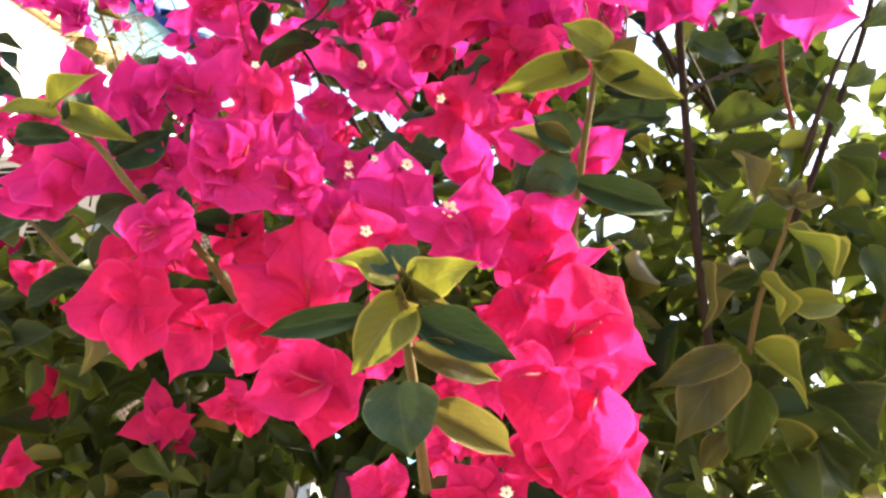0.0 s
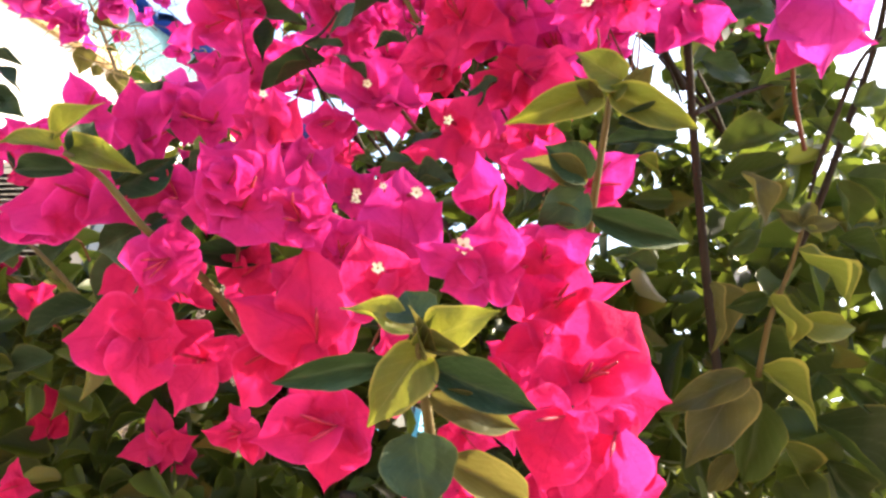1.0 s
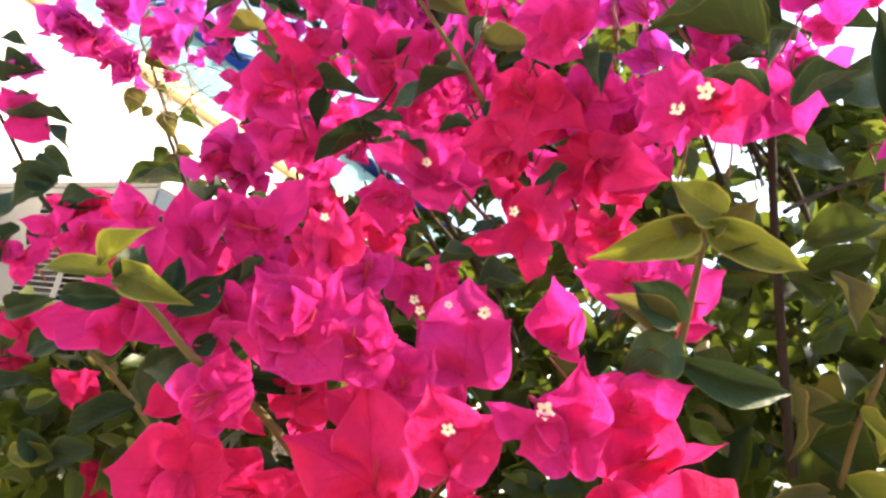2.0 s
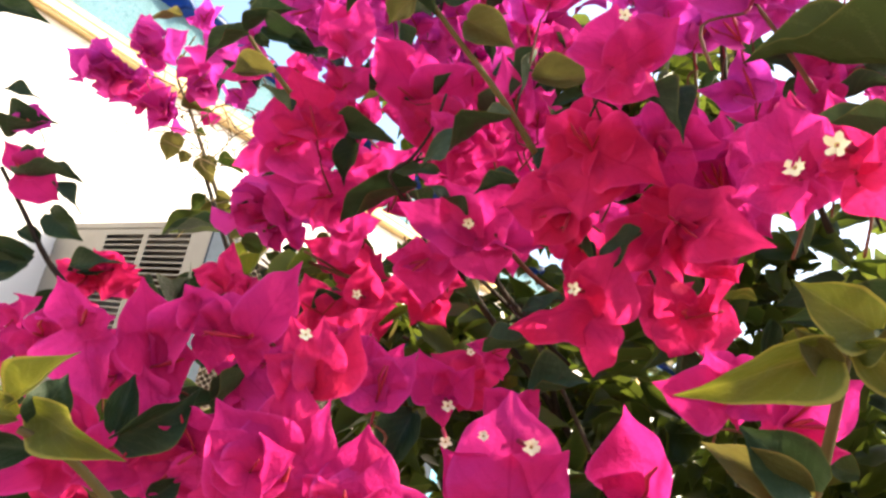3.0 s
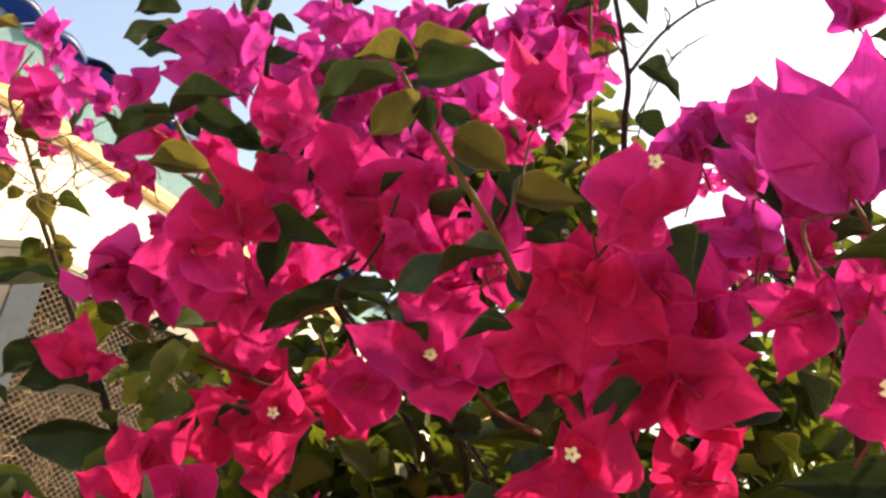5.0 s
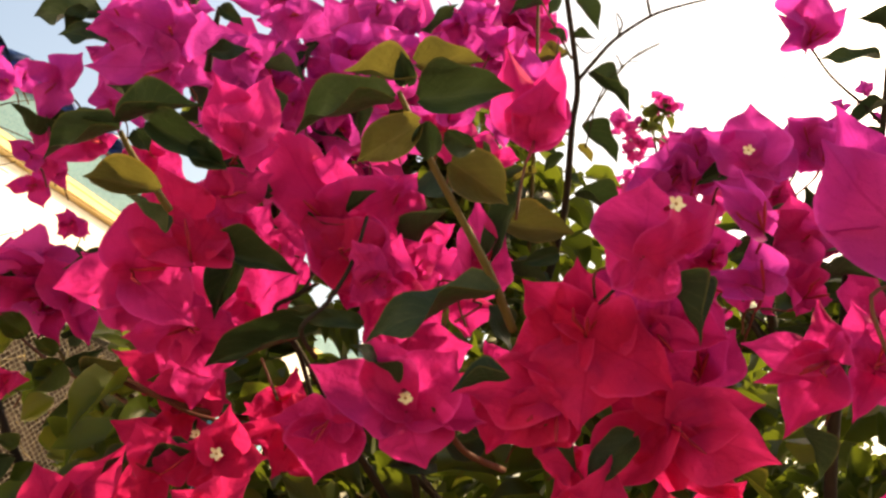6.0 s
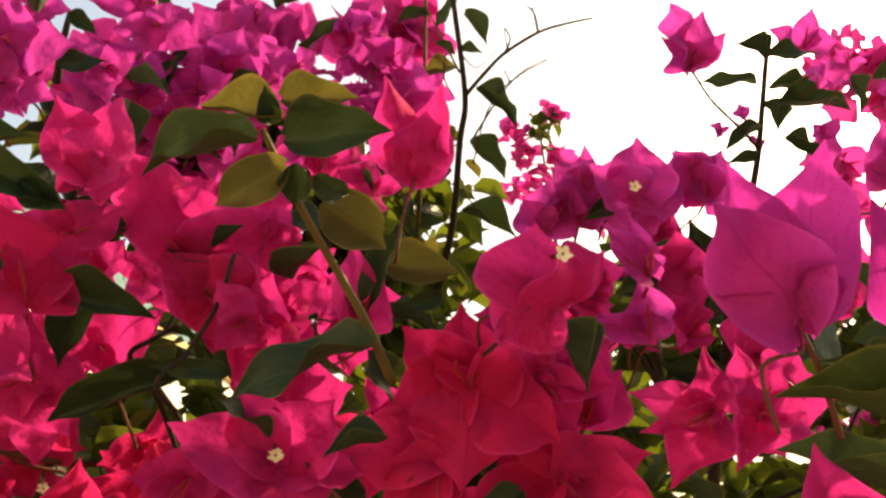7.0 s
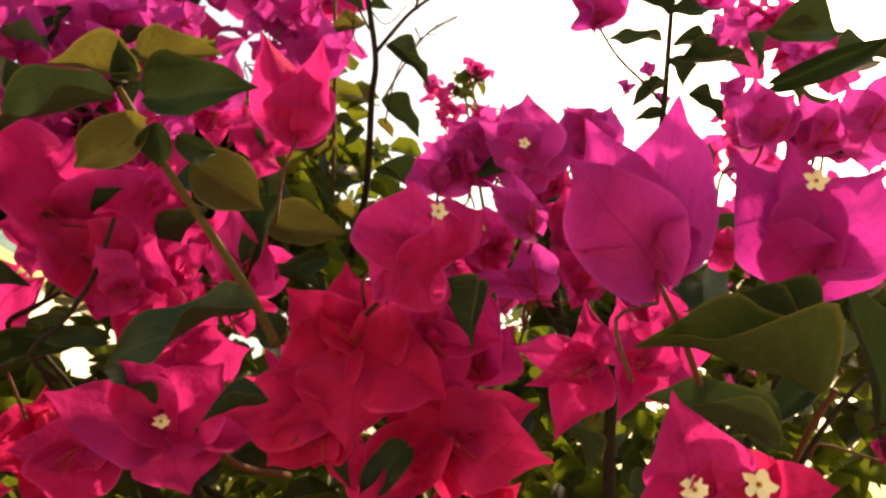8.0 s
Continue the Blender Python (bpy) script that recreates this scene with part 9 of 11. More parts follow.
branch(BUSH, [(-0.5153, 0.9411, 1.9679), (-0.4848, 0.9389, 1.9609), (-0.4670, 0.9272, 1.9797)], 0.0009, 0.0005, TWIG_GREY)
branch(BUSH, [(-0.5577, 0.9137, 2.0417), (-0.5927, 0.9019, 2.0456), (-0.6222, 0.8933, 2.0408)], 0.001, 0.0005, TWIG_GREY)
branch(BUSH, [(-0.5530, 0.9168, 2.0335), (-0.5302, 0.8984, 2.0667), (-0.5219, 0.8801, 2.1037)], 0.0012, 0.0006, TWIG_GREY)
leaf(wall_branch, (-0.5477, 0.9270, 1.9854), (-0.0034, 0.0086, -0.0354), (0.51, -0.82, -0.25), 0.78, "rusty")
leaf(wall_branch, (-0.5276, 0.9346, 1.9663), (-0.0059, 0.0017, -0.0154), (0.43, -0.86, -0.26), 0.97, "rusty")
leaf(wall_branch, (-0.5029, 0.9361, 1.9660), (0.0117, 0.0085, -0.0325), (0.11, -0.97, -0.21), 0.81, "rusty")
leaf(wall_branch, (-0.4873, 0.9389, 1.9605), (0.0377, 0.0011, -0.0062), (-0.01, -0.98, -0.21), 0.42, "olive")
leaf(wall_branch, (-0.5417, 0.9128, 2.0284), (0.0392, 0.0036, -0.0134), (0.01, -0.97, -0.23), 0.54, "rusty")
leaf(wall_branch, (-0.5189, 0.9256, 1.9943), (0.0140, 0.0000, -0.0071), (-0.07, -0.99, -0.14), 0.80, "olive")
leaf(wall_branch, (-0.5570, 0.8978, 2.0700), (0.0139, -0.0003, -0.0062), (-0.01, -1.00, 0.03), 0.98, "rusty")
leaf(wall_branch, (-0.4941, 0.9527, 1.9185), (-0.0173, 0.0023, -0.0192), (0.30, -0.87, -0.38), 0.96, "olive")
leaf(wall_branch, (-0.4823, 0.9516, 1.9236), (0.0253, -0.0003, -0.0042), (-0.06, -0.96, -0.28), 0.68, "rusty")
# front right cluster
bloom(BUSH, (0.0298, 0.3565, 1.6034), [((-0.0010, -0.0119, 0.0411), (-0.08, -0.96, -0.28), 0.84), ((0.0342, -0.0157, 0.0160), (-0.07, -0.78, -0.62), 0.40), ((-0.0206, -0.0028, 0.0212), (0.08, -1.00, -0.05), 0.98), ((0.0153, 0.0046, 0.0008), (0.29, -0.94, -0.20), 1.66)])
bloom(BUSH, (-0.0039, 0.3239, 1.6062), [((-0.0305, -0.0062, 0.0099), (0.03, -0.88, -0.47), 0.60), ((0.0015, -0.0073, 0.0329), (0.27, -0.94, -0.22), 0.76), ((0.0189, 0.0027, 0.0078), (0.16, -0.99, -0.05), 1.42), ((-0.0146, 0.0063, -0.0096), (-0.18, -0.93, -0.33), 1.32)], [((-0.0129, 0.3126, 1.6152), (0.29, -0.94, -0.35), 0.0042)], tone="rose")
bloom(BUSH, (-0.0438, 0.3329, 1.5894), [((-0.0108, -0.0069, 0.0297), (0.27, -0.96, -0.12), 0.96), ((0.0194, -0.0021, 0.0244), (-0.01, -1.00, -0.08), 0.91), ((-0.0206, 0.0022, 0.0039), (-0.10, -0.99, 0.06), 1.06), ((0.0069, -0.0077, 0.0132), (0.46, -0.65, -0.61), 0.89)], [((-0.0468, 0.3198, 1.6019), (0.14, -0.95, -0.23), 0.0030)])
bloom(BUSH, (0.0455, 0.3385, 1.5712), [((0.0414, 0.0045, -0.0024), (0.08, -0.94, -0.34), 1.12), ((0.0248, -0.0006, 0.0345), (-0.15, -0.99, 0.09), 0.99), ((-0.0263, -0.0035, -0.0135), (-0.01, -0.97, 0.26), 0.79), ((-0.0135, 0.0019, 0.0205), (-0.22, -0.97, -0.05), 1.30)])
bloom(BUSH, (0.0319, 0.3531, 1.5839), [((-0.0138, -0.0023, 0.0134), (-0.34, -0.80, -0.49), 1.34), ((-0.0243, 0.0001, -0.0039), (-0.01, -1.00, 0.06), 1.05), ((0.0142, -0.0001, 0.0240), (0.04, -1.00, -0.03), 1.12)])
bloom(BUSH, (0.0362, 0.3106, 1.5529), [((-0.0078, 0.0050, -0.0293), (-0.27, -0.96, -0.09), 0.99), ((-0.0260, -0.0005, -0.0020), (0.05, -0.92, -0.39), 0.94), ((0.0115, 0.0054, -0.0100), (-0.06, -0.85, -0.53), 1.25)])
bloom(BUSH, (0.0585, 0.3204, 1.5508), [((-0.0080, 0.0081, -0.0436), (-0.26, -0.96, -0.13), 0.84), ((0.0116, 0.0028, 0.0064), (0.35, -0.91, -0.24), 1.36), ((-0.0168, 0.0053, -0.0137), (0.04, -0.91, -0.40), 0.93), ((-0.0045, 0.0048, 0.0116), (-0.19, -0.93, 0.31), 1.55)])
bloom(BUSH, (0.0665, 0.3331, 1.5370), [((0.0133, -0.0017, 0.0079), (0.03, -0.96, -0.26), 1.29), ((0.0101, 0.0045, -0.0213), (0.04, -0.98, -0.19), 1.08), ((-0.0107, 0.0068, -0.0107), (-0.58, -0.82, 0.05), 1.42)])
bloom(BUSH, (0.0689, 0.3289, 1.5047), [((0.0030, -0.0063, 0.0223), (-0.07, -0.96, -0.26), 1.26), ((0.0153, 0.0004, 0.0079), (-0.10, -0.96, 0.25), 1.31), ((-0.0157, -0.0007, 0.0074), (-0.22, -0.81, -0.54), 1.43)])
bloom(BUSH, (0.0195, 0.3239, 1.4969), [((-0.0153, -0.0057, 0.0177), (0.26, -0.96, -0.08), 0.88), ((-0.0007, -0.0029, 0.0210), (-0.31, -0.94, -0.14), 0.89), ((0.0183, -0.0056, 0.0148), (-0.11, -0.97, -0.23), 0.87), ((-0.0243, 0.0011, 0.0036), (-0.08, -0.97, -0.23), 0.72)], [((0.0269, 0.3135, 1.5052), (-0.33, -1.00, 0.19), 0.0033)])
bloom(BUSH, (-0.0214, 0.3481, 1.4953), [((-0.0177, -0.0019, 0.0042), (0.17, -0.95, 0.26), 1.05), ((-0.0008, -0.0023, 0.0186), (-0.51, -0.85, -0.13), 1.02), ((0.0091, -0.0007, 0.0038), (0.17, -0.80, -0.57), 1.70)])
# front left cluster
bloom(BUSH, (-0.0519, 0.3239, 1.5358), [((-0.0331, -0.0007, -0.0133), (0.01, -1.00, 0.04), 0.78), ((-0.0251, -0.0023, 0.0117), (-0.04, -0.96, -0.28), 1.00), ((-0.0021, 0.0075, -0.0263), (-0.03, -0.96, -0.27), 1.19), ((0.0145, 0.0020, 0.0097), (0.09, -0.99, 0.07), 1.59)])
bloom(BUSH, (-0.0746, 0.3701, 1.5744), [((-0.0428, -0.0069, 0.0177), (0.17, -0.99, 0.02), 0.75), ((-0.0101, -0.0109, 0.0473), (-0.01, -0.97, -0.23), 0.69), ((-0.0134, 0.0082, -0.0160), (-0.47, -0.88, -0.05), 1.33), ((0.0196, 0.0039, 0.0111), (0.35, -0.88, -0.31), 1.19)])
bloom(BUSH, (-0.0968, 0.3910, 1.5709), [((-0.0169, 0.0084, -0.0317), (-0.08, -0.97, -0.22), 0.74), ((-0.0235, 0.0005, 0.0022), (-0.06, -0.92, -0.39), 1.09), ((0.0198, 0.0067, -0.0132), (0.14, -0.95, -0.28), 1.04)])
bloom(BUSH, (-0.1191, 0.3528, 1.6281), [((-0.0266, -0.0088, 0.0267), (0.44, -0.88, 0.15), 0.84), ((-0.0016, -0.0064, 0.0436), (0.30, -0.95, -0.13), 0.77), ((0.0153, -0.0030, 0.0342), (0.03, -0.99, -0.10), 0.83), ((-0.0297, -0.0006, -0.0021), (0.03, -1.00, -0.08), 0.91), ((-0.0118, -0.0065, -0.0151), (0.23, -0.95, 0.23), 1.61), ((0.0214, -0.0014, -0.0136), (0.03, -0.99, 0.16), 1.28)], tone="rose")
bloom(BUSH, (-0.1257, 0.3438, 1.6366), [((-0.0130, -0.0068, 0.0109), (0.61, -0.74, 0.27), 1.02), ((0.0127, -0.0054, 0.0099), (-0.36, -0.93, -0.04), 1.26), ((0.0013, -0.0052, -0.0106), (0.18, -0.87, 0.45), 2.02)], tone="rose")
bloom(BUSH, (-0.0926, 0.3588, 1.6288), [((0.0155, -0.0105, 0.0099), (0.10, -0.60, -0.80), 0.86), ((0.0076, -0.0038, 0.0216), (0.09, -0.97, -0.21), 1.13), ((-0.0031, -0.0046, 0.0299), (0.30, -0.95, -0.11), 1.00), ((-0.0073, -0.0007, -0.0132), (0.12, -0.99, -0.02), 1.82), ((0.0144, 0.0038, -0.0111), (0.36, -0.92, 0.15), 1.34)], tone="rose")
bloom(BUSH, (-0.1899, 0.3839, 1.6650), [((-0.0089, -0.0097, 0.0324), (0.52, -0.85, -0.11), 0.74), ((0.0145, -0.0074, 0.0348), (0.18, -0.94, -0.27), 0.52), ((0.0156, 0.0023, 0.0087), (0.05, -0.99, 0.16), 1.68), ((-0.0206, 0.0025, 0.0029), (-0.15, -0.95, -0.29), 1.16)], tone="rose")
bloom(BUSH, (-0.2122, 0.3918, 1.6334), [((-0.0490, 0.0031, -0.0106), (-0.01, -0.97, -0.25), 0.72), ((-0.0243, 0.0049, -0.0204), (0.39, -0.68, -0.62), 0.85), ((-0.0216, -0.0017, 0.0173), (-0.26, -0.87, -0.41), 1.09), ((0.0152, 0.0075, -0.0094), (0.51, -0.84, 0.16), 1.41)], tone="rose")
bloom(BUSH, (-0.1628, 0.3841, 1.6382), [((-0.0264, 0.0016, -0.0094), (0.04, -0.96, -0.27), 0.84), ((-0.0147, -0.0012, 0.0166), (-0.09, -0.98, -0.16), 1.20), ((0.0035, -0.0005, 0.0166), (0.09, -0.99, -0.05), 1.57), ((0.0030, 0.0060, -0.0133), (0.83, -0.55, -0.06), 1.60)], tone="rose")
bloom(BUSH, (-0.1620, 0.3826, 1.5645), [((-0.0377, -0.0026, -0.0038), (0.07, -1.00, -0.00), 1.04), ((0.0013, -0.0053, 0.0259), (0.21, -0.95, -0.21), 1.11), ((0.0217, 0.0022, 0.0025), (0.14, -0.93, -0.34), 1.34), ((0.0026, 0.0073, -0.0321), (0.54, -0.83, -0.14), 0.98), ((-0.0159, 0.0088, -0.0183), (0.16, -0.83, -0.53), 0.98)], [((-0.1682, 0.3783, 1.5568), (0.36, -0.91, 0.08), 0.0020)])
bloom(BUSH, (-0.1497, 0.3608, 1.6012), [((-0.0279, 0.0020, -0.0038), (-0.03, -0.96, -0.29), 0.87), ((0.0126, 0.0065, -0.0134), (0.17, -0.94, -0.29), 1.40), ((-0.0114, 0.0073, -0.0199), (0.26, -0.85, -0.46), 1.02), ((-0.0018, -0.0016, 0.0197), (0.55, -0.84, -0.02), 1.10)], tone="rose")
bloom(BUSH, (-0.0486, 0.4185, 1.6364), [((-0.0041, -0.0120, 0.0482), (0.19, -0.96, -0.22), 0.95), ((-0.0308, -0.0056, 0.0223), (0.17, -0.99, -0.01), 0.82), ((0.0225, -0.0076, 0.0295), (-0.07, -0.98, -0.19), 0.96), ((-0.0152, 0.0057, -0.0074), (-0.10, -0.88, -0.47), 1.95)], [((-0.0608, 0.3950, 1.6656), (0.01, -0.92, -0.07), 0.0025), ((-0.0430, 0.3959, 1.6652), (0.40, -0.92, -0.16), 0.0041), ((-0.0746, 0.3979, 1.6609), (0.30, -0.92, -0.46), 0.0028)], tone="rose")
# leaves of the front shoot
leaf(shoot_front, (-0.0240, 0.2523, 1.5660), (-0.0236, -0.0071, 0.0031), (0.30, -0.95, 0.09), 0.44, "young")
leaf(shoot_front, (-0.0230, 0.2513, 1.5695), (-0.0053, 0.0011, 0.0098), (-0.08, -0.99, 0.07), 1.59)
leaf(shoot_front, (-0.0172, 0.2529, 1.5649), (0.0193, -0.0068, 0.0119), (-0.26, -0.96, -0.13), 0.64, "young")
leaf(shoot_front, (-0.0201, 0.2544, 1.5593), (-0.0045, -0.0122, 0.0127), (0.23, -0.74, -0.63), 0.29, "rusty")
leaf(shoot_front, (-0.0186, 0.2536, 1.5623), (0.0146, -0.0080, -0.0025), (-0.50, -0.80, -0.32), 0.43, "rusty")
leaf(shoot_front, (-0.0202, 0.2541, 1.5602), (-0.0136, -0.0015, -0.0258), (0.17, -0.98, -0.03), 0.65, "young")
leaf(shoot_front, (-0.0156, 0.2556, 1.5554), (0.0365, 0.0078, -0.0073), (0.08, -0.85, -0.52), 0.41)
leaf(shoot_front, (-0.0143, 0.2581, 1.5470), (0.0316, 0.0132, -0.0051), (0.22, -0.77, -0.60), 0.34, "rusty")
leaf(shoot_front, (-0.0309, 0.2549, 1.5557), (-0.0381, 0.0083, -0.0127), (0.04, -0.77, -0.63), 0.26)
leaf(shoot_front, (-0.0178, 0.2618, 1.5336), (0.0053, 0.0017, -0.0231), (0.06, -1.00, -0.06), 1.07)
leaf(shoot_front, (-0.0055, 0.2639, 1.5283), (0.0313, 0.0129, -0.0113), (0.21, -0.88, -0.43), 0.41, "rusty")
leaf(shoot_front, (-0.0209, 0.2538, 1.5610), (0.0031, -0.0109, 0.0094), (-0.06, -0.66, -0.75), 0.28, "young")
leaf(shoot_right, (0.0384, 0.3316, 1.7043), (-0.0410, -0.0005, -0.0222), (0.34, -0.71, -0.62), 0.38, "young")
leaf(shoot_right, (0.0481, 0.3299, 1.7115), (-0.0239, -0.0035, 0.0087), (-0.01, -0.92, -0.40), 0.73, "young")
leaf(shoot_right, (0.0486, 0.3308, 1.7085), (0.0136, -0.0066, 0.0104), (0.17, -0.72, -0.67), 0.64, "rusty")
leaf(shoot_right, (0.0450, 0.3316, 1.7053), (0.0418, 0.0002, -0.0128), (-0.23, -0.63, -0.75), 0.40, "young")
leaf(shoot_right, (0.0381, 0.3326, 1.7008), (-0.0139, -0.0103, 0.0047), (0.27, -0.68, -0.68), 0.54, "rusty")
leaf(shoot_right, (0.0426, 0.3320, 1.7034), (0.0071, -0.0091, 0.0037), (-0.39, -0.60, -0.70), 0.62, "young")
leaf(shoot_right, (0.0496, 0.3351, 1.6935), (0.0339, 0.0099, 0.0139), (0.44, -0.65, -0.62), 0.35)
leaf(shoot_right, (0.0387, 0.3433, 1.6636), (-0.0314, 0.0022, 0.0096), (-0.22, -0.82, -0.53), 0.42, "rusty")
leaf(shoot_right, (0.0385, 0.3428, 1.6652), (-0.0203, -0.0012, 0.0158), (-0.05, -0.99, -0.14), 0.77)
leaf(shoot_right, (0.0384, 0.3446, 1.6591), (-0.0220, 0.0048, -0.0200), (0.16, -0.90, -0.39), 0.75)
leaf(shoot_right, (0.0444, 0.3473, 1.6505), (0.0491, 0.0078, -0.0054), (0.02, -0.66, -0.75), 0.32)
leaf(shoot_right, (0.0381, 0.3480, 1.6474), (-0.0190, 0.0061, 0.0052), (-0.37, -0.88, -0.31), 0.52, "rusty")
leaf(shoot_left, (-0.2017, 0.3332, 1.6375), (-0.0267, -0.0059, -0.0015), (0.22, -0.97, -0.09), 0.46, "young")
leaf(shoot_left, (-0.2039, 0.3319, 1.6417), (0.0197, -0.0075, 0.0180), (0.01, -0.92, -0.40), 0.47, "young")
leaf(shoot_left, (-0.1984, 0.3325, 1.6405), (0.0371, -0.0025, -0.0078), (-0.17, -0.81, -0.56), 0.39, "young")
leaf(shoot_left, (-0.1939, 0.3360, 1.6290), (-0.0300, 0.0015, -0.0024), (0.01, -0.79, -0.61), 0.40)
leaf(shoot_left, (-0.1896, 0.3754, 1.6373), (0.0262, 0.0035, 0.0206), (0.49, -0.71, -0.51), 0.54)
leaf(shoot_left, (-0.1768, 0.3814, 1.6184), (-0.0206, 0.0034, -0.0146), (0.27, -0.79, -0.56), 0.91)
leaf(shoot_left, (-0.1734, 0.3814, 1.6190), (0.0095, 0.0019, 0.0092), (0.41, -0.88, -0.24), 0.78)
leaf(shoot_left, (-0.1957, 0.3337, 1.6366), (0.0066, 0.0017, 0.0167), (0.68, -0.71, -0.20), 0.87)
leaf(shoot_left, (-0.1456, 0.3848, 1.6112), (0.0371, 0.0140, 0.0074), (0.39, -0.74, -0.55), 0.36)
leaf(shoot_left, (-0.1914, 0.3748, 1.6393), (0.0015, 0.0002, 0.0213), (0.47, -0.88, -0.03), 0.54)
# leafy sprigs low before the cooler
low_sprig = branch(BUSH, [(-0.3406, 0.8127, 1.8381), (-0.3154, 0.8180, 1.8156), (-0.2916, 0.8218, 1.7981), (-0.2708, 0.8286, 1.7798), (-0.2590, 0.8465, 1.7593)], 0.0013, 0.0018, TWIG_GREEN)
leaf(low_sprig, (-0.3464, 0.8102, 1.8483), (0.0281, -0.0163, 0.0120), (-0.30, -0.85, -0.44), 0.47, "young")
leaf(low_sprig, (-0.3490, 0.8178, 1.8286), (-0.0224, -0.0073, 0.0145), (0.26, -0.96, -0.08), 0.71, "olive")
leaf(low_sprig, (-0.3250, 0.8166, 1.8187), (-0.0150, -0.0067, 0.0088), (0.45, -0.89, 0.09), 0.78, "olive")
leaf(low_sprig, (-0.3172, 0.8167, 1.8142), (-0.0164, 0.0056, -0.0248), (0.13, -0.95, -0.30), 0.88, "olive")
leaf(low_sprig, (-0.3089, 0.8161, 1.8114), (0.0197, -0.0155, 0.0144), (-0.26, -0.81, -0.52), 0.59)
leaf(low_sprig, (-0.2984, 0.8158, 1.8064), (0.0401, -0.0189, 0.0128), (-0.30, -0.88, -0.35), 0.30, "rusty")
leaf(low_sprig, (-0.2904, 0.8173, 1.7978), (0.0382, -0.0188, 0.0134), (-0.41, -0.91, -0.09), 0.34, "young")
leaf(low_sprig, (-0.2941, 0.8227, 1.7848), (-0.0296, 0.0062, -0.0192), (-0.06, -0.97, -0.23), 0.43, "olive")
leaf(low_sprig, (-0.2992, 0.8225, 1.7882), (-0.0115, -0.0030, -0.0033), (0.25, -0.97, 0.04), 0.83, "olive")
leaf(low_sprig, (-0.2798, 0.8210, 1.7817), (-0.0137, 0.0020, -0.0162), (-0.09, -1.00, -0.05), 0.68, "young")
leaf(low_sprig, (-0.2688, 0.8163, 1.7888), (0.0076, -0.0003, -0.0215), (0.36, -0.92, 0.14), 0.79, "olive")
leaf(low_sprig, (-0.2731, 0.8144, 1.7964), (0.0469, -0.0249, 0.0258), (-0.35, -0.91, -0.24), 0.27, "young")
leaf(low_sprig, (-0.3245, 0.8212, 1.8056), (-0.0206, -0.0039, 0.0040), (0.11, -0.93, -0.36), 0.60)
leaf(low_sprig, (-0.3178, 0.8107, 1.8314), (0.0158, -0.0130, 0.0095), (-0.17, -0.71, -0.69), 0.64)
leaf(low_sprig, (-0.3218, 0.8441, 1.7401), (-0.0119, 0.0042, -0.0233), (-0.01, -0.99, -0.17), 0.71, "olive")
leaf(low_sprig, (-0.3114, 0.8385, 1.7499), (0.0195, -0.0083, -0.0054), (-0.25, -0.86, 0.44), 0.59, "young")
leaf(low_sprig, (-0.3369, 0.8435, 1.7501), (-0.0164, -0.0051, 0.0052), (0.37, -0.88, 0.29), 0.81, "olive")
dark_sprig = branch(BUSH, [(-0.2597, 0.6985, 1.8715), (-0.2496, 0.7075, 1.8409), (-0.2441, 0.7184, 1.8136), (-0.2426, 0.7298, 1.7928)], 0.0013, 0.0017, BARK)
leaf(dark_sprig, (-0.2547, 0.7030, 1.8562), (-0.0015, 0.0039, -0.0252), (-0.17, -0.98, -0.14), 0.61, "olive")
leaf(dark_sprig, (-0.2533, 0.7027, 1.8564), (0.0140, -0.0043, -0.0107), (-0.30, -0.95, -0.01), 0.73, "rusty")
leaf(dark_sprig, (-0.2495, 0.7064, 1.8438), (0.0186, -0.0059, -0.0088), (-0.33, -0.94, -0.07), 0.52, "olive")
leaf(dark_sprig, (-0.2470, 0.7132, 1.8235), (-0.0131, -0.0015, -0.0037), (0.21, -0.91, -0.37), 0.92, "rusty")
leaf(dark_sprig, (-0.2430, 0.7173, 1.8098), (0.0166, -0.0042, -0.0123), (0.03, -0.93, 0.36), 0.60)
branch(BUSH, [(-0.2720, 0.8121, 1.8023), (-0.2360, 0.8167, 1.7880), (-0.2105, 0.8192, 1.7789), (-0.1850, 0.8279, 1.7709)], 0.0012, 0.0018, TWIG_RED)
branch(BUSH, [(-0.1102, 0.7341, 1.7807), (-0.0961, 0.7409, 1.7660), (-0.0843, 0.7491, 1.7488)], 0.0018, 0.0024, BARK)
branch(BUSH, [(-0.0781, 0.7240, 1.7914), (-0.0629, 0.7312, 1.7750), (-0.0467, 0.7389, 1.7566)], 0.0014, 0.002, TWIG_RED)
branch(BUSH, [(-0.1797, 0.7540, 1.7934), (-0.1692, 0.7631, 1.7742), (-0.1561, 0.7724, 1.7531)], 0.0011, 0.0016, BARK)
# dry twigs of the dark fork
branch(BUSH, [(0.0755, 0.8049, 2.0983), (0.0753, 0.7828, 2.1420), (0.0873, 0.7645, 2.1685), (0.1140, 0.7434, 2.1887)], 0.001, 0.0004, BARK)
branch(BUSH, [(0.0882, 0.7641, 2.1692), (0.0792, 0.7611, 2.1764)], 0.0006, 0.0004, BARK)
branch(BUSH, [(0.0921, 0.7610, 2.1729), (0.1055, 0.7537, 2.1739)], 0.0006, 0.0004, BARK)
branch(BUSH, [(0.0979, 0.7572, 2.1773), (0.0986, 0.7527, 2.1834)], 0.0006, 0.0004, BARK)
branch(BUSH, [(0.0832, 0.7635, 2.1979), (0.0735, 0.7564, 2.2168)], 0.0009, 0.0005, BARK)
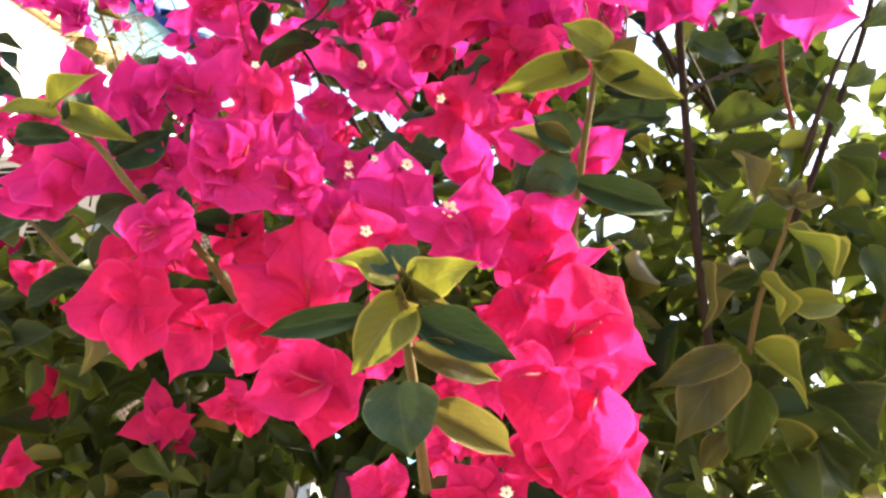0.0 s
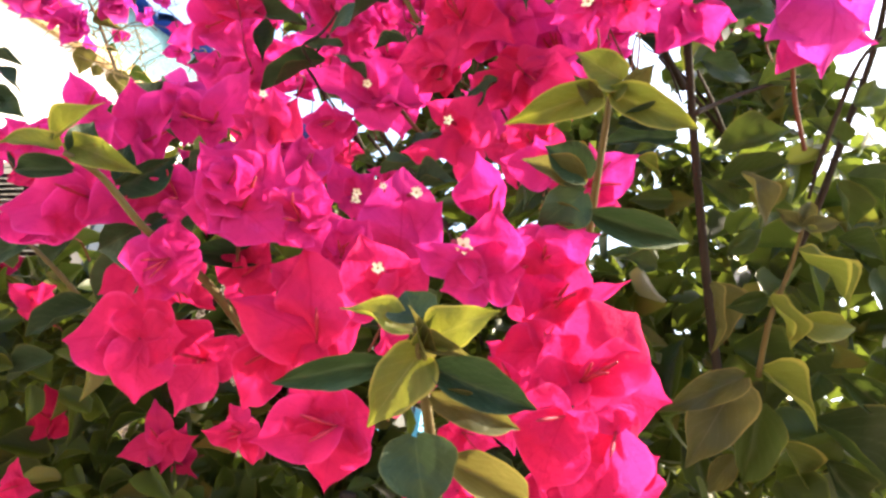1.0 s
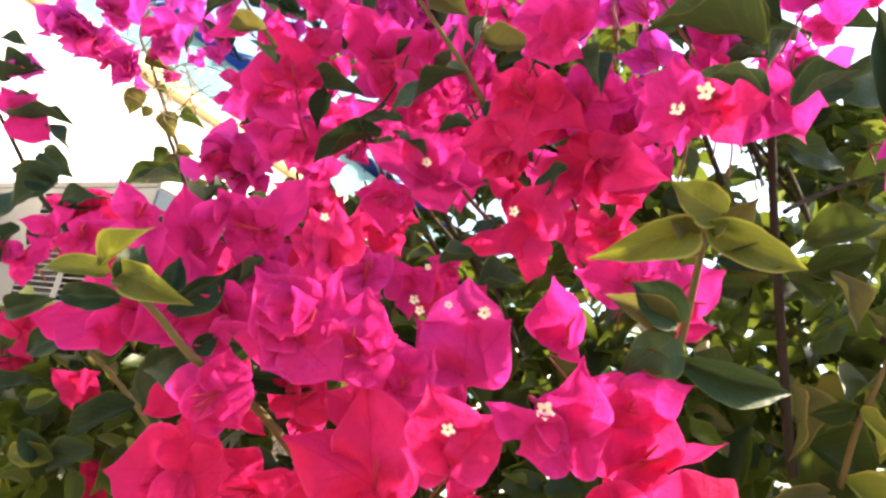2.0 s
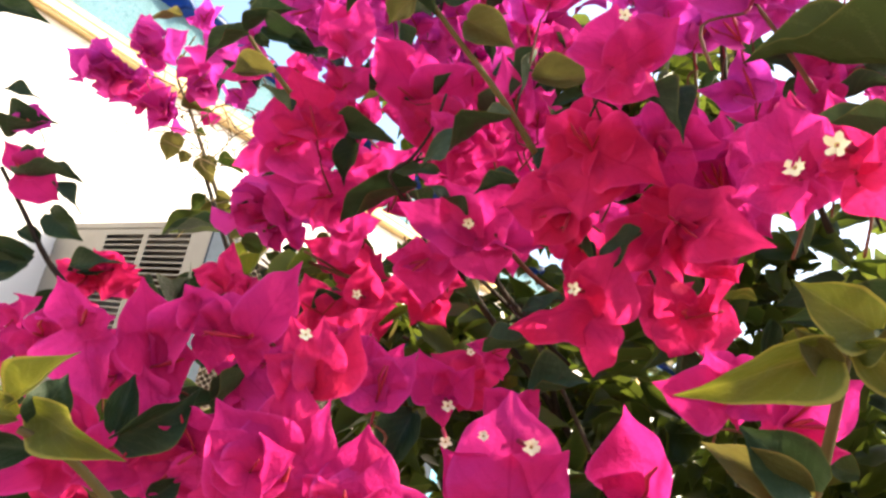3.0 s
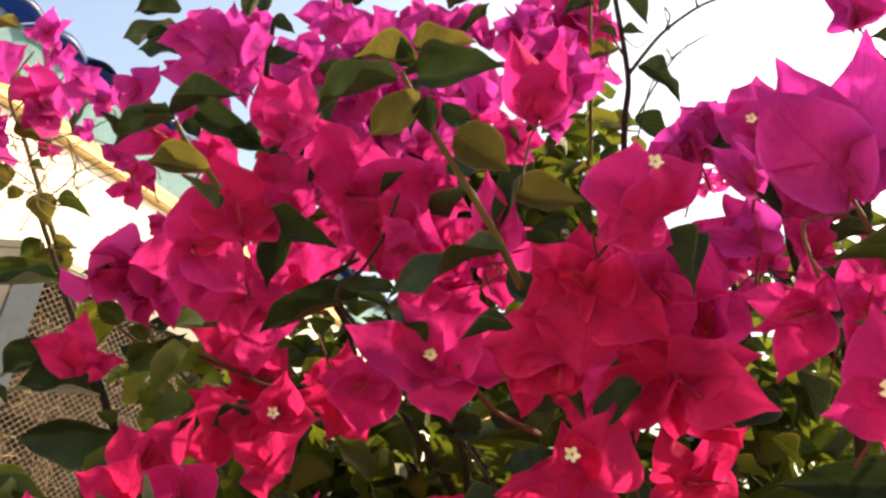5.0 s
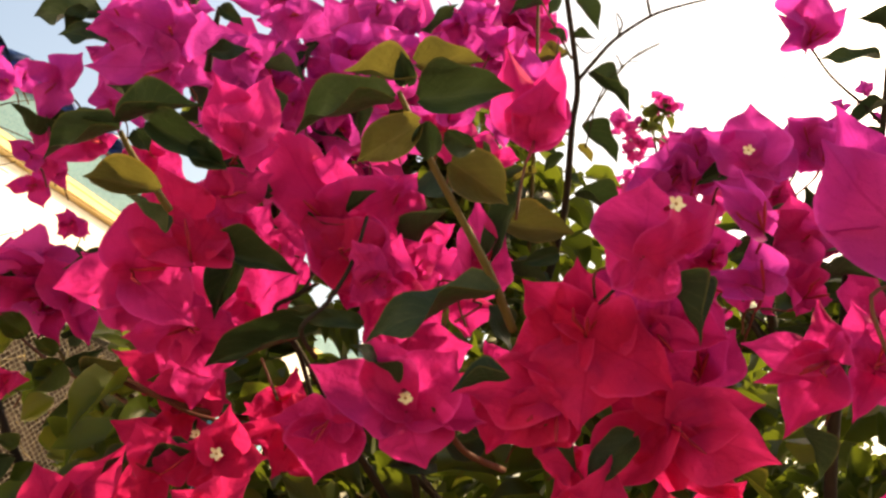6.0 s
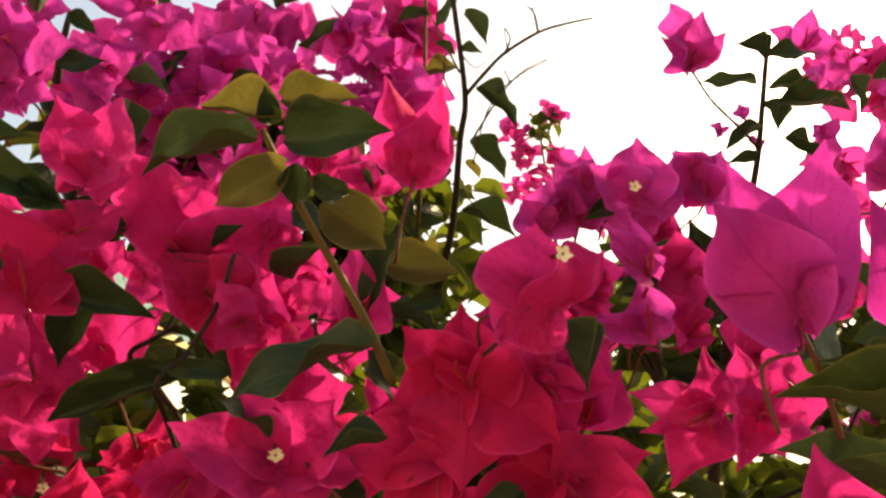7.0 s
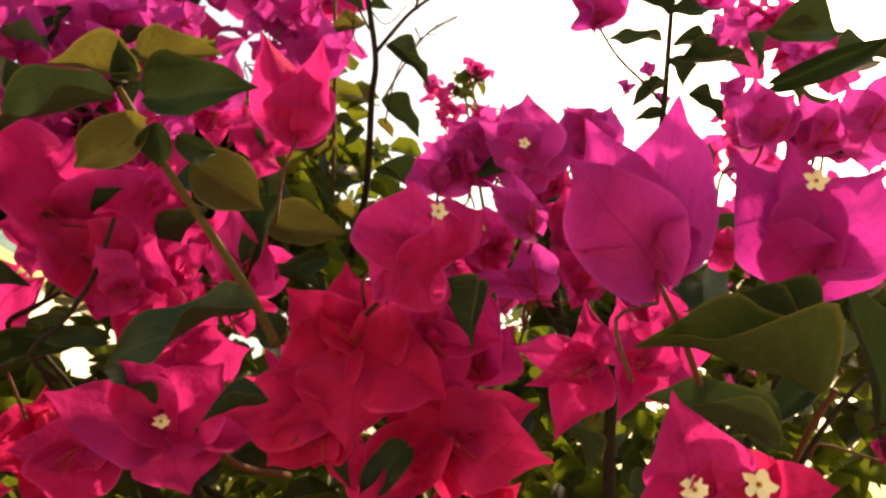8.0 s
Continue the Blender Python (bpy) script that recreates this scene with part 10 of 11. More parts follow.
branch(BUSH, [(0.1036, 0.7475, 2.2194), (0.0922, 0.7398, 2.2410)], 0.0008, 0.0005, BARK)
branch(BUSH, [(0.0446, 0.7916, 2.1526), (0.0305, 0.7849, 2.1669), (0.0259, 0.7729, 2.1907)], 0.0009, 0.0005, BARK)
branch(BUSH, [(0.0373, 0.7771, 2.1970), (0.0567, 0.7751, 2.1798), (0.0717, 0.7614, 2.1979)], 0.0008, 0.0004, BARK)
# the large purple bloom
bloom(BUSH, (0.0099, 0.3553, 1.8379), [((-0.0392, -0.0081, 0.0249), (0.16, 0.84, 0.52), 0.68, 3), ((-0.0015, -0.0111, 0.0500), (0.59, 0.78, 0.19), 0.66, 6), ((-0.0262, -0.0039, 0.0427), (0.48, 0.79, 0.37), 0.55, 13), ((-0.0257, 0.0075, 0.0039), (0.31, 0.82, 0.49), 0.55, 9), ((0.0129, -0.0002, 0.0242), (0.17, 0.98, -0.08), 0.64, 1)], None, tone="plum")
bloom(BUSH, (0.0217, 0.4466, 1.8793), [((-0.0240, -0.0035, 0.0173), (-0.16, -0.90, -0.41), 0.52), ((-0.0147, -0.0039, 0.0238), (-0.52, -0.73, -0.44), 0.45), ((-0.0059, -0.0006, 0.0080), (-0.29, -0.92, -0.28), 1.54)], tone="violet")
bloom(BUSH, (0.0344, 0.4641, 1.8592), [((-0.0137, -0.0074, 0.0217), (-0.17, -0.89, -0.41), 0.79), ((0.0004, -0.0035, 0.0190), (-0.53, -0.84, -0.14), 0.96), ((-0.0318, 0.0018, 0.0024), (-0.07, -0.96, -0.27), 0.41)], tone="violet")
branch(BUSH, [(0.0103, 0.3556, 1.8347), (0.0176, 0.3582, 1.8277), (0.0255, 0.3621, 1.8197), (0.0377, 0.3695, 1.8091)], 0.0008, 0.0011, TWIG_RED)
# its neighbours
bloom(BUSH, (-0.0370, 0.4377, 1.8513), [((-0.0021, -0.0083, 0.0300), (-0.09, -0.96, -0.27), 1.48), ((0.0289, -0.0123, 0.0218), (0.16, -0.75, -0.64), 0.83), ((0.0258, 0.0083, -0.0067), (0.24, -0.94, -0.24), 1.05), ((-0.0159, 0.0051, 0.0044), (-0.34, -0.93, -0.14), 1.83), ((0.0079, 0.0136, -0.0150), (-0.04, -0.73, -0.68), 1.34)], [((-0.0353, 0.4175, 1.8666), (-0.19, -0.85, -0.23), 0.0036)], tone="rose")
branch(BUSH, [(-0.0380, 0.4381, 1.8502), (-0.0407, 0.4471, 1.8426), (-0.0442, 0.4603, 1.8354)], 0.0007, 0.0007, BARK)
# the large middle bloom
bloom(BUSH, (-0.0408, 0.4793, 1.8259), [((-0.0292, 0.0102, 0.0216), (-0.51, -0.80, -0.32), 0.76), ((-0.0083, 0.0006, 0.0352), (-0.14, -0.99, -0.02), 0.76), ((-0.0307, 0.0165, -0.0140), (-0.50, -0.86, 0.08), 0.91), ((0.0058, -0.0002, -0.0397), (-0.27, -0.96, -0.03), 1.17), ((0.0393, -0.0108, -0.0131), (-0.25, -0.97, 0.06), 0.99), ((0.0235, -0.0046, 0.0157), (0.05, -0.94, -0.35), 0.96), ((-0.0168, 0.0016, 0.0105), (-0.49, -0.52, -0.70), 0.80)])
bloom(BUSH, (-0.0464, 0.4917, 1.7976), [((-0.0417, 0.0105, 0.0040), (-0.21, -0.94, 0.29), 0.71), ((-0.0180, 0.0152, -0.0201), (-0.29, -0.87, -0.40), 0.92), ((-0.0005, 0.0143, -0.0204), (-0.50, -0.72, -0.49), 1.10), ((-0.0242, -0.0018, -0.0032), (0.14, -0.67, -0.73), 0.75)])
bloom(BUSH, (-0.0088, 0.4835, 1.8383), [((0.0309, -0.0141, 0.0005), (-0.42, -0.91, 0.00), 0.75), ((0.0172, -0.0095, 0.0248), (-0.12, -0.95, -0.28), 0.96), ((-0.0144, 0.0089, 0.0196), (-0.69, -0.70, -0.19), 1.03), ((0.0207, 0.0041, -0.0250), (-0.39, -0.80, -0.45), 0.96), ((0.0039, -0.0040, -0.0134), (-0.91, -0.37, -0.16), 1.00)], tone="rose")
bloom(BUSH, (-0.0276, 0.5063, 1.8259), [((-0.0033, -0.0098, 0.0341), (-0.25, -0.92, -0.29), 0.95), ((0.0242, -0.0085, 0.0232), (-0.12, -0.97, -0.23), 0.98), ((0.0167, -0.0053, -0.0100), (-0.44, -0.85, -0.30), 1.26)], tone="rose")
bloom(BUSH, (0.0076, 0.4894, 1.7976), [((0.0426, -0.0209, -0.0084), (-0.47, -0.84, -0.28), 0.75), ((0.0309, -0.0032, -0.0307), (-0.13, -0.99, -0.03), 0.58), ((0.0086, 0.0144, -0.0325), (-0.55, -0.70, -0.46), 0.73), ((-0.0269, 0.0243, -0.0347), (-0.67, -0.74, -0.00), 0.63), ((-0.0262, 0.0152, 0.0102), (-0.56, -0.77, -0.30), 0.98), ((0.0012, 0.0016, 0.0268), (-0.30, -0.95, 0.07), 1.35), ((0.0355, -0.0164, 0.0142), (-0.46, -0.88, 0.13), 0.78)])
bloom(BUSH, (0.0318, 0.5101, 1.8263), [((-0.0087, -0.0152, 0.0439), (-0.67, -0.65, -0.36), 0.73), ((0.0107, -0.0095, 0.0266), (-0.29, -0.93, -0.21), 0.95), ((-0.0313, -0.0034, 0.0111), (0.01, -0.96, -0.26), 0.77)], tone="rose")
bloom(BUSH, (-0.0258, 0.4992, 1.7435), [((-0.0425, -0.0046, -0.0091), (0.04, -0.95, 0.30), 0.71), ((-0.0190, -0.0072, 0.0214), (-0.23, -0.84, -0.49), 0.79), ((0.0100, -0.0103, 0.0351), (-0.09, -0.96, -0.26), 1.02), ((-0.0012, 0.0144, -0.0288), (-0.60, -0.73, -0.34), 1.12)], [((-0.0378, 0.4857, 1.7521), (-0.44, -0.97, -0.25), 0.0041)])
bloom(BUSH, (0.0190, 0.4962, 1.7500), [((-0.0192, -0.0071, 0.0211), (0.16, -0.97, -0.18), 0.75), ((0.0214, -0.0128, 0.0295), (-0.64, -0.76, 0.13), 0.64), ((0.0287, 0.0004, -0.0025), (-0.01, -0.94, -0.33), 1.08), ((-0.0011, 0.0113, -0.0200), (0.16, -0.86, -0.49), 1.35), ((0.0065, -0.0151, 0.0125), (0.22, -0.57, -0.79), 0.75)])
# blooms low at the end
bloom(BUSH, (0.0348, 0.3685, 1.7733), [((-0.0105, -0.0004, 0.0320), (-0.46, -0.87, -0.16), 0.88), ((-0.0206, 0.0096, -0.0083), (-0.41, -0.91, -0.02), 0.96), ((0.0009, 0.0097, -0.0157), (-0.81, -0.48, -0.34), 1.26), ((0.0217, 0.0029, 0.0149), (0.17, -0.98, -0.06), 0.88)], [((0.0322, 0.3673, 1.7768), (-0.77, -0.83, 0.03), 0.0050)], tone="rose")
bloom(BUSH, (0.0492, 0.3575, 1.7742), [((-0.0087, -0.0000, 0.0178), (-0.72, -0.59, -0.35), 0.80), ((0.0184, -0.0132, 0.0074), (-0.54, -0.83, -0.13), 0.91), ((-0.0101, 0.0089, 0.0008), (-0.52, -0.65, 0.55), 1.12), ((0.0140, 0.0037, -0.0155), (-0.54, -0.57, -0.62), 0.94)], [((0.0407, 0.3505, 1.7789), (-0.65, -0.69, -0.25), 0.0053)])
bloom(BUSH, (0.0508, 0.4439, 1.8276), [((-0.0046, -0.0023, 0.0256), (-0.35, -0.93, -0.15), 0.62), ((-0.0320, 0.0130, 0.0041), (-0.38, -0.92, -0.03), 0.50), ((-0.0090, 0.0134, -0.0331), (-0.40, -0.88, -0.25), 0.66), ((-0.0213, 0.0185, -0.0122), (-0.69, -0.71, 0.14), 0.53), ((-0.0009, -0.0100, 0.0101), (-0.14, -0.69, -0.70), 0.82)], tone="rose")
bloom(BUSH, (0.0725, 0.4428, 1.8290), [((-0.0078, 0.0072, -0.0237), (-0.85, -0.52, 0.12), 0.69), ((0.0174, -0.0087, 0.0023), (-0.46, -0.88, 0.11), 0.85), ((-0.0114, 0.0001, 0.0276), (-0.39, -0.91, -0.16), 0.60), ((0.0088, -0.0045, 0.0213), (-0.69, -0.72, 0.13), 0.71), ((0.0143, 0.0015, -0.0160), (-0.52, -0.67, -0.53), 0.88)], tone="rose")
# blooms of the left half
bloom(BUSH, (-0.1009, 0.5455, 1.7896), [((-0.0507, -0.0066, 0.0091), (0.13, -0.99, 0.03), 0.72), ((0.0130, 0.0045, -0.0257), (0.12, -0.99, -0.11), 1.24), ((-0.0248, -0.0090, 0.0329), (0.29, -0.96, -0.04), 0.71), ((0.0154, -0.0079, 0.0340), (-0.27, -0.96, -0.10), 1.02), ((0.0412, 0.0024, 0.0035), (0.02, -0.90, 0.43), 0.80)], [((-0.1048, 0.5315, 1.7935), (0.00, -0.98, -0.48), 0.0042)], tone="rose")
bloom(BUSH, (-0.1334, 0.5804, 1.7823), [((0.0046, 0.0130, -0.0314), (-0.10, -0.91, -0.39), 1.17), ((-0.0280, 0.0023, -0.0054), (-0.11, -0.98, 0.15), 0.79), ((0.0152, 0.0017, 0.0065), (0.00, -0.97, 0.25), 1.55)], tone="rose")
bloom(BUSH, (-0.1854, 0.6324, 1.7555), [((0.0004, -0.0087, 0.0310), (0.31, -0.91, -0.26), 0.87), ((0.0278, -0.0045, 0.0055), (-0.19, -0.97, 0.18), 1.16), ((0.0123, 0.0108, -0.0194), (0.14, -0.90, -0.41), 1.31), ((-0.0188, 0.0033, 0.0095), (-0.29, -0.92, -0.26), 1.31)], [((-0.1849, 0.6184, 1.7589), (-0.14, -0.98, -0.13), 0.0042)])
bloom(BUSH, (-0.2116, 0.6367, 1.7443), [((-0.0197, -0.0065, 0.0255), (0.06, -0.98, -0.20), 0.85), ((0.0167, -0.0066, 0.0180), (0.24, -0.82, -0.52), 0.96), ((-0.0261, 0.0076, -0.0143), (-0.21, -0.97, -0.12), 1.14)])
bloom(BUSH, (-0.2142, 0.5420, 1.8390), [((-0.0195, -0.0096, 0.0405), (0.16, -0.98, -0.16), 1.01), ((0.0078, 0.0013, 0.0261), (-0.09, -0.99, 0.08), 1.36), ((-0.0331, 0.0050, 0.0176), (-0.04, -0.98, 0.21), 0.82)])
bloom(BUSH, (-0.2040, 0.5250, 1.8936), [((0.0048, -0.0127, 0.0362), (-0.04, -0.94, -0.33), 0.68), ((-0.0212, -0.0078, 0.0293), (0.26, -0.96, -0.07), 0.80), ((0.0170, 0.0012, 0.0078), (0.35, -0.66, -0.66), 1.32), ((-0.0102, -0.0064, 0.0067), (0.19, -0.84, -0.51), 1.80)], None, tone="rose")
bloom(BUSH, (-0.1577, 0.5567, 1.8792), [((-0.0372, -0.0158, 0.0408), (0.18, -0.96, -0.21), 0.71), ((-0.0050, -0.0161, 0.0341), (-0.16, -0.88, -0.44), 0.95), ((0.0392, -0.0098, 0.0201), (0.13, -0.77, -0.62), 0.95), ((0.0365, 0.0140, -0.0357), (0.17, -0.96, -0.21), 0.81), ((-0.0252, 0.0054, -0.0083), (-0.20, -0.98, -0.02), 1.09)], tone="rose")
bloom(BUSH, (-0.1460, 0.5539, 1.8625), [((-0.0245, -0.0052, 0.0159), (0.20, -0.98, -0.02), 0.76), ((0.0240, -0.0082, 0.0103), (-0.03, -0.82, -0.58), 1.18), ((0.0167, 0.0020, -0.0186), (0.17, -0.98, 0.05), 1.29), ((-0.0136, 0.0045, -0.0063), (-0.11, -0.90, -0.42), 1.65)])
# near blooms along the foot of the view
bloom(BUSH, (-0.1154, 0.3534, 1.6655), [((0.0017, -0.0072, 0.0237), (0.42, -0.86, -0.29), 0.71), ((0.0112, 0.0003, 0.0252), (-0.01, -1.00, 0.01), 0.76), ((-0.0170, -0.0060, 0.0098), (0.43, -0.88, 0.21), 0.94), ((-0.0115, -0.0030, 0.0235), (0.27, -0.96, 0.01), 0.61)], [((-0.1174, 0.3375, 1.6810), (0.27, -0.95, -0.02), 0.0023)])
bloom(BUSH, (-0.1097, 0.4234, 1.6731), [((-0.0089, -0.0074, 0.0253), (0.41, -0.90, -0.12), 0.90), ((0.0108, 0.0004, 0.0246), (-0.06, -1.00, 0.04), 0.86), ((-0.0210, -0.0043, 0.0091), (0.29, -0.93, 0.22), 0.90)], tone="rose")
bloom(BUSH, (-0.0890, 0.5541, 1.7054), [((0.0121, -0.0060, 0.0254), (-0.14, -0.98, -0.16), 0.99), ((-0.0227, -0.0043, 0.0149), (0.21, -0.98, 0.04), 1.04), ((-0.0060, -0.0002, -0.0160), (0.11, -0.99, -0.03), 1.93), ((0.0118, 0.0037, 0.0012), (0.30, -0.75, -0.59), 1.93)], [((-0.0895, 0.5407, 1.7207), (0.07, -0.99, -0.12), 0.0027)])
bloom(BUSH, (-0.2623, 0.6585, 1.7145), [((0.0297, -0.0092, 0.0446), (0.35, -0.84, -0.41), 0.54), ((-0.0138, -0.0065, 0.0264), (0.20, -0.97, -0.13), 1.03), ((0.0194, 0.0026, 0.0020), (0.15, -0.96, -0.22), 1.39)])
# leaves low at the end
low_bough = branch(BUSH, [(0.1717, 0.4276, 1.8282), (0.1721, 0.4416, 1.8140), (0.1850, 0.4678, 1.7949), (0.2059, 0.4994, 1.7766)], 0.0014, 0.0018, TWIG_RED)
leaf(low_bough, (0.0636, 0.3472, 1.8065), (-0.0526, 0.0155, 0.0168), (-0.18, -0.94, 0.30), 0.22, "olive", shape=2)
leaf(low_bough, (0.0729, 0.3551, 1.8246), (-0.0335, 0.0218, 0.0140), (-0.53, -0.85, 0.05), 0.26)
leaf(low_bough, (0.0747, 0.3768, 1.7933), (-0.0371, 0.0179, 0.0164), (-0.28, -0.90, 0.35), 0.34)
leaf(low_bough, (0.1633, 0.3978, 1.7927), (-0.0305, -0.0132, 0.0768), (-0.73, -0.57, -0.39), 0.33, shape=1)
leaf(low_bough, (0.0980, 0.3963, 1.8063), (0.0277, -0.0093, 0.0237), (-0.30, -0.95, -0.02), 0.39)
# blooms high at the end
bloom(BUSH, (0.0955, 0.3709, 1.8576), [((-0.0390, 0.0049, 0.0363), (0.45, 0.81, 0.38), 0.64), ((-0.0259, -0.0018, 0.0122), (0.31, 0.60, 0.74), 1.01), ((0.0141, -0.0181, 0.0401), (0.77, 0.63, 0.01), 0.92), ((0.0282, -0.0161, 0.0030), (0.41, 0.80, 0.43), 0.95), ((-0.0085, -0.0038, 0.0480), (0.76, 0.62, 0.18), 0.55)], [((0.0725, 0.3483, 1.8795), (-0.91, -0.58, -0.37), 0.0045)], tone="plum")
bloom(BUSH, (0.0955, 0.3900, 1.9183), [((-0.0080, -0.0031, 0.0256), (-0.57, -0.77, -0.27), 0.73), ((0.0098, -0.0074, 0.0215), (-0.69, -0.72, 0.07), 0.84), ((-0.0077, 0.0045, 0.0101), (-0.69, -0.69, -0.22), 1.20), ((0.0081, -0.0054, 0.0050), (-0.10, -0.75, -0.66), 1.48)], tone="violet")
bloom(BUSH, (0.1117, 0.3786, 1.9136), [((-0.0091, -0.0008, 0.0205), (-0.61, -0.73, -0.30), 0.86), ((0.0056, -0.0101, 0.0216), (-0.81, -0.59, -0.07), 0.79), ((-0.0117, 0.0071, 0.0079), (-0.62, -0.75, -0.23), 1.30), ((0.0159, -0.0076, 0.0078), (-0.40, -0.91, -0.07), 1.00), ((-0.0057, -0.0069, 0.0073), (-0.07, -0.70, -0.71), 1.18)], tone="violet")
bloom(BUSH, (0.1211, 0.3612, 1.9181), [((-0.0069, 0.0013, 0.0184), (-0.70, -0.69, -0.21), 0.95), ((0.0037, -0.0096, 0.0225), (-0.85, -0.52, -0.08), 0.89), ((-0.0083, 0.0041, 0.0056), (-0.60, -0.70, -0.38), 1.63), ((0.0052, 0.0059, -0.0170), (-0.60, -0.68, -0.42), 1.12), ((0.0137, -0.0069, 0.0020), (-0.31, -0.77, -0.56), 1.28)], tone="violet")
bloom(BUSH, (0.1853, 0.5188, 1.9773), [((0.0038, -0.0051, 0.0162), (-0.42, -0.89, -0.18), 1.00), ((0.0144, -0.0016, -0.0009), (-0.12, -0.94, -0.32), 1.44), ((-0.0002, 0.0069, -0.0127), (-0.76, -0.58, -0.30), 1.21)], tone="rose")
bloom(BUSH, (0.1254, 0.4490, 1.8923), [((0.0154, -0.0066, 0.0055), (-0.24, -0.89, -0.38), 1.08), ((0.0122, 0.0021, -0.0086), (-0.22, -0.83, -0.52), 1.08), ((-0.0026, -0.0003, 0.0108), (-0.57, -0.80, -0.16), 1.45)], tone="rose")
leaf(sky_stem, (0.1353, 0.4187, 1.9986), (0.0359, -0.0164, 0.0006), (-0.14, -0.33, -0.93), 0.24)
leaf(sky_stem, (0.1130, 0.3989, 1.9526), (0.0307, -0.0413, 0.0125), (-0.30, -0.47, -0.83), 0.22)
leaf(BUSH, (0.1339, 0.4726, 1.9124), (0.0393, -0.0110, -0.0029), (-0.25, -0.74, -0.62), 0.36)
leaf(BUSH, (0.1581, 0.4953, 1.9479), (0.0059, -0.0064, 0.0271), (-0.38, -0.92, -0.13), 0.45)
branch(BUSH, [(0.2786, 0.6687, 2.0767), (0.2855, 0.6825, 2.0419), (0.2948, 0.7010, 1.9969), (0.3122, 0.7253, 1.9379)], 0.0032, 0.0042, BARK)
leaf(BUSH, (0.0793, 0.5051, 1.9122), (0.0104, -0.0053, 0.0181), (-0.16, -0.97, -0.19), 0.55)
leaf(BUSH, (0.0729, 0.5221, 1.9046), (-0.0121, 0.0121, -0.0024), (-0.69, -0.72, -0.09), 0.70)
leaf(BUSH, (0.0634, 0.5414, 1.8948), (0.0193, -0.0039, 0.0026), (-0.11, -0.86, -0.50), 0.56, "olive")
leaf(BUSH, (0.1020, 0.4962, 1.9737), (-0.0066, 0.0065, 0.0063), (-0.73, -0.68, -0.06), 0.72)
# leafy shoot in the middle
shoot_mid = branch(BUSH, [(-0.1453, 0.4250, 1.8872), (-0.1358, 0.4327, 1.8787), (-0.1240, 0.4427, 1.8684), (-0.1038, 0.4592, 1.8533), (-0.0880, 0.4716, 1.8404), (-0.0705, 0.4890, 1.8245)], 0.001, 0.0021, TWIG_GREEN)
leaf(shoot_mid, (-0.1470, 0.4269, 1.8829), (-0.0345, 0.0168, -0.0099), (-0.40, -0.91, -0.15), 0.44)
leaf(shoot_mid, (-0.1404, 0.4222, 1.8924), (-0.0261, 0.0019, -0.0030), (-0.04, -0.96, -0.27), 0.49, "rusty")
leaf(shoot_mid, (-0.1410, 0.4204, 1.8979), (0.0250, -0.0029, 0.0065), (-0.09, -0.99, -0.10), 0.53, "rusty")
leaf(shoot_mid, (-0.1373, 0.4240, 1.8856), (0.0337, -0.0094, 0.0079), (-0.23, -0.96, -0.18), 0.56)
leaf(shoot_mid, (-0.1354, 0.4266, 1.8775), (-0.0191, 0.0173, -0.0138), (-0.39, -0.80, -0.46), 0.57, "rusty")
leaf(shoot_mid, (-0.1325, 0.4256, 1.8785), (0.0032, 0.0102, -0.0121), (-0.08, -0.75, -0.65), 0.67)
leaf(shoot_mid, (-0.1248, 0.4249, 1.8763), (0.0134, 0.0069, -0.0026), (0.16, -0.60, -0.79), 0.68)
leaf(shoot_mid, (-0.1429, 0.4236, 1.8900), (-0.0048, -0.0084, 0.0080), (0.02, -0.70, -0.72), 0.66)
leaf(shoot_mid, (-0.1161, 0.4545, 1.8793), (0.0282, 0.0025, -0.0103), (-0.03, -0.95, -0.31), 0.73, "rusty")
leaf(shoot_mid, (-0.0806, 0.5021, 1.8771), (0.0377, -0.0045, 0.0039), (-0.05, -0.86, -0.51), 0.49, "rusty")
leaf(shoot_mid, (-0.0715, 0.5117, 1.8753), (0.0009, -0.0049, 0.0253), (-0.08, -0.98, -0.19), 0.53)
leaf(shoot_mid, (-0.0870, 0.4700, 1.8328), (-0.0476, 0.0235, -0.0215), (-0.50, -0.84, 0.20), 0.45, shape=4)
# leafy shoot on the left
shoot_up = branch(BUSH, [(-0.2472, 0.4813, 1.8695), (-0.2412, 0.4879, 1.8630), (-0.2337, 0.4960, 1.8573), (-0.2245, 0.5076, 1.8499)], 0.0011, 0.0018, TWIG_GREEN)
leaf(shoot_up, (-0.2474, 0.4811, 1.8703), (-0.0286, 0.0066, -0.0150), (-0.12, -0.97, -0.19), 0.46)
leaf(shoot_up, (-0.2474, 0.4801, 1.8732), (0.0294, -0.0120, 0.0114), (-0.31, -0.93, -0.18), 0.43)
leaf(shoot_up, (-0.2365, 0.4773, 1.8749), (0.0328, 0.0020, -0.0115), (-0.16, -0.78, -0.60), 0.43)
leaf(shoot_up, (-0.2192, 0.4761, 1.8688), (0.0163, 0.0073, -0.0053), (0.25, -0.87, -0.42), 0.61)
leaf(shoot_up, (-0.2272, 0.4844, 1.8499), (-0.0328, 0.0097, 0.0030), (-0.29, -0.83, -0.48), 0.44, "rusty")
leaf(shoot_up, (-0.2412, 0.4797, 1.8709), (0.0060, 0.0054, -0.0062), (0.28, -0.84, -0.46), 0.90)
leaf(shoot_up, (-0.2507, 0.4809, 1.8727), (-0.0205, 0.0117, 0.0027), (-0.50, -0.83, -0.25), 0.38)
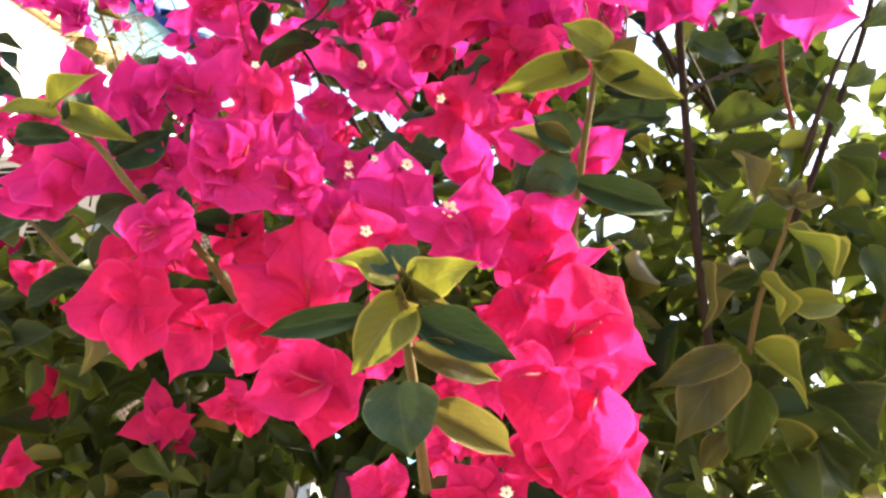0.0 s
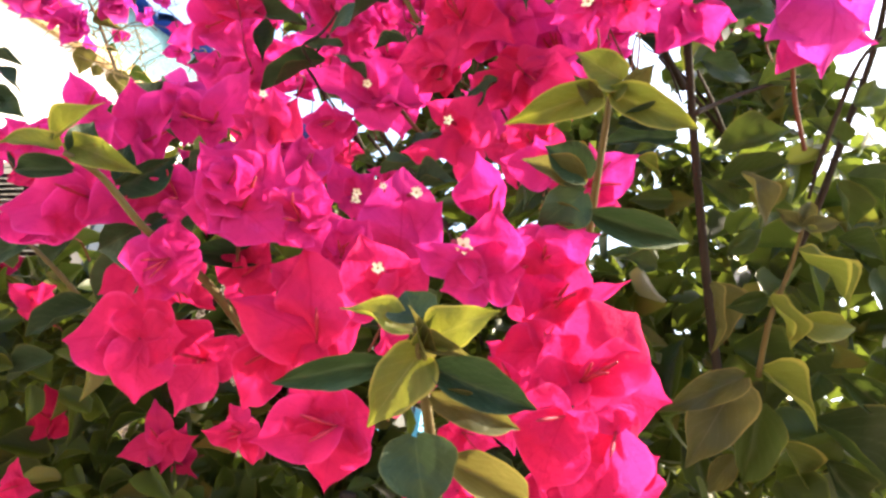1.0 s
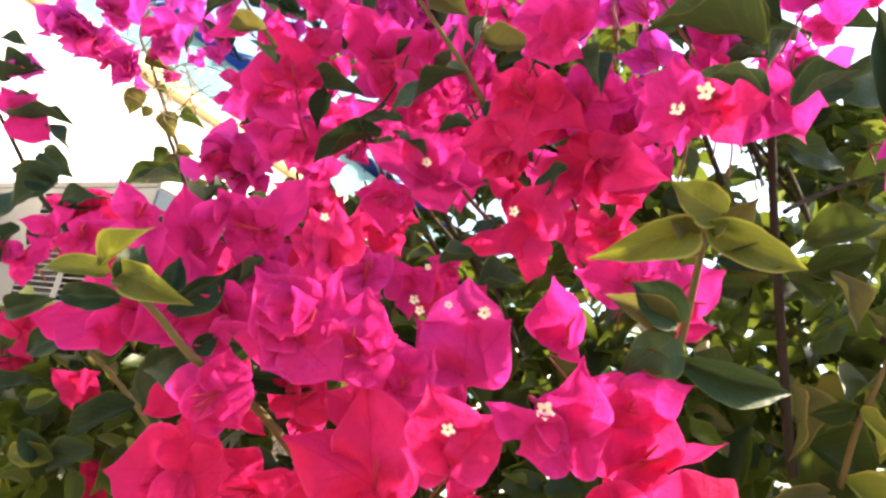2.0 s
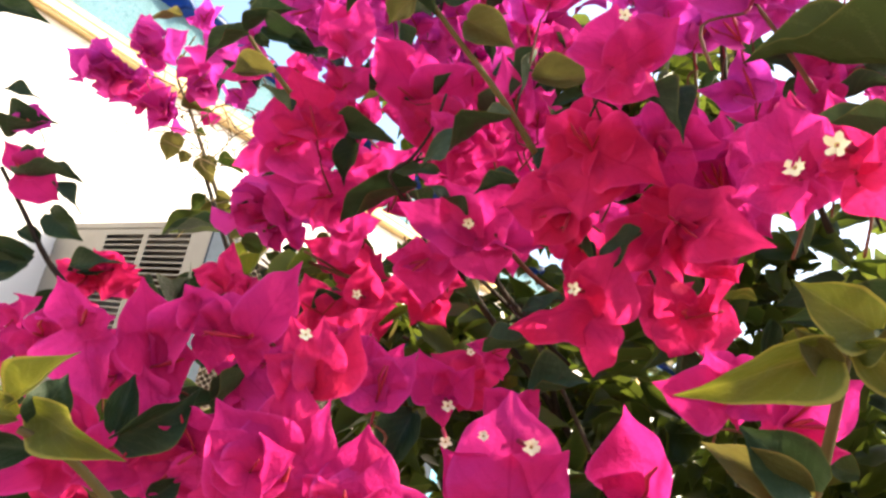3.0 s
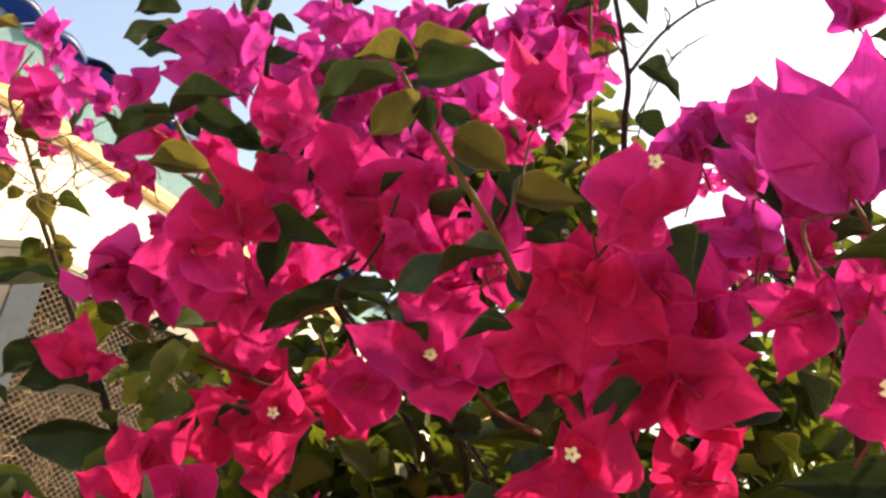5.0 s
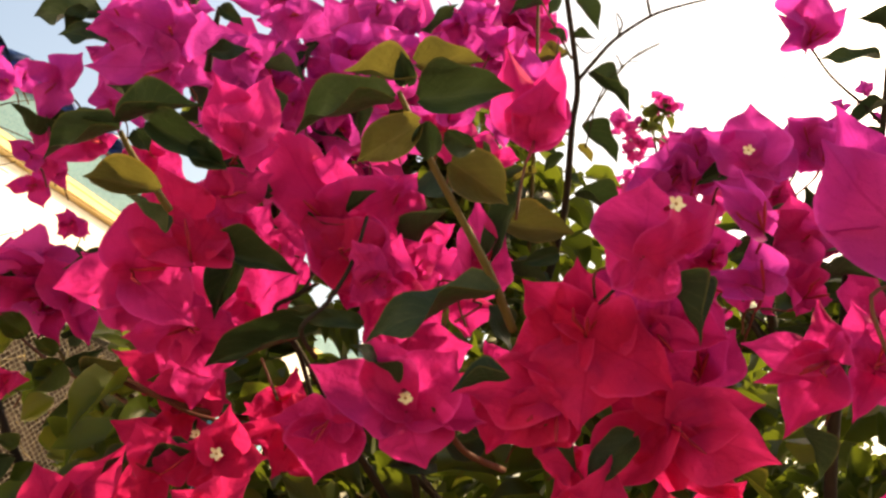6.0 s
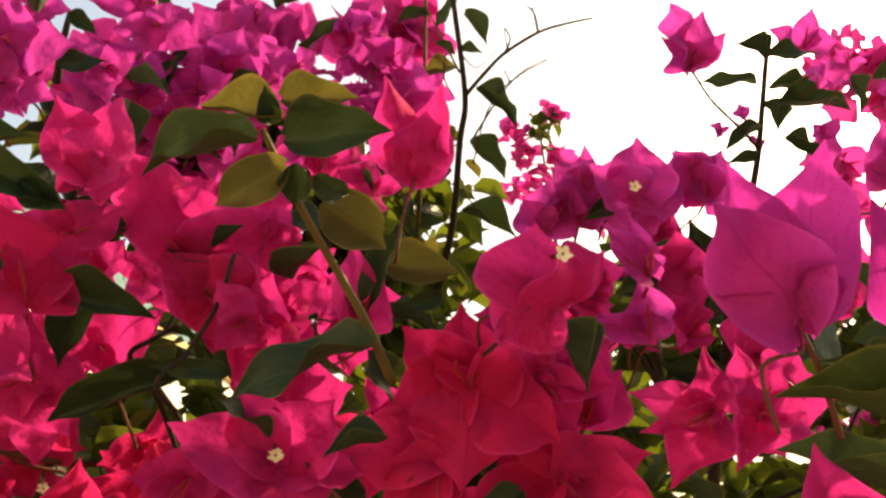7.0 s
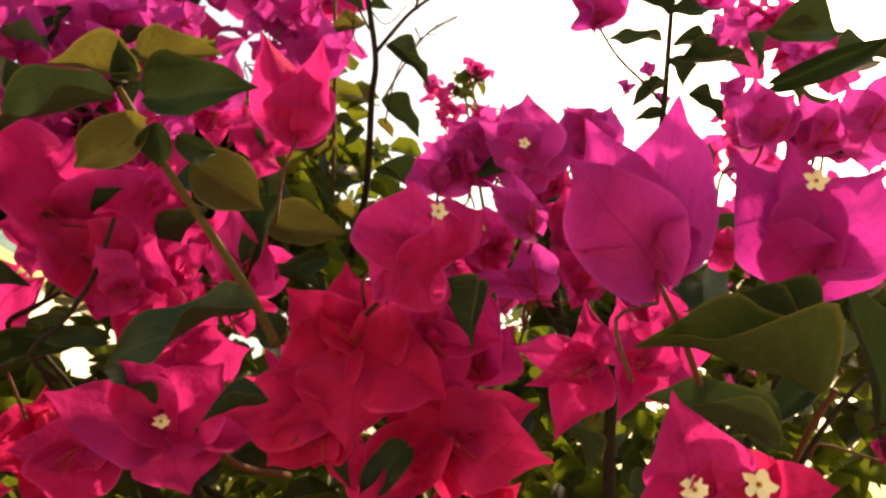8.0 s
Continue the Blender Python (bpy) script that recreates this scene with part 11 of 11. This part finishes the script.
# tulip-like bloom and the row against the sky
bloom(BUSH, (-0.0767, 0.4733, 1.9081), [((-0.0196, -0.0098, 0.0381), (0.15, 0.94, 0.32), 0.61), ((0.0022, -0.0126, 0.0402), (0.49, 0.84, 0.24), 0.60), ((-0.0058, -0.0176, 0.0222), (0.22, 0.74, 0.64), 1.01)], None, tone="rose")
bloom(BUSH, (0.0397, 0.4835, 1.9291), [((-0.0032, -0.0092, 0.0335), (-0.44, -0.85, -0.28), 0.92), ((-0.0248, 0.0005, 0.0181), (-0.27, -0.90, -0.35), 0.82), ((-0.0045, 0.0065, -0.0217), (-0.60, -0.79, -0.11), 1.15), ((0.0190, -0.0078, 0.0174), (-0.38, -0.92, 0.00), 1.04), ((0.0135, -0.0043, -0.0075), (-0.44, -0.84, -0.31), 1.31)], [((0.0316, 0.4739, 1.9332), (-0.51, -0.74, -0.43), 0.0031)], tone="violet")
bloom(BUSH, (0.0206, 0.5059, 1.9222), [((-0.0031, -0.0090, 0.0268), (-0.30, -0.89, -0.33), 0.97), ((-0.0130, -0.0020, 0.0217), (-0.70, -0.54, -0.47), 0.80), ((0.0119, -0.0078, 0.0275), (-0.18, -0.96, -0.20), 0.75)], tone="violet")
bloom(BUSH, (0.0070, 0.5155, 1.9177), [((-0.0017, -0.0098, 0.0282), (-0.17, -0.93, -0.33), 0.89), ((-0.0126, -0.0001, 0.0163), (-0.56, -0.70, -0.44), 1.14), ((0.0107, -0.0071, 0.0261), (0.21, -0.92, -0.34), 0.71)], tone="violet")
bloom(BUSH, (0.0789, 0.4820, 1.9420), [((-0.0201, -0.0018, 0.0219), (-0.40, -0.81, -0.43), 0.87), ((0.0031, -0.0061, 0.0274), (-0.68, -0.72, -0.08), 0.92), ((0.0159, -0.0033, 0.0125), (-0.01, -0.97, -0.24), 1.12)], tone="violet")
bloom(BUSH, (0.0725, 0.4832, 1.9504), [((0.0110, -0.0076, 0.0142), (-0.22, -0.92, -0.33), 1.11), ((-0.0103, 0.0031, 0.0175), (-0.75, -0.57, -0.34), 1.27), ((-0.0028, 0.0057, -0.0127), (-0.69, -0.71, -0.17), 1.83), ((0.0160, -0.0036, -0.0037), (-0.27, -0.92, -0.27), 1.20)], tone="violet")
bloom(BUSH, (0.0214, 0.5011, 1.9389), [((-0.0166, 0.0044, 0.0153), (-0.43, -0.88, -0.21), 0.86), ((0.0038, -0.0033, 0.0176), (-0.54, -0.84, -0.04), 1.24), ((-0.0100, 0.0089, -0.0124), (-0.53, -0.83, -0.17), 1.16), ((0.0144, -0.0064, 0.0128), (-0.32, -0.94, -0.11), 1.12), ((0.0035, 0.0039, -0.0156), (-0.58, -0.75, -0.32), 1.21)], tone="violet")
bloom(BUSH, (0.0716, 0.5074, 1.9319), [((-0.0156, 0.0064, 0.0083), (-0.47, -0.85, -0.23), 1.28), ((0.0072, -0.0024, 0.0107), (-0.44, -0.89, 0.10), 1.84), ((-0.0083, 0.0085, -0.0136), (-0.62, -0.78, -0.11), 1.33), ((0.0084, 0.0042, -0.0161), (-0.26, -0.89, -0.37), 1.12)], tone="rose")
leaf(BUSH, (0.0317, 0.4905, 1.9295), (-0.0135, 0.0087, -0.0074), (-0.44, -0.87, -0.21), 0.57)
# leaves on the dark upright stem
leaf(right_stem, (0.1125, 0.5100, 1.9116), (-0.0708, -0.0114, -0.0037), (0.16, -0.97, -0.16), 0.46)
leaf(right_stem, (0.1124, 0.5098, 1.9124), (-0.0250, -0.0063, 0.0286), (-0.53, -0.60, -0.60), 0.62)
leaf(right_stem, (0.1335, 0.5192, 1.8861), (0.0470, -0.0037, 0.0125), (-0.05, -0.99, -0.11), 0.68)
leaf(right_stem, (0.1646, 0.5185, 1.8981), (0.0439, 0.0051, 0.0245), (0.36, -0.81, -0.47), 0.70)
leaf(right_stem, (0.1411, 0.5295, 1.8529), (0.0439, 0.0082, -0.0078), (-0.00, -0.68, -0.74), 0.45)
leaf(right_stem, (0.1208, 0.5244, 1.8643), (-0.0334, 0.0046, 0.0028), (-0.16, -0.86, -0.48), 0.64)
# a grey-green tree far behind
def far_tree(x, y, height, seed):
    rng = random.Random(seed)
    tree = tagged(root("tree", x, y), "distant grey-green tree behind the bougainvillea", "tree")
    branch(tree, [(x, y, -0.1), (x + 0.1, y, height * 0.3), (x, y + 0.1, height * 0.62)], 0.16, 0.07, BARK, "trunk")
    poses = []
    for k in range(11):
        a, h = rng.uniform(0, 6.28), rng.uniform(0.45, 0.92) * height
        c = Vector((x + math.cos(a) * rng.uniform(0.4, 1.5), y + math.sin(a) * rng.uniform(0.4, 1.5), h))
        branch(tree, [(x, y + 0.1, height * rng.uniform(0.35, 0.6)), ((x + c.x) / 2, (y + c.y) / 2, h * 0.85), tuple(c)], 0.05, 0.015, BARK, "limb")
        for q in range(170):
            d = Vector((rng.gauss(0, 1), rng.gauss(0, 1), rng.gauss(-0.2, 1))).normalized()
            poses.append(blade_pose(c + Vector((rng.gauss(0, 0.45), rng.gauss(0, 0.45), rng.gauss(0, 0.32))), d * rng.uniform(0.12, 0.22), (rng.gauss(0, 1), rng.gauss(0, 1), 1), 0.5))
    many_blades("crown", SMALL_LEAF, poses, LEAF_FAR, tree)
far_tree(8.16, 11.94, 6.6, 5)
